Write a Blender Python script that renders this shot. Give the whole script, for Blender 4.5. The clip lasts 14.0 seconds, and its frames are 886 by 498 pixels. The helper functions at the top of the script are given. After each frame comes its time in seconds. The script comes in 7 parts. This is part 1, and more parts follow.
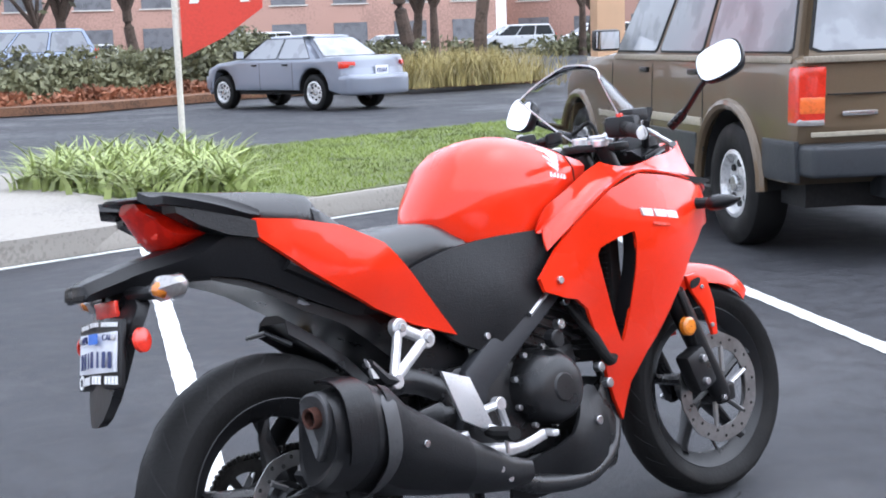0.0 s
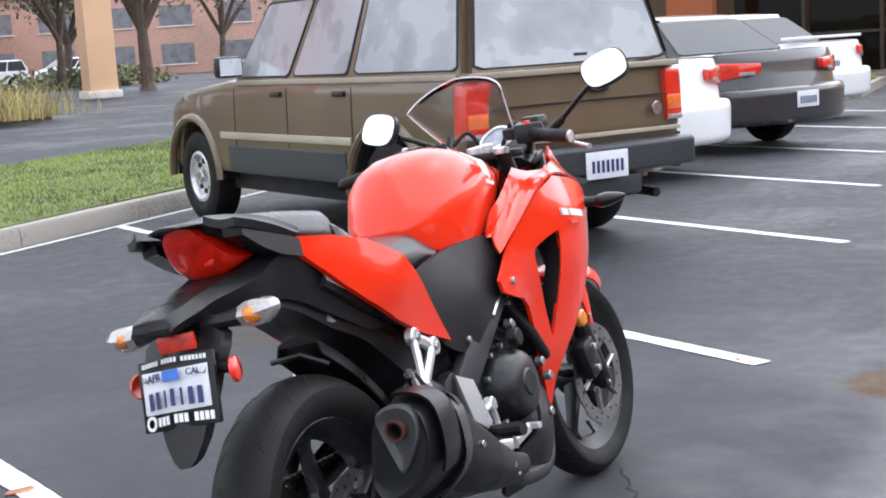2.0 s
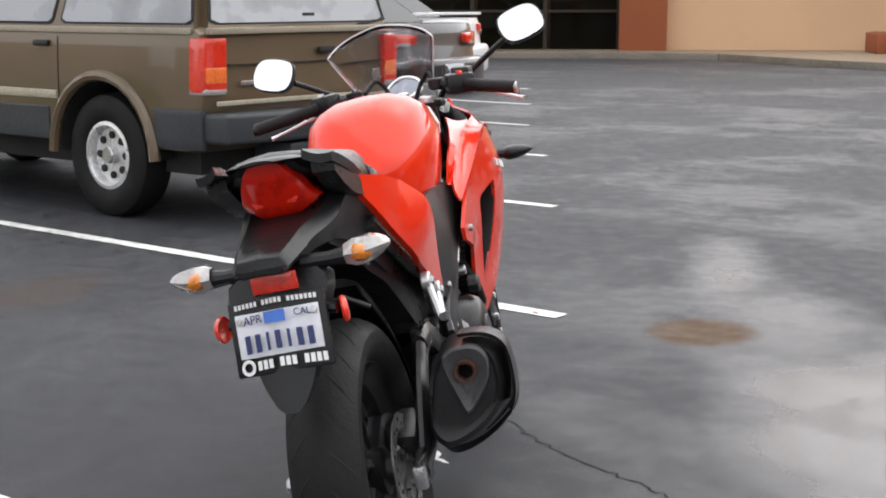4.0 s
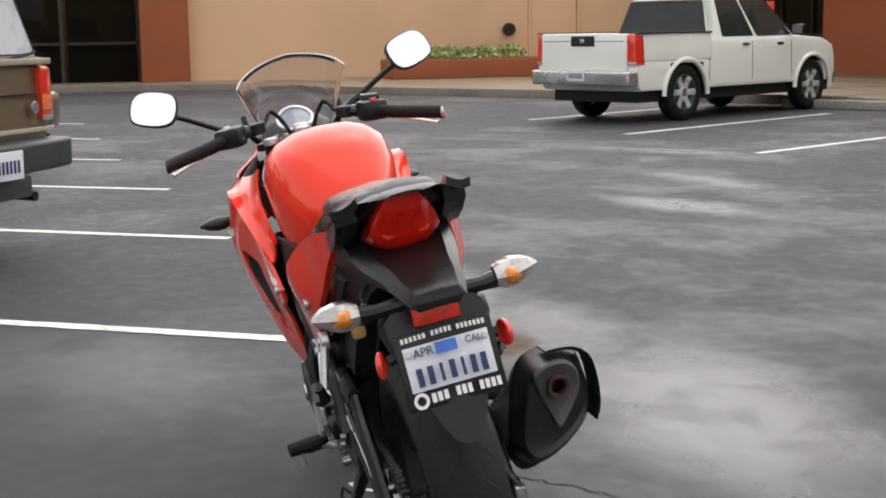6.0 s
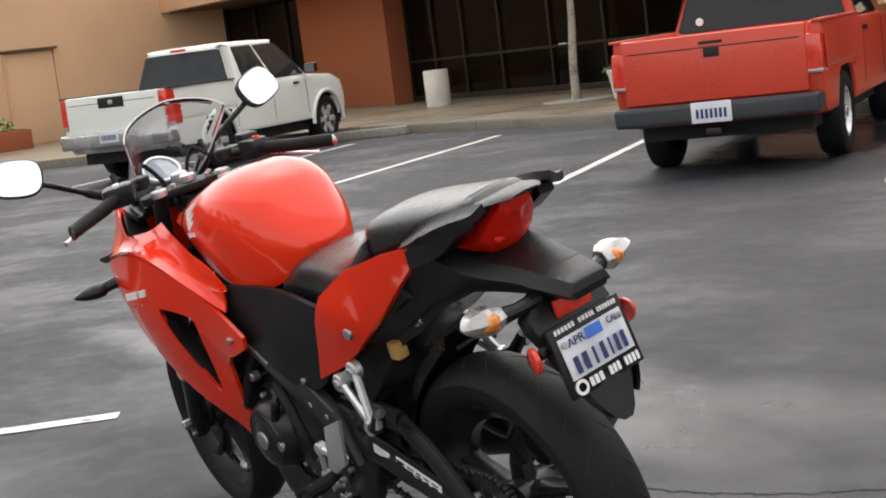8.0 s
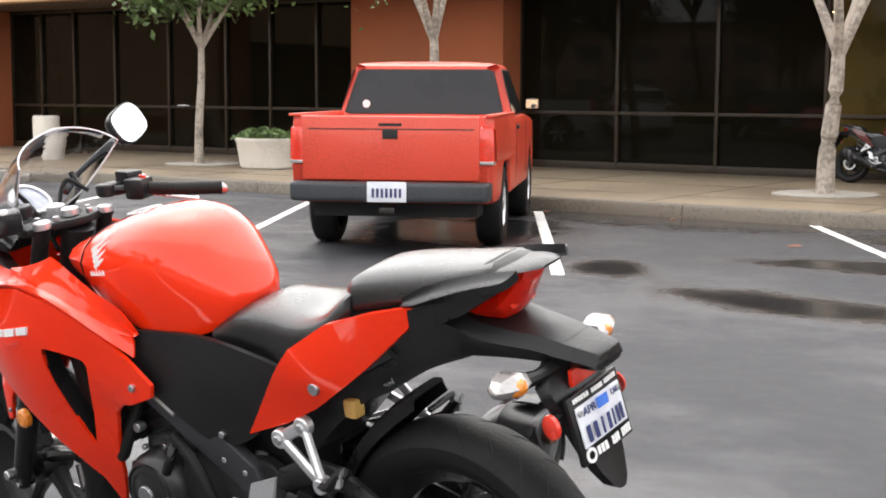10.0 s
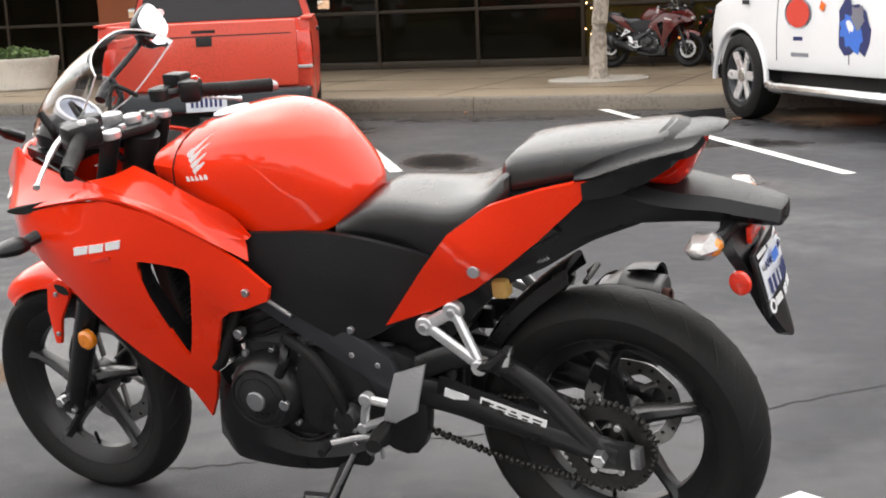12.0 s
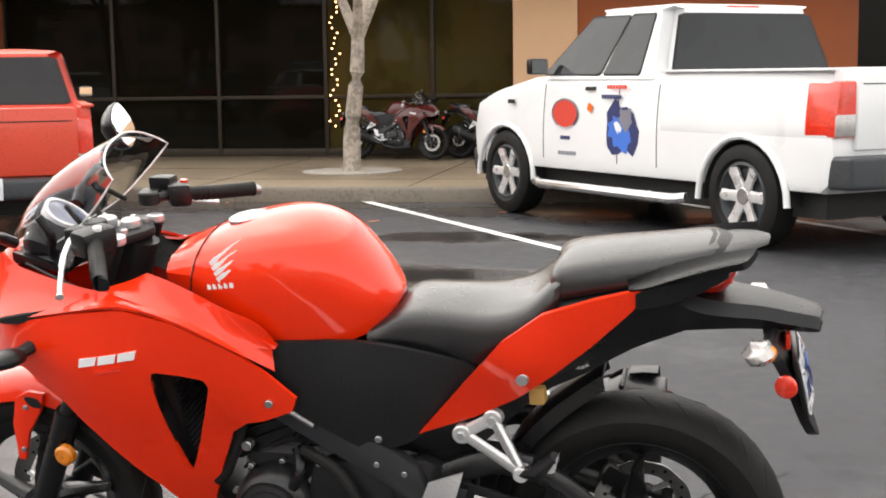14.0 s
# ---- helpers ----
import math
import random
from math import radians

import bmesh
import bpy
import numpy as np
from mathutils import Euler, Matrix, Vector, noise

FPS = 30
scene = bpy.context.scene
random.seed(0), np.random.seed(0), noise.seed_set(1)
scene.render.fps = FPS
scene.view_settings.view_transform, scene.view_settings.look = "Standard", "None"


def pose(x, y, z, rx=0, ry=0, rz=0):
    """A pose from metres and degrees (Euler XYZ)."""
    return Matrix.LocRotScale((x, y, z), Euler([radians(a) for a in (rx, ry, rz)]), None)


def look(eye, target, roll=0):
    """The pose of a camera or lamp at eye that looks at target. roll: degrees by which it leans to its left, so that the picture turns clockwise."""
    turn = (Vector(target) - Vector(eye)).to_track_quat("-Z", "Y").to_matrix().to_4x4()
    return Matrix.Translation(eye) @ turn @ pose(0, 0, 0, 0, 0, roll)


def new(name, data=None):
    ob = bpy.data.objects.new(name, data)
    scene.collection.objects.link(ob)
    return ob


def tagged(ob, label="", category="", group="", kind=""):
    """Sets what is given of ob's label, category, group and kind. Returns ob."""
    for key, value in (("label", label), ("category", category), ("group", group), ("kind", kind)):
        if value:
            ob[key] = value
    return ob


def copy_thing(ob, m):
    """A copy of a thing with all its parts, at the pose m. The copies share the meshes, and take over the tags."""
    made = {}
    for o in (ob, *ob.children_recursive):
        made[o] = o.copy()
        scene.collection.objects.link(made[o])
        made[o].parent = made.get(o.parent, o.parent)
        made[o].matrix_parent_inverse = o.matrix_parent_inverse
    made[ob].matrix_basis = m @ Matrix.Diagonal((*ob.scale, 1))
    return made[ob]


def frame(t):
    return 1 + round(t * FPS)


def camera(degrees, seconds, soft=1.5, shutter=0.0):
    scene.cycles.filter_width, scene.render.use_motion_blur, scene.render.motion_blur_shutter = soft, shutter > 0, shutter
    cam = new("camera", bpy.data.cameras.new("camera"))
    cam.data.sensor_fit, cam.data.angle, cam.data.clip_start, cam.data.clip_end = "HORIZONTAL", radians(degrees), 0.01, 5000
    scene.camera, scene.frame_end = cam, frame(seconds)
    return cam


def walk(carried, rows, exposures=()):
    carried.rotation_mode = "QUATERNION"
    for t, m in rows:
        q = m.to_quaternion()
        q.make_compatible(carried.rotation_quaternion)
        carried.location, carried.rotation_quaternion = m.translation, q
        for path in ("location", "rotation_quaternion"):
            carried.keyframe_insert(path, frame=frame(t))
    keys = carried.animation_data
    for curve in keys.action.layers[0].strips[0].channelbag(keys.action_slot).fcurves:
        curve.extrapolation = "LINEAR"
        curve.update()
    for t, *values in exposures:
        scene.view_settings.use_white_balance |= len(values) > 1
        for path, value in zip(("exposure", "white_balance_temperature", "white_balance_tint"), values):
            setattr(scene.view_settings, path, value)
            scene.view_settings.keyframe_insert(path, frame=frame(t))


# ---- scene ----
cam = camera(35.3, 14.0, soft=1.9)
PATH = [
    (0, (-1.499, -2.368, 1.263), (-0.244, -0.839, 0.962), -2.0),
    (0.5, (-1.671, -2.192, 1.275), (-0.303, -0.764, 0.977), -0.5),
    (1, (-1.957, -2.047, 1.301), (-0.422, -0.801, 1.002), 0.2),
    (1.5, (-2.153, -1.848, 1.28), (-0.55, -0.697, 0.953), 0.3),
    (2, (-2.263, -1.539, 1.272), (-0.534, -0.577, 0.981), -3.5),
    (2.2, (-2.303, -1.468, 1.264), (-0.538, -0.583, 0.947), -2.4),
    (4.3, (-2.715, -0.421, 1.243), (-0.753, -0.204, 0.917), 1.5),
    (4.5, (-2.785, -0.289, 1.266), (-0.814, -0.178, 0.946), 2.6),
    (5, (-2.799, -0.04, 1.256), (-0.836, -0.107, 0.877), 0.1),
    (5.5, (-2.632, 0.252, 1.227), (-0.682, -0.058, 0.91), -2.1),
    (6, (-2.618, 0.528, 1.24), (-0.675, 0.169, 0.926), -0.8),
    (6.5, (-2.649, 0.834, 1.275), (-0.781, 0.196, 0.952), -1.7),
    (7, (-2.521, 1.084, 1.238), (-0.698, 0.317, 0.936), -0.5),
    (7.2, (-2.457, 1.19, 1.221), (-0.672, 0.346, 0.901), -4.1),
    (9.3, (-1.902, 2.0, 1.255), (-0.403, 0.698, 1.016), -3.8),
    (9.5, (-1.841, 2.031, 1.259), (-0.384, 0.68, 1.029), -3.9),
    (10, (-1.714, 2.228, 1.267), (-0.453, 0.692, 1.043), 0.3),
    (10.5, (-1.576, 2.373, 1.266), (-0.405, 0.777, 0.979), 0.4),
    (11, (-1.329, 2.438, 1.24), (-0.272, 0.764, 0.954), -1.8),
    (11.5, (-1.159, 2.541, 1.239), (-0.121, 0.856, 0.949), -2.1),
    (12, (-1.01, 2.727, 1.231), (-0.095, 0.987, 0.868), -2.6),
    (12.5, (-0.879, 2.856, 1.254), (-0.025, 1.098, 0.83), -1.7),
    (13, (-0.655, 2.864, 1.245), (0.071, 1.035, 0.893), -3.5),
    (13.5, (-0.499, 2.896, 1.264), (0.14, 1.03, 0.933), -3.3),
    (14, (-0.356, 2.998, 1.3), (0.155, 1.081, 1.047), -0.8),
]
EXPOSURES = [(0.0, 2.2, 5650, 12), (2.2, 2.1, 6050, 12), (4.5, 1.66, 6600, 10), (5.0, 1.58, 6650, 10), (7.0, 1.6, 6750, 10), (9.5, 2.05, 6700, 10), (10.0, 2.4, 6700, 10), (10.5, 2.42, 6700, 10), (12.0, 2.2, 6800, 10), (12.5, 2.6, 6800, 10), (13.0, 2.42, 6900, 10), (14.0, 2.2, 7000, 10)]
walk(cam, [(t, look(eye, target, roll)) for t, eye, target, roll in PATH], EXPOSURES)

# ---- world and light: a bright, even overcast sky ----
world = bpy.data.worlds.new("overcast")
scene.world = world
world.use_nodes = True
wn, wl = world.node_tree.nodes, world.node_tree.links
sky = wn.new("ShaderNodeTexSky")
sky.sky_type = "NISHITA"
sky.sun_disc = False
sky.sun_elevation = radians(62)
sky.sun_rotation = radians(120)
sky.dust_density = 1.5
grey = wn.new("ShaderNodeRGBToBW")
mixs = wn.new("ShaderNodeMix")
mixs.data_type = "RGBA"
mixs.inputs[0].default_value = 0.86
wl.new(sky.outputs[0], grey.inputs[0])
wl.new(sky.outputs[0], mixs.inputs[6])
wl.new(grey.outputs[0], mixs.inputs[7])
cloud = wn.new("ShaderNodeMix")
cloud.data_type = "RGBA"
cloud.inputs[0].default_value = 0.62
cloud.inputs[7].default_value = (2.95, 3.0, 3.08, 1)
wl.new(mixs.outputs[2], cloud.inputs[6])
wl.new(cloud.outputs[2], wn["Background"].inputs[0])
wn["Background"].inputs[1].default_value = 0.15
sun = new("sun", bpy.data.lights.new("sun", "SUN"))
sun.data.energy = 0.55
sun.data.angle = radians(110)
sun.data.color = (1.0, 0.97, 0.93)
sun.matrix_world = look((0, 0, 0), (-math.sin(radians(120)) * math.cos(radians(62)), -math.cos(radians(120)) * math.cos(radians(62)), -math.sin(radians(62))))


# ---- materials ----
def mat(name, color, rough=0.5, metal=0.0, vary=0.12, grain=40.0, bump=0.0, big=1.5, coat=0.0, alpha=1.0, spread=0.0, dirt=None, spec=0.5):
    """A surface with grain and broad variation: colour, roughness and fine relief."""
    m = bpy.data.materials.new(name)
    m.use_nodes = True
    n, l = m.node_tree.nodes, m.node_tree.links
    b = n["Principled BSDF"]
    geo = n.new("ShaderNodeTexCoord")
    fine, broad = n.new("ShaderNodeTexNoise"), n.new("ShaderNodeTexNoise")
    for tex, sc, det in ((fine, grain, 6), (broad, big, 4)):
        tex.inputs["Scale"].default_value = sc
        tex.inputs["Detail"].default_value = det
        l.new(geo.outputs["Object"], tex.inputs["Vector"])
    add = n.new("ShaderNodeMath")
    add.operation = "ADD"
    l.new(fine.outputs[0], add.inputs[0])
    l.new(broad.outputs[0], add.inputs[1])
    ramp = n.new("ShaderNodeValToRGB")
    c = Vector(color[:3])
    d = Vector(dirt) if dirt else c * (1 - 2.2 * vary)
    ramp.color_ramp.elements[0].position, ramp.color_ramp.elements[1].position = 0.62, 1.3
    ramp.color_ramp.elements[0].color = (*d, 1)
    ramp.color_ramp.elements[1].color = (*(c * (1 + 1.2 * vary)), 1)
    mid = ramp.color_ramp.elements.new(0.96)
    mid.color = (*c, 1)
    half = n.new("ShaderNodeMath")
    half.operation = "MULTIPLY"
    half.inputs[1].default_value = 1.0
    l.new(add.outputs[0], half.inputs[0])
    l.new(half.outputs[0], ramp.inputs[0])
    col = ramp.outputs[0]
    if spread:
        info, hsv, mr = n.new("ShaderNodeObjectInfo"), n.new("ShaderNodeHueSaturation"), n.new("ShaderNodeMapRange")
        mr.inputs[3].default_value, mr.inputs[4].default_value = 1 - spread, 1 + spread
        l.new(info.outputs["Random"], mr.inputs[0])
        l.new(mr.outputs[0], hsv.inputs["Value"])
        l.new(col, hsv.inputs["Color"])
        col = hsv.outputs[0]
    l.new(col, b.inputs["Base Color"])
    rr = n.new("ShaderNodeMapRange")
    rr.inputs[1].default_value, rr.inputs[2].default_value = 0.3, 0.7
    rr.inputs[3].default_value, rr.inputs[4].default_value = max(0.02, rough * 0.82), min(1, rough * 1.18)
    l.new(broad.outputs[0], rr.inputs[0])
    l.new(rr.outputs[0], b.inputs["Roughness"])
    b.inputs["Metallic"].default_value = metal
    b.inputs["Specular IOR Level"].default_value = spec
    b.inputs["Coat Weight"].default_value = coat
    b.inputs["Coat Roughness"].default_value = 0.04
    if bump:
        bp = n.new("ShaderNodeBump")
        bp.inputs["Strength"].default_value = bump
        bp.inputs["Distance"].default_value = 0.01
        l.new(fine.outputs[0], bp.inputs["Height"])
        l.new(bp.outputs[0], b.inputs["Normal"])
    return m


def glass(name, color, rough=0.02, alpha=1.0, ior=1.45):
    m = bpy.data.materials.new(name)
    m.use_nodes = True
    b = m.node_tree.nodes["Principled BSDF"]
    b.inputs["Base Color"].default_value = (*color, 1)
    b.inputs["Roughness"].default_value = rough
    b.inputs["Transmission Weight"].default_value = alpha
    b.inputs["IOR"].default_value = ior
    return m


# ---- mesh tools ----
def part(name, bm, material, parent=None, label="", sharp=0.6, smooth=True):
    """Links a bmesh as one mesh object under a thing or a part."""
    bmesh.ops.recalc_face_normals(bm, faces=bm.faces)
    for f in bm.faces:
        f.smooth = smooth
    for e in bm.edges:
        if len(e.link_faces) == 2 and e.calc_face_angle(0) > sharp:
            e.smooth = False
    me = bpy.data.meshes.new(name)
    bm.to_mesh(me)
    bm.free()
    for m in material if isinstance(material, (list, tuple)) else [material]:
        me.materials.append(m)
    ob = new(name, me)
    if parent is not None:
        ob.parent = parent
    if label:
        ob["label"] = label
    return ob


def thing(name, m, label, category, group="", kind=""):
    """An empty at a thing's base, which holds its parts."""
    ob = new(name)
    ob.empty_display_size = 0.1
    ob.matrix_world = m
    return tagged(ob, label, category, group, kind)


def settle(since, m):
    """Moves the top-level objects made since then by m."""
    for ob in scene.objects:
        if ob not in since and ob.parent is None:
            ob.matrix_basis = m @ ob.matrix_basis


def plan(x, y, turn, size, about):
    """A turn and a scale of the plan that takes the point about to (x, y)."""
    return pose(x, y, 0, 0, 0, turn) @ Matrix.Scale(size, 4) @ Matrix.Translation((-about[0], -about[1], 0))


# the strip beside the row, the ground beyond it, and the shop side of the lot each lie at their own angle
STRIP = plan(-1.60, -2.26, 3.5, 1.035, (-1.66, -2.08))
BEYOND = plan(-1.60, -2.26, 3.9, 1.08, (-1.66, -2.08))
SHOPS = plan(4.9, -12.6, 5.0, 0.95, (4.75, -12.75))


def box(c, s, bevel=0.0, m=None, bm=None, seg=2):
    """A box of centre c and size s, with rounded edges."""
    bm = bm or bmesh.new()
    r = bmesh.ops.create_cube(bm, size=1.0)
    vs = r["verts"]
    for v in vs:
        v.co = Vector((v.co.x * s[0], v.co.y * s[1], v.co.z * s[2]))
    if bevel:
        es = list({e for v in vs for e in v.link_edges})
        out = bmesh.ops.bevel(bm, geom=es, offset=bevel, segments=seg, affect="EDGES", profile=0.6)
        vs = list({v for f in out["faces"] for v in f.verts} | {v for v in vs if v.is_valid})
    t = Matrix.Translation(c) @ (m or Matrix())
    for v in vs:
        v.co = t @ v.co
    return bm


def turned(profile, seg=40, at=(0, 0, 0), axis="Y", bm=None):
    """Turns a profile of (radius, height) round an axis through at."""
    bm = bm or bmesh.new()
    rings = []
    for r, h in profile:
        ring = []
        for k in range(seg):
            a = 2 * math.pi * k / seg
            c, s = r * math.cos(a), r * math.sin(a)
            p = {"Y": (c, h, s), "X": (h, c, s), "Z": (c, s, h)}[axis]
            ring.append(bm.verts.new(Vector(p) + Vector(at)))
        rings.append(ring)
    for a, b in zip(rings, rings[1:]):
        for k in range(seg):
            bm.faces.new((a[k], a[(k + 1) % seg], b[(k + 1) % seg], b[k]))
    return bm


def disc(r, h, at=(0, 0, 0), axis="Y", seg=24, bevel=0.15, bm=None):
    """A short rounded cylinder of radius r and length h."""
    b = min(r, h) * bevel
    return turned([(0.0005, -h / 2), (r - b, -h / 2), (r, -h / 2 + b), (r, h / 2 - b), (r - b, h / 2), (0.0005, h / 2)], seg, at, axis, bm)


def tube(points, r, seg=10, bm=None, flat=1.0):
    """A round bar along points; r may be a list; flat squeezes its section."""
    bm = bm or bmesh.new()
    pts = [Vector(p) for p in points]
    rs = r if isinstance(r, (list, tuple)) else [r] * len(pts)
    rings, up = [], Vector((0, 0, 1))
    for i, p in enumerate(pts):
        d = (pts[min(i + 1, len(pts) - 1)] - pts[max(i - 1, 0)]).normalized()
        side = d.cross(up)
        if side.length < 0.1:
            side = d.cross(Vector((0, 1, 0)))
        side.normalize()
        over = side.cross(d)
        rings.append([bm.verts.new(p + rs[i] * (math.cos(2 * math.pi * k / seg) * side * flat + math.sin(2 * math.pi * k / seg) * over)) for k in range(seg)])
    for a, b in zip(rings, rings[1:]):
        for k in range(seg):
            bm.faces.new((a[k], a[(k + 1) % seg], b[(k + 1) % seg], b[k]))
    bm.faces.new(rings[0][::-1])
    bm.faces.new(rings[-1])
    return bm


def curve(points, n=8):
    """Points on a smooth line through the given ones."""
    p = [Vector(q) for q in points]
    p = [2 * p[0] - p[1]] + p + [2 * p[-1] - p[-2]]
    out = []
    for a, b, c, d in zip(p, p[1:], p[2:], p[3:]):
        for k in range(n):
            t = k / n
            out.append(0.5 * (2 * b + (c - a) * t + (2 * a - 5 * b + 4 * c - d) * t * t + (3 * b - a - 3 * c + d) * t**3))
    return out + [p[-2]]


def loft(rings, closed=True, caps=True, bm=None):
    """A skin over rings of points, one after the other."""
    bm = bm or bmesh.new()
    vs = [[bm.verts.new(p) for p in ring] for ring in rings]
    n = len(vs[0])
    for a, b in zip(vs, vs[1:]):
        for k in range(n if closed else n - 1):
            bm.faces.new((a[k], a[(k + 1) % n], b[(k + 1) % n], b[k]))
    if caps and closed:
        bm.faces.new(vs[0][::-1])
        bm.faces.new(vs[-1])
    return bm


def hull_rings(stations, shape, n=4):
    """Mirrored rings across y: stations of x and values, smoothed along x; shape turns the values into half a section, top to bottom."""
    rings = []
    for q in curve_nd(stations, n):
        half = [(y, z) for y, z in shape(*q[1:])]
        ring = [(q[0], y, z) for y, z in half] + [(q[0], -y, z) for y, z in half[::-1] if y > 1e-4]
        rings.append(ring)
    return rings


def curve_nd(rows, n):
    p = [np.array(r, float) for r in rows]
    p = [2 * p[0] - p[1]] + p + [2 * p[-1] - p[-2]]
    out = []
    for a, b, c, d in zip(p, p[1:], p[2:], p[3:]):
        for k in range(n):
            t = k / n
            out.append(0.5 * (2 * b + (c - a) * t + (2 * a - 5 * b + 4 * c - d) * t * t + (3 * b - a - 3 * c + d) * t**3))
    return out + [p[-2]]


def spline_surface(pts):
    """The smooth height y over (x, z) through control points (x, z, y)."""
    p = np.array(pts, float)
    kern = lambda r2: np.where(r2 > 1e-12, 0.5 * r2 * np.log(np.maximum(r2, 1e-12)), 0)
    d2 = ((p[:, None, :2] - p[None, :, :2]) ** 2).sum(-1)
    n = len(p)
    one = np.c_[np.ones(n), p[:, :2]]
    a = np.block([[kern(d2) + 2e-4 * np.eye(n), one], [one.T, np.zeros((3, 3))]])
    w = np.linalg.solve(a, np.r_[p[:, 2], 0, 0, 0])
    return lambda x, z: float(kern((p[:, 0] - x) ** 2 + (p[:, 1] - z) ** 2) @ w[:n] + w[n] + w[n + 1] * x + w[n + 2] * z)


def sheet(outline, height, thick, holes=(), side=1, step=0.03, bm=None):
    """A shell over an outline in (x, z), at y = height(x, z), thick inwards, with openings; side -1 mirrors it."""
    bm = bm or bmesh.new()
    edges = []
    for loop in (outline, *holes):
        vs = [bm.verts.new((x, 0, z)) for x, z in loop]
        edges += [bm.edges.new((a, b)) for a, b in zip(vs, vs[1:] + vs[:1])]
    bmesh.ops.triangle_fill(bm, edges=edges, use_beauty=True)
    xs, zs = [p[0] for p in outline], [p[1] for p in outline]
    for lo, hi, no in ((min(xs), max(xs), (1, 0, 0)), (min(zs), max(zs), (0, 0, 1))):
        k = lo + step
        while k < hi:
            bmesh.ops.bisect_plane(bm, geom=bm.verts[:] + bm.edges[:] + bm.faces[:], plane_co=(k, 0, 0) if no[0] else (0, 0, k), plane_no=no)
            k += step
    for v in bm.verts:
        v.co.y = side * height(v.co.x, v.co.z)
    faces = bm.faces[:]
    out = bmesh.ops.extrude_face_region(bm, geom=faces)
    for v in out["geom"]:
        if isinstance(v, bmesh.types.BMVert):
            v.co.y -= side * thick
    return bm


def smooth_loop(points, n=3):
    """A closed smooth outline through points (x, z)."""
    p = [Vector((a, b, 0)) for a, b in points]
    m, out = len(p), []
    for i in range(m):
        a, b, c, d = p[i - 1], p[i], p[(i + 1) % m], p[(i + 2) % m]
        for k in range(n):
            t = k / n
            q = 0.5 * (2 * b + (c - a) * t + (2 * a - 5 * b + 4 * c - d) * t * t + (3 * b - a - 3 * c + d) * t**3)
            out.append((q.x, q.y))
    return out


def prism(outline, y0, y1, bevel=0.0, axis="Y", bm=None):
    """An outline in a plane, pushed from y0 to y1."""
    bm = bm or bmesh.new()
    put = {"Y": lambda a, b, h: (a, h, b), "X": lambda a, b, h: (h, a, b), "Z": lambda a, b, h: (a, b, h)}[axis]
    lo = [bm.verts.new(put(a, b, y0)) for a, b in outline]
    hi = [bm.verts.new(put(a, b, y1)) for a, b in outline]
    fs = [bm.faces.new(lo), bm.faces.new(hi[::-1])]
    n = len(lo)
    fs += [bm.faces.new((lo[k], hi[k], hi[(k + 1) % n], lo[(k + 1) % n])) for k in range(n)]
    if bevel:
        bmesh.ops.recalc_face_normals(bm, faces=fs)
        es = [e for f in fs[:2] for e in f.edges]
        bmesh.ops.bevel(bm, geom=es, offset=bevel, segments=2, affect="EDGES", profile=0.6)
    return bm


def ribbon(a, b, thick, bulge=0.0, n=6, bm=None):
    """A curved strip between two lines of points with a thickness along its normal."""
    bm = bm or bmesh.new()
    a, b = curve(a, 5), None if b is None else curve(b, 5)
    m = max(len(a), len(b))
    pick = lambda line, t: line[min(int(t * (len(line) - 1)), len(line) - 2)].lerp(line[min(int(t * (len(line) - 1)), len(line) - 2) + 1], t * (len(line) - 1) - min(int(t * (len(line) - 1)), len(line) - 2))
    rows = []
    for i in range(m):
        p, q = pick(a, i / (m - 1)), pick(b, i / (m - 1))
        p2, q2 = pick(a, min(1, (i + 1) / (m - 1))), pick(b, min(1, (i + 1) / (m - 1)))
        along = (p2 + q2 - p - q)
        if along.length < 1e-6:
            along = prev
        prev = along
        nor = along.cross(q - p).normalized()
        rows.append([p.lerp(q, k / n) + nor * bulge * math.sin(math.pi * k / n) for k in range(n + 1)] + [p.lerp(q, k / n) + nor * (bulge * math.sin(math.pi * k / n) - thick) for k in range(n, -1, -1)])
    return loft(rows, bm=bm)

M_PAINT = mat("red gloss paint", (0.82, 0.030, 0.004), 0.30, 0, 0.03, 300, 0, 3, coat=0.85, spec=0.15)
M_PLASTIC = mat("black plastic", (0.008, 0.008, 0.009), 0.30, 0, 0.12, 260, 0.12, 8, spec=0.35)
M_GREYPL = mat("dark grey plastic", (0.011, 0.011, 0.012), 0.38, 0, 0.12, 260, 0.15, 8, spec=0.25)
M_VINYL = mat("black vinyl", (0.010, 0.010, 0.011), 0.25, 0, 0.12, 420, 0.10, 6, spec=0.8)
M_RUBBER = mat("tyre rubber", (0.009, 0.0088, 0.0088), 0.60, 0, 0.2, 120, 0.15, 9, dirt=(0.014, 0.013, 0.012), spec=0.20)
M_RIM = mat("black cast alloy", (0.010, 0.010, 0.011), 0.30, 0.2, 0.1, 200, 0.05, 7)
M_SILVER = mat("bare aluminium", (0.62, 0.62, 0.63), 0.34, 0.75, 0.06, 160, 0.04, 9)
M_STEEL = mat("brushed steel", (0.45, 0.45, 0.46), 0.3, 0.9, 0.08, 160, 0.04, 9)
M_ENGINE = mat("black engine casting", (0.016, 0.016, 0.017), 0.30, 0.3, 0.2, 220, 0.08, 10, spec=0.6)
M_CHAIN = mat("oily chain steel", (0.030, 0.028, 0.026), 0.42, 0.6, 0.2, 100, 0.1, 20)
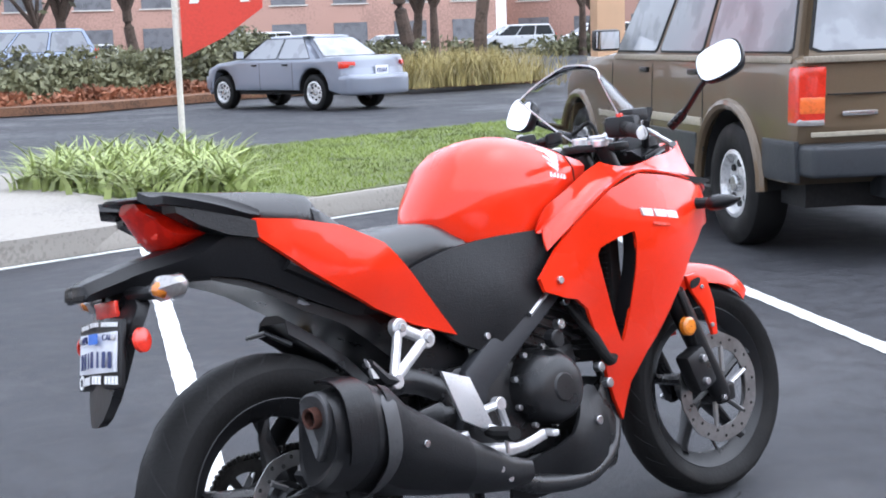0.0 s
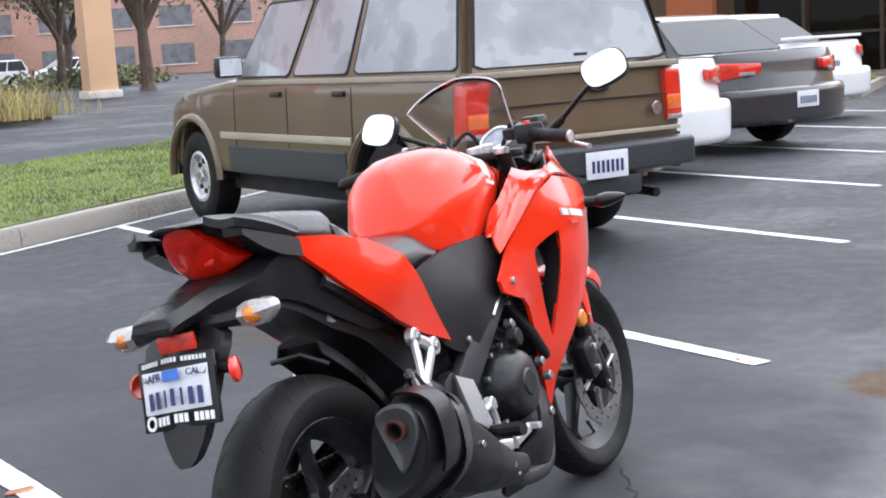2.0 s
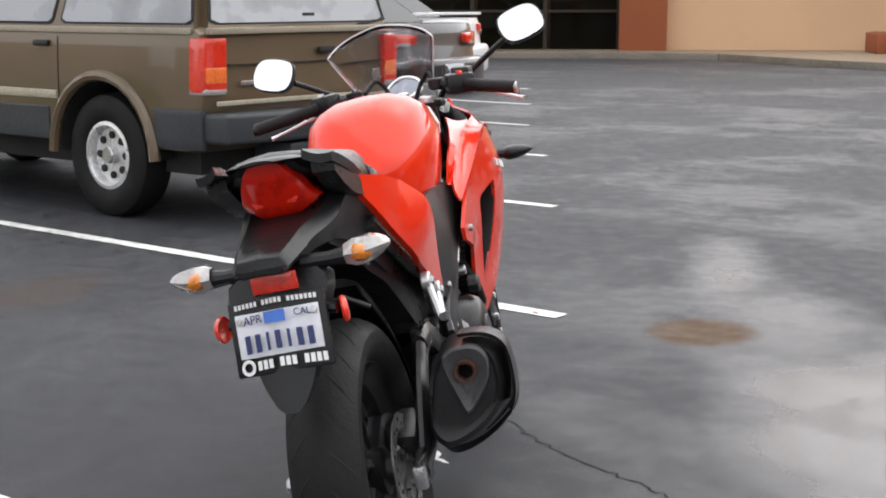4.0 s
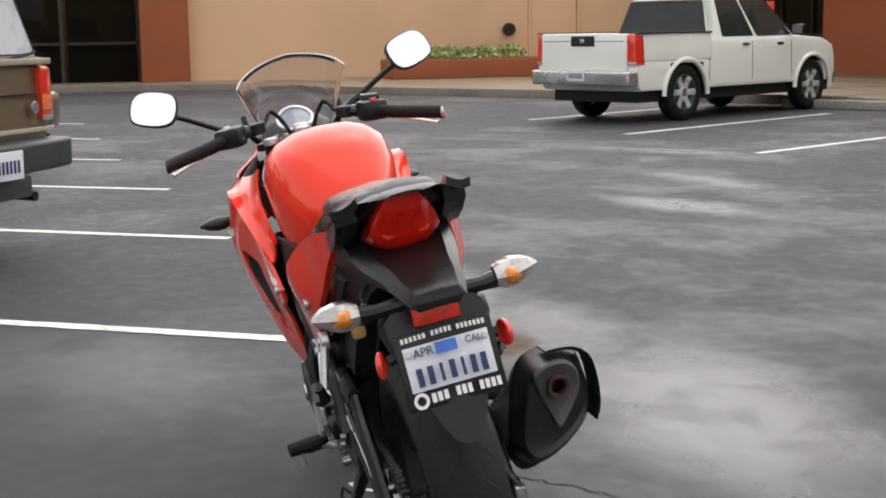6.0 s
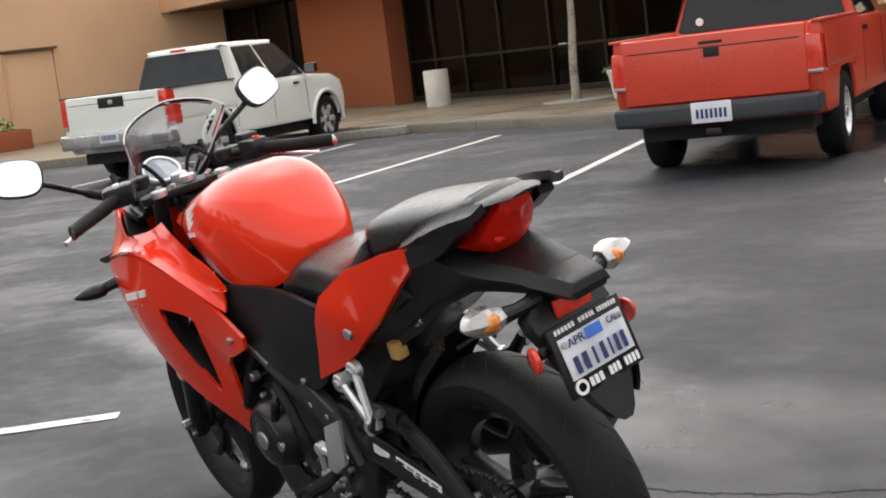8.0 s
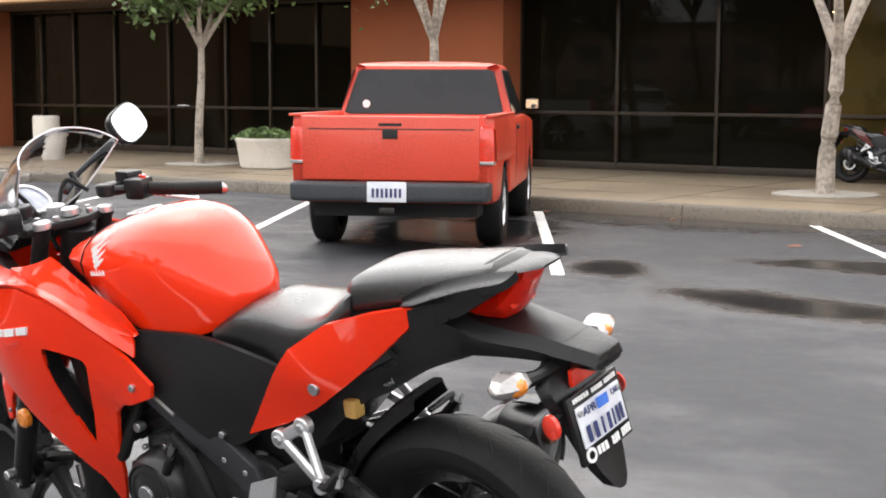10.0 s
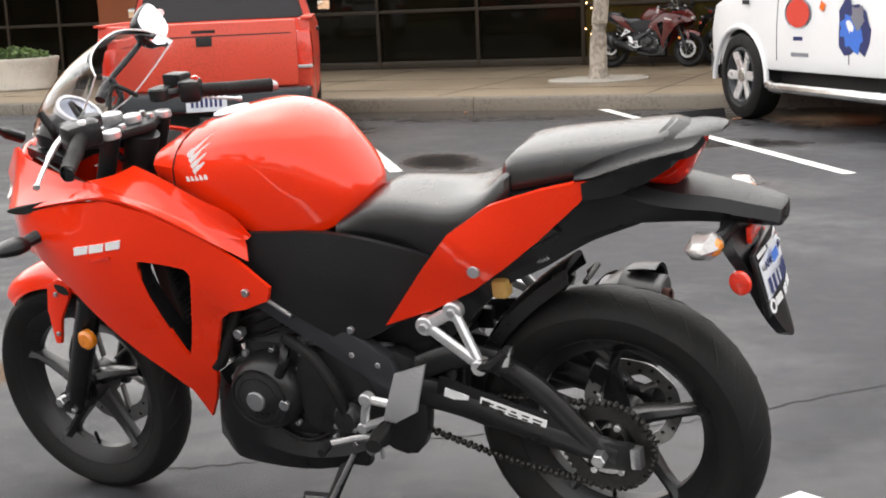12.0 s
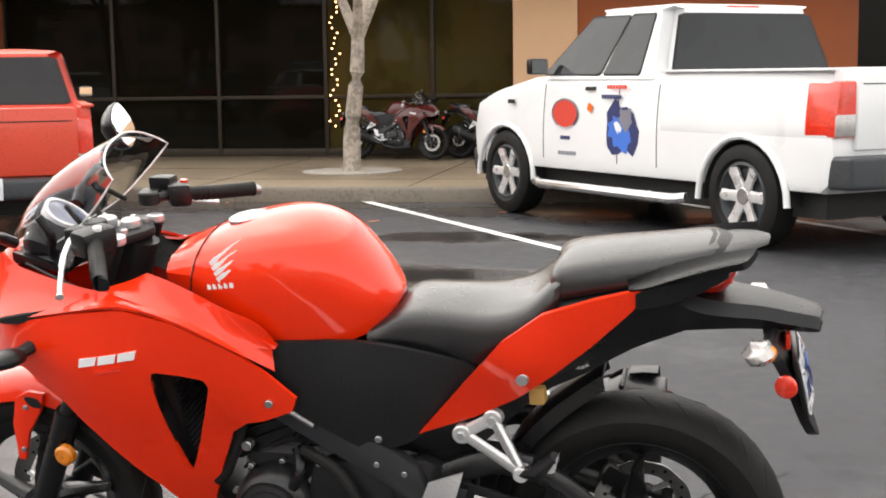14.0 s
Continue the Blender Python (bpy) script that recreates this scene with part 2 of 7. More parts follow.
M_DISC = mat("brake disc steel", (0.30, 0.295, 0.29), 0.32, 0.9, 0.08, 60, 0.03, 14)
M_FRAME = mat("graphite frame paint", (0.032, 0.033, 0.037), 0.36, 0.3, 0.06, 150, 0.03, 6)
M_MUFF = mat("satin black heat paint", (0.014, 0.014, 0.015), 0.34, 0.1, 0.12, 90, 0.05, 6)
M_CAP = mat("dull grey castings", (0.075, 0.075, 0.078), 0.42, 0.4, 0.10, 120, 0.06, 8)
M_RUST = mat("rusty tail pipe", (0.06, 0.022, 0.014), 0.8, 0.2, 0.3, 90, 0.2, 30)
M_LENS = mat("red lens", (0.50, 0.010, 0.002), 0.10, 0, 0.15, 30, 0.05, 9, coat=0.35, spec=0.3, dirt=(0.26, 0.004, 0.001))
M_REFL = mat("red reflector", (0.75, 0.03, 0.01), 0.15, 0, 0.1, 260, 0.2, 40, coat=1.0)
M_AMBER = mat("amber lens", (0.70, 0.21, 0.012), 0.16, 0, 0.1, 200, 0.2, 40, coat=1.0)
M_CLEAR = mat("clear indicator lens", (0.40, 0.38, 0.37), 0.08, 0.35, 0.08, 120, 0.2, 30, coat=1.0)
M_SCREEN = glass("smoked screen", (0.84, 0.84, 0.86), 0.01, 1.0, 1.22)
M_EDGE = mat("screen edge", (0.75, 0.75, 0.76), 0.2, 0, 0.05)
M_WHITE = mat("white decal", (0.82, 0.82, 0.82), 0.4, 0, 0.03)
M_PLATE = mat("number plate face", (0.70, 0.71, 0.76), 0.4, 0, 0.04, 60, 0, 20)
M_BLUE = mat("blue sticker", (0.05, 0.17, 0.62), 0.4, 0, 0.05)
M_INK = mat("dark blue ink", (0.02, 0.03, 0.12), 0.5, 0, 0.05)
M_YELLOW = mat("yellow plastic", (0.50, 0.30, 0.09), 0.4, 0, 0.08)
M_DASH = mat("instrument face", (0.13, 0.15, 0.20), 0.15, 0, 0.1, 40, 0, 12, coat=1.0)


def mirror_material():
    m = bpy.data.materials.new("mirror glass")
    m.use_nodes = True
    b = m.node_tree.nodes["Principled BSDF"]
    b.inputs["Base Color"].default_value = (0.93, 0.94, 0.95, 1)
    b.inputs["Metallic"].default_value = 1.0
    b.inputs["Roughness"].default_value = 0.015
    return m


M_MIRROR = mirror_material()


# ---- the motorcycle, leaning to its left on its side stand ----
def wheel(parent, name, x, r, w, rim_r, disc_r, disc_y, spokes=5):
    """A cast wheel about its axle at (x, 0, r)."""
    hub = new(name)
    hub.parent = parent
    hub.location = (x, 0, r)
    hub.empty_display_size = 0.1
    h = w / 2
    tyre = [(rim_r - 0.004, -h * 0.62), (rim_r + 0.010, -h * 0.80), (rim_r + 0.035, -h * 0.99), (rim_r + (r - rim_r) * 0.62, -h * 0.97)]
    for k in range(-6, 7):
        a = k / 6 * 1.12
        tyre.append((r - h * 1.02 * (1 - math.cos(a)) * 0.9, h * 0.985 * math.sin(a) / math.sin(1.12)))
    tyre += [(q, -y) for q, y in tyre[3::-1]]
    t = part("tyre", turned(tyre, 72), M_RUBBER, hub, "black rubber tyre, slightly dusty", sharp=1.2)
    # sipes cut across the tread, as slim raised-edge grooves
    bm = bmesh.new()
    n = 26
    for k in range(n):
        for s in (-1, 1):
            line = []
            for j in range(6):
                u = 0.12 + 0.72 * j / 5
                a = u * 1.12
                ang = 2 * math.pi * (k + (0.5 if s > 0 else 0)) / n + 0.16 * j / 5 * 1.3
                q = r - h * 1.02 * (1 - math.cos(a)) * 0.9 - 0.0012
                line.append((q * math.cos(ang), s * h * 0.985 * math.sin(a) / math.sin(1.12), q * math.sin(ang)))
            tube(line, [0.001, 0.0022, 0.0026, 0.0026, 0.002, 0.0008], 4, bm)
    tagged(part("tread_groove", bm, M_GROOVE, t), kind="stuff")
    bm = bmesh.new()
    rim = [(rim_r - 0.003, -h * 0.66), (rim_r + 0.006, -h * 0.62), (rim_r + 0.004, -h * 0.56), (rim_r - 0.018, -h * 0.40), (rim_r - 0.026, 0), (rim_r - 0.018, h * 0.40), (rim_r + 0.004, h * 0.56), (rim_r + 0.006, h * 0.62), (rim_r - 0.003, h * 0.66), (rim_r - 0.022, h * 0.46), (rim_r - 0.040, h * 0.20), (rim_r - 0.040, -h * 0.20), (rim_r - 0.022, -h * 0.46), (rim_r - 0.003, -h * 0.66)]
    turned(rim, 64, bm=bm)
    rm = part("rim", bm, M_RIM, hub, "black cast alloy rim", sharp=0.5)
    for k in range(spokes):
        bm = bmesh.new()
        a0 = 2 * math.pi * k / spokes + 0.3
        p = [(0.035, a0 - 0.25), (0.08, a0 - 0.10), (rim_r * 0.62, a0), (rim_r - 0.045, a0 + 0.02), (rim_r - 0.026, a0 + 0.02)]
        tube([(q * math.cos(a), 0, q * math.sin(a)) for q, a in p], [0.024, 0.018, 0.0135, 0.014, 0.022], 8, bm, 1.5)
        part("spoke", bm, M_RIM, rm)
    part("hub", turned([(0.001, -0.075), (0.03, -0.075), (0.034, -0.05), (0.048, -0.045), (0.05, 0.045), (0.034, 0.05), (0.03, 0.075), (0.001, 0.075)], 28), M_RIM, hub)
    # drilled brake disc
    bm = bmesh.new()
    seg = 60
    rows = []
    for q, y in ((disc_r * 0.72, -0.002), (disc_r, -0.002), (disc_r, 0.002), (disc_r * 0.72, 0.002), (disc_r * 0.72, -0.002)):
        rows.append([(q * math.cos(2 * math.pi * k / seg) * (1 + 0.012 * math.sin(2 * math.pi * k / seg * 10)), y + disc_y, q * math.sin(2 * math.pi * k / seg) * (1 + 0.012 * math.sin(2 * math.pi * k / seg * 10))) for k in range(seg)])
    loft(rows, caps=False, bm=bm)
    d = part("brake_disc", bm, M_DISC, hub, "drilled steel brake disc", sharp=0.5)
    for k in range(6):
        a = 2 * math.pi * k / 6
        part("disc_arm", tube([(0.045 * math.cos(a), disc_y, 0.045 * math.sin(a)), (disc_r * 0.75 * math.cos(a + 0.25), disc_y, disc_r * 0.75 * math.sin(a + 0.25))], 0.006, 6, None, 1.6), M_DISC, d)
    bm = bmesh.new()
    for k in range(24):
        a = 2 * math.pi * k / 24
        q = disc_r * (0.80 if k % 2 else 0.91)
        disc(0.0045, 0.0062, (q * math.cos(a), disc_y, q * math.sin(a)), seg=8, bm=bm)
    tagged(part("drill_hole", bm, M_GROOVE, d), kind="stuff")
    part("tyre_valve", tube([((rim_r - 0.04) * math.cos(-1.4), 0.0, (rim_r - 0.04) * math.sin(-1.4)), ((rim_r - 0.075) * math.cos(-1.4), 0.012, (rim_r - 0.075) * math.sin(-1.4))], 0.005, 8), M_PLASTIC, hub)
    return hub


def words(name, text, size, at, material, parent):
    """Raised letters that face to the rear of the machine."""
    fc = bpy.data.curves.new(name, "FONT")
    fc.body, fc.size, fc.extrude, fc.align_x = text, size, 0.0008, "CENTER"
    ob = new(name, fc)
    me = bpy.data.meshes.new_from_object(ob.evaluated_get(bpy.context.evaluated_depsgraph_get()))
    bpy.data.objects.remove(ob)
    me.materials.clear()
    me.materials.append(material)
    ob = new(name, me)
    ob.parent = parent
    ob.matrix_basis = Matrix.Translation(at) @ Matrix.Rotation(radians(-90), 4, "Z") @ Matrix.Rotation(radians(90), 4, "X")
    return ob


M_GROOVE = mat("dark groove", (0.006, 0.006, 0.006), 0.9, 0, 0.1)
BIKE = pose(0.008, -0.032, 0, 0, 0, 2.25) @ Matrix.Rotation(radians(-12.0), 4, "X")
bike = thing("motorcycle", BIKE, "glossy red faired sport motorcycle leaning on its side stand", "motorcycle")
rear = wheel(bike, "rear_wheel", -0.010, 0.316, 0.142, 0.222, 0.110, -0.085)
front = wheel(bike, "front_wheel", 1.405, 0.292, 0.112, 0.222, 0.148, -0.070)
part("axle_nut", disc(0.016, 0.03, (0, 0.15, 0), seg=6), M_STEEL, rear)
part("axle_nut", disc(0.014, 0.03, (0, 0.115, 0), seg=6), M_STEEL, front)

# sprocket with its teeth, and the chain round it
bm = bmesh.new()
ring = []
for k in range(38 * 4):
    q = 0.094 + (0.006 if k % 4 in (1, 2) else 0)
    ring.append((q * math.cos(2 * math.pi * k / 152), q * math.sin(2 * math.pi * k / 152)))
inner = [(0.066 * math.cos(2 * math.pi * k / 152), 0.066 * math.sin(2 * math.pi * k / 152)) for k in range(152)]
loft([[(a, 0.098, b) for a, b in ring], [(a, 0.104, b) for a, b in ring], [(a, 0.104, b) for a, b in inner], [(a, 0.098, b) for a, b in inner], [(a, 0.098, b) for a, b in ring]], caps=False, bm=bm)
sp = part("sprocket", bm, M_CHAIN, rear, "dark toothed chain sprocket", sharp=0.4)
for k in range(6):
    a = math.pi * k / 3
    part("sprocket_arm", tube([(0.03 * math.cos(a), 0.101, 0.03 * math.sin(a)), (0.072 * math.cos(a), 0.101, 0.072 * math.sin(a))], 0.010, 6, None, 0.5), M_CHAIN, sp)
for k in range(6):
    a = math.pi * k / 3
    part("sprocket_bolt", disc(0.008, 0.014, (0.06 * math.cos(a), 0.108, 0.06 * math.sin(a)), seg=6), M_STEEL, sp)
bm = bmesh.new()
fx, fz, fr, rr = 0.43, 0.365, 0.040, 0.098
d = math.atan2(fz - 0.316, fx + 0.01)
loop = []
for k in range(41):
    a = d + math.pi / 2 + math.pi * k / 40
    loop.append((-0.01 + rr * math.cos(a), 0.316 + rr * math.sin(a)))
for k in range(1, 46):
    p0, p1 = loop[40], (fx + fr * math.cos(d - math.pi / 2), fz + fr * math.sin(d - math.pi / 2))
    u = k / 46
    loop.append((p0[0] + (p1[0] - p0[0]) * u, p0[1] + (p1[1] - p0[1]) * u - 0.012 * math.sin(math.pi * u)))
for k in range(15):
    a = d - math.pi / 2 + math.pi * k / 14
    loop.append((fx + fr * math.cos(a), fz + fr * math.sin(a)))
for k in range(1, 46):
    p0, p1 = loop[100], loop[0]
    loop.append((p0[0] + (p1[0] - p0[0]) * k / 46, p0[1] + (p1[1] - p0[1]) * k / 46))
total, marks = 0, [0]
for a, b in zip(loop, loop[1:] + loop[:1]):
    total += math.dist(a, b)
    marks.append(total)
pitch, s = total / 104, 0
for k in range(104):
    s = k * pitch
    i = max(j for j in range(len(loop)) if marks[j] <= s)
    u = (s - marks[i]) / max(1e-6, marks[i + 1] - marks[i])
    a, b = loop[i], loop[(i + 1) % len(loop)]
    x, z = a[0] + (b[0] - a[0]) * u, a[1] + (b[1] - a[1]) * u
    ang = math.atan2(b[1] - a[1], b[0] - a[0])
    box((x, 0.101, z), (pitch * 0.86, 0.018 if k % 2 else 0.012, 0.013), 0.003, Matrix.Rotation(-ang, 4, "Y"), bm, 1)
part("chain", bm, M_CHAIN, bike, "oily drive chain")

# swingarm, chain guard with its warning label, adjusters
for s in (1, -1):
    bm = bmesh.new()
    tube(curve([(0.44, s * 0.115, 0.42), (0.30, s * 0.125, 0.405), (0.12, s * 0.13, 0.355), (-0.045, s * 0.128, 0.316)], 5), [0.036] * 8 + [0.030] * 8, 10, bm, 0.55)
    tube(curve([(0.20, s * 0.125, 0.500), (0.12, s * 0.13, 0.455), (0.04, s * 0.13, 0.37), (0.0, s * 0.13, 0.325)], 5), 0.026, 10, bm, 0.6)
    tube(curve([(0.44, s * 0.115, 0.45), (0.30, s * 0.125, 0.51), (0.20, s * 0.125, 0.505)], 5), 0.028, 10, bm, 0.6)
    box((-0.03, s * 0.132, 0.316), (0.10, 0.018, 0.062), 0.008, bm=bm)
    part("swingarm", bm, M_ENGINE, bike, "black swingarm rail")
    part("chain_adjuster", box((-0.085, s * 0.132, 0.316), (0.022, 0.024, 0.045), 0.004), M_STEEL, bike)
bm = box((0.20, 0.137, 0.40), (0.30, 0.006, 0.055), 0.003, Matrix.Rotation(radians(-16), 4, "Y"))
cg = part("chain_guard", bm, M_PLASTIC, bike, "black plastic chain guard with a white label")
ROTG = Matrix.Rotation(radians(-16), 4, "Y")
part("warning_label", box((0.175, 0.1415, 0.393), (0.15, 0.002, 0.030), 0, ROTG), M_WHITE, cg)
bm = bmesh.new()
for row in range(3):
    for k in range(5):
        box(Vector((0.175, 0.1432, 0.393)) + ROTG.to_3x3() @ Vector((-0.055 + 0.027 * k, 0, 0.008 - 0.008 * row)), (0.021 - 0.004 * ((k + row) % 3), 0.001, 0.0035), 0, ROTG, bm)
box(Vector((0.175, 0.1434, 0.393)) + ROTG.to_3x3() @ Vector((0.062, 0, 0)), (0.018, 0.001, 0.022), 0, ROTG, bm)
tagged(part("label_line", bm, M_GROOVE, cg), kind="stuff")
part("warning_label", box((0.30, 0.1415, 0.426), (0.055, 0.002, 0.02), 0, ROTG), M_EDGE, cg)

# hugger mudguard
bm = bmesh.new()
rings = []
for k in range(15):
    a = radians(162 - 60 * k / 14)
    q = 0.334 + 0.012 * k / 14 + 0.034 * (k / 14) ** 4
    w = 0.080 - 0.018 * k / 14
    c, sn = math.cos(a), math.sin(a)
    o = [(-w, -0.035), (-w * 0.86, -0.006), (-w * 0.4, 0.004), (w * 0.4, 0.004), (w * 0.86, -0.006), (w, -0.035), (w * 0.95, -0.037), (w * 0.8, -0.012), (-w * 0.8, -0.012), (-w * 0.95, -0.037)]
    rings.append([(-0.01 - (q + e) * c, y, 0.316 + (q + e) * sn) for y, e in o])
part("rear_mudguard", loft(rings, bm=bm), M_PLASTIC, bike, "black plastic rear hugger mudguard")
part("mudguard_stay", tube([(0.06, -0.07, 0.63), (0.03, -0.03, 0.66), (0.03, 0.05, 0.655)], 0.006, 8), M_PLASTIC, bike)
part("rear_caliper", box((0.045, -0.098, 0.375), (0.085, 0.045, 0.05), 0.012, Matrix.Rotation(radians(-30), 4, "Y")), M_ENGINE, bike, "black brake caliper")

# engine: cases, covers, cylinder with fins, bolts
eng = part("engine", box((0.66, 0, 0.39), (0.40, 0.23, 0.27), 0.05, seg=3), M_ENGINE, bike, "black engine block")
part("gearbox_cover", prism(smooth_loop([(0.68, 0.32), (0.55, 0.30), (0.47, 0.34), (0.46, 0.44), (0.54, 0.50), (0.68, 0.49)]), 0.09, 0.145, 0.012), M_ENGINE, eng)
gc = part("generator_cover", turned([(0.001, 0.188), (0.030, 0.188), (0.036, 0.184), (0.060, 0.182), (0.078, 0.170), (0.088, 0.150), (0.092, 0.10)], 40, (0.775, 0, 0.395)), M_ENGINE, eng, "round black generator cover")
for q in (0.052, 0.068):
    part("cover_ring", turned([(q - 0.003, 0.178), (q - 0.002, 0.188 - q * 0.08), (q + 0.002, 0.188 - q * 0.08), (q + 0.003, 0.170)], 40, (0.775, 0, 0.395)), M_ENGINE, gc)
part("water_pump", turned([(0.001, 0.176), (0.026, 0.174), (0.034, 0.160), (0.036, 0.12)], 28, (0.565, 0, 0.355)), M_ENGINE, eng, "small black pump cover")
part("pump_hose", tube(curve([(0.565, 0.165, 0.375), (0.575, 0.175, 0.44), (0.62, 0.165, 0.50), (0.70, 0.14, 0.53)], 5), 0.013, 10), M_RUBBER, eng)
for x, z in ((0.545, 0.335), (0.590, 0.34), (0.575, 0.385)):
    part("case_bolt", disc(0.006, 0.012, (x, 0.168, z), seg=6), M_STEEL, eng)
part("cover_plug", disc(0.023, 0.008, (0.775, 0.191, 0.395), seg=28), M_STEEL, gc, "silver inspection plug")
part("timing_plug", disc(0.013, 0.010, (0.71, 0.178, 0.385), seg=20), M_STEEL, gc)
for k in range(8):
    a = 2 * math.pi * k / 8 + 0.2
    part("case_bolt", disc(0.007, 0.014, (0.775 + 0.099 * math.cos(a), 0.125, 0.395 + 0.099 * math.sin(a)), seg=6), M_STEEL, eng)
for x, z in ((0.47, 0.49), (0.45, 0.36), (0.56, 0.29), (0.53, 0.51), (0.61, 0.30), (0.66, 0.505), (0.505, 0.325)):
    part("case_bolt", disc(0.007, 0.014, (x, 0.15, z), seg=6), M_STEEL, eng)
part("clutch_cover", turned([(0.001, -0.206), (0.030, -0.206), (0.034, -0.201), (0.060, -0.199), (0.076, -0.188), (0.086, -0.165), (0.090, -0.10)], 40, (0.690, 0, 0.425)), M_ENGINE, eng, "round black clutch cover")
part("oil_filler_cap", disc(0.022, 0.03, (0.70, -0.185, 0.535), seg=10), M_PLASTIC, eng)
for k in range(9):
    a = 2 * math.pi * k / 9
    part("case_bolt", disc(0.007, 0.014, (0.690 + 0.094 * math.cos(a), -0.135, 0.425 + 0.094 * math.sin(a)), seg=6), M_STEEL, eng)
TILT = Matrix.Rotation(radians(22), 4, "Y")
cyl = part("cylinder", box((0.80, 0, 0.575), (0.17, 0.19, 0.24), 0.02, TILT), M_ENGINE, eng, "black finned cylinder")
for k in range(7):
    part("fin", box(Vector((0.80, 0, 0.575)) + TILT.to_3x3() @ Vector((0, 0, -0.085 + 0.026 * k)), (0.195, 0.215, 0.006), 0.002, TILT, seg=1), M_ENGINE, cyl)
part("cylinder_head", box((0.845, 0, 0.70), (0.20, 0.21, 0.09), 0.02, TILT), M_ENGINE, cyl)
part("radiator", box((0.985, 0, 0.60), (0.035, 0.30, 0.32), 0.006, Matrix.Rotation(radians(8), 4, "Y")), M_GROOVE, bike, "black radiator core")
bm = bmesh.new()
for k in range(22):
    box((0.966 + 0.0013 * (k - 11), 0, 0.46 + 0.0128 * k), (0.006, 0.28, 0.003), bm=bm)
tagged(part("radiator_fin", bm, M_ENGINE, bike), kind="stuff")
for y in (0.10, -0.115):
    part("radiator_hose", tube(curve([(0.98, y, 0.48), (0.90, y * 1.4, 0.45), (0.86, y * 1.35, 0.52), (0.84, y, 0.6)], 5), 0.014, 10), M_RUBBER, bike)
part("starter_hose", tube(curve([(0.72, 0.12, 0.52), (0.70, 0.16, 0.49), (0.72, 0.165, 0.45)], 5), 0.012, 8), M_PLASTIC, bike)
for p in (((0.56, 0.13, 0.52), (0.60, 0.14, 0.60), (0.72, 0.12, 0.64)), ((0.47, 0.12, 0.47), (0.52, 0.14, 0.40), (0.50, 0.13, 0.31)), ((0.55, -0.13, 0.52), (0.60, -0.15, 0.60), (0.73, -0.12, 0.66)), ((0.62, 0.11, 0.30), (0.72, 0.125, 0.27), (0.86, 0.10, 0.33))):
    part("cable", tube(curve(p, 6), 0.006, 8), M_PLASTIC, bike)
# banjo bolts and clips that catch the light between the fairings
for p in ((0.86, -0.16, 0.44), (0.875, -0.165, 0.40), (0.80, -0.14, 0.61), (0.76, -0.15, 0.56), (0.63, 0.13, 0.565), (0.83, 0.13, 0.53), (0.88, 0.14, 0.62), (0.52, 0.15, 0.28)):
    part("hose_clip", disc(0.012, 0.022, p, seg=12), M_STEEL, bike)

# frame: side spars, pivot plates, rear subframe rails
for s in (1, -1):
    bm = prism([(0.76, 0.685), (0.70, 0.67), (0.44, 0.505), (0.40, 0.38), (0.47, 0.38), (0.50, 0.455), (0.78, 0.625)], s * 0.125, s * 0.155, 0.006)
    part("frame_spar", bm, M_FRAME, bike, "graphite grey frame spar")
    part("pivot_plate", prism(smooth_loop([(0.50, 0.50), (0.40, 0.50), (0.38, 0.36), (0.42, 0.27), (0.50, 0.29), (0.52, 0.40)]), s * 0.105, s * 0.135, 0.006), M_ENGINE, bike)
    part("spar_rod", tube([(0.735, s * 0.158, 0.645), (0.66, s * 0.158, 0.598)], 0.008, 8), M_STEEL, bike)
    part("subframe_rail", tube(curve([(0.46, s * 0.10, 0.62), (0.30, s * 0.115, 0.67), (0.05, s * 0.105, 0.80)], 5), 0.016, 8), M_ENGINE, bike)
    part("subframe_stay", tube([(0.20, s * 0.06, 0.66), (0.09, s * 0.07, 0.72)], 0.009, 8), M_STEEL, bike)
part("inner_mudguard", loft(hull_rings([(0.46, 0.09, 0.78, 0.46), (0.34, 0.10, 0.76, 0.52), (0.20, 0.085, 0.80, 0.645), (0.10, 0.075, 0.82, 0.695), (0.0, 0.07, 0.84, 0.752), (-0.10, 0.06, 0.84, 0.788)], lambda w, t, b: [(0, t), (w, t), (w, b), (0, b)], 3)), M_PLASTIC, bike)
part("shock_absorber", tube([(0.36, 0, 0.62), (0.40, 0, 0.36)], 0.035, 12), M_ENGINE, bike)
part("battery_box", box((0.42, 0, 0.60), (0.20, 0.20, 0.18), 0.02), M_PLASTIC, bike)
part("brake_reservoir", box((0.195, 0.085, 0.652), (0.034, 0.030, 0.040), 0.008), M_YELLOW, bike, "yellowed fluid reservoir")
part("brake_reservoir", box((0.32, -0.10, 0.50), (0.04, 0.035, 0.05), 0.008), M_PLASTIC, bike)

# belly pan and exhaust header
half = lambda w, t, b: [(0, t), (w * 0.8, t), (w, (t + b) / 2), (w * 0.85, b + 0.01), (0, b)]
part("belly_pan", loft(hull_rings([(1.00, 0.06, 0.24, 0.195), (0.955, 0.10, 0.40, 0.185), (0.90, 0.125, 0.36, 0.175), (0.74, 0.130, 0.285, 0.170), (0.62, 0.120, 0.275, 0.190), (0.53, 0.09, 0.28, 0.235)], half, 3)), M_PLASTIC, bike, "black plastic belly pan")
part("exhaust_header", tube(curve([(0.93, -0.02, 0.62), (1.0, -0.04, 0.48), (0.96, -0.08, 0.27), (0.80, -0.135, 0.20), (0.60, -0.175, 0.22), (0.45, -0.205, 0.27)], 6), 0.022, 12), M_ENGINE, bike, "dark exhaust header")

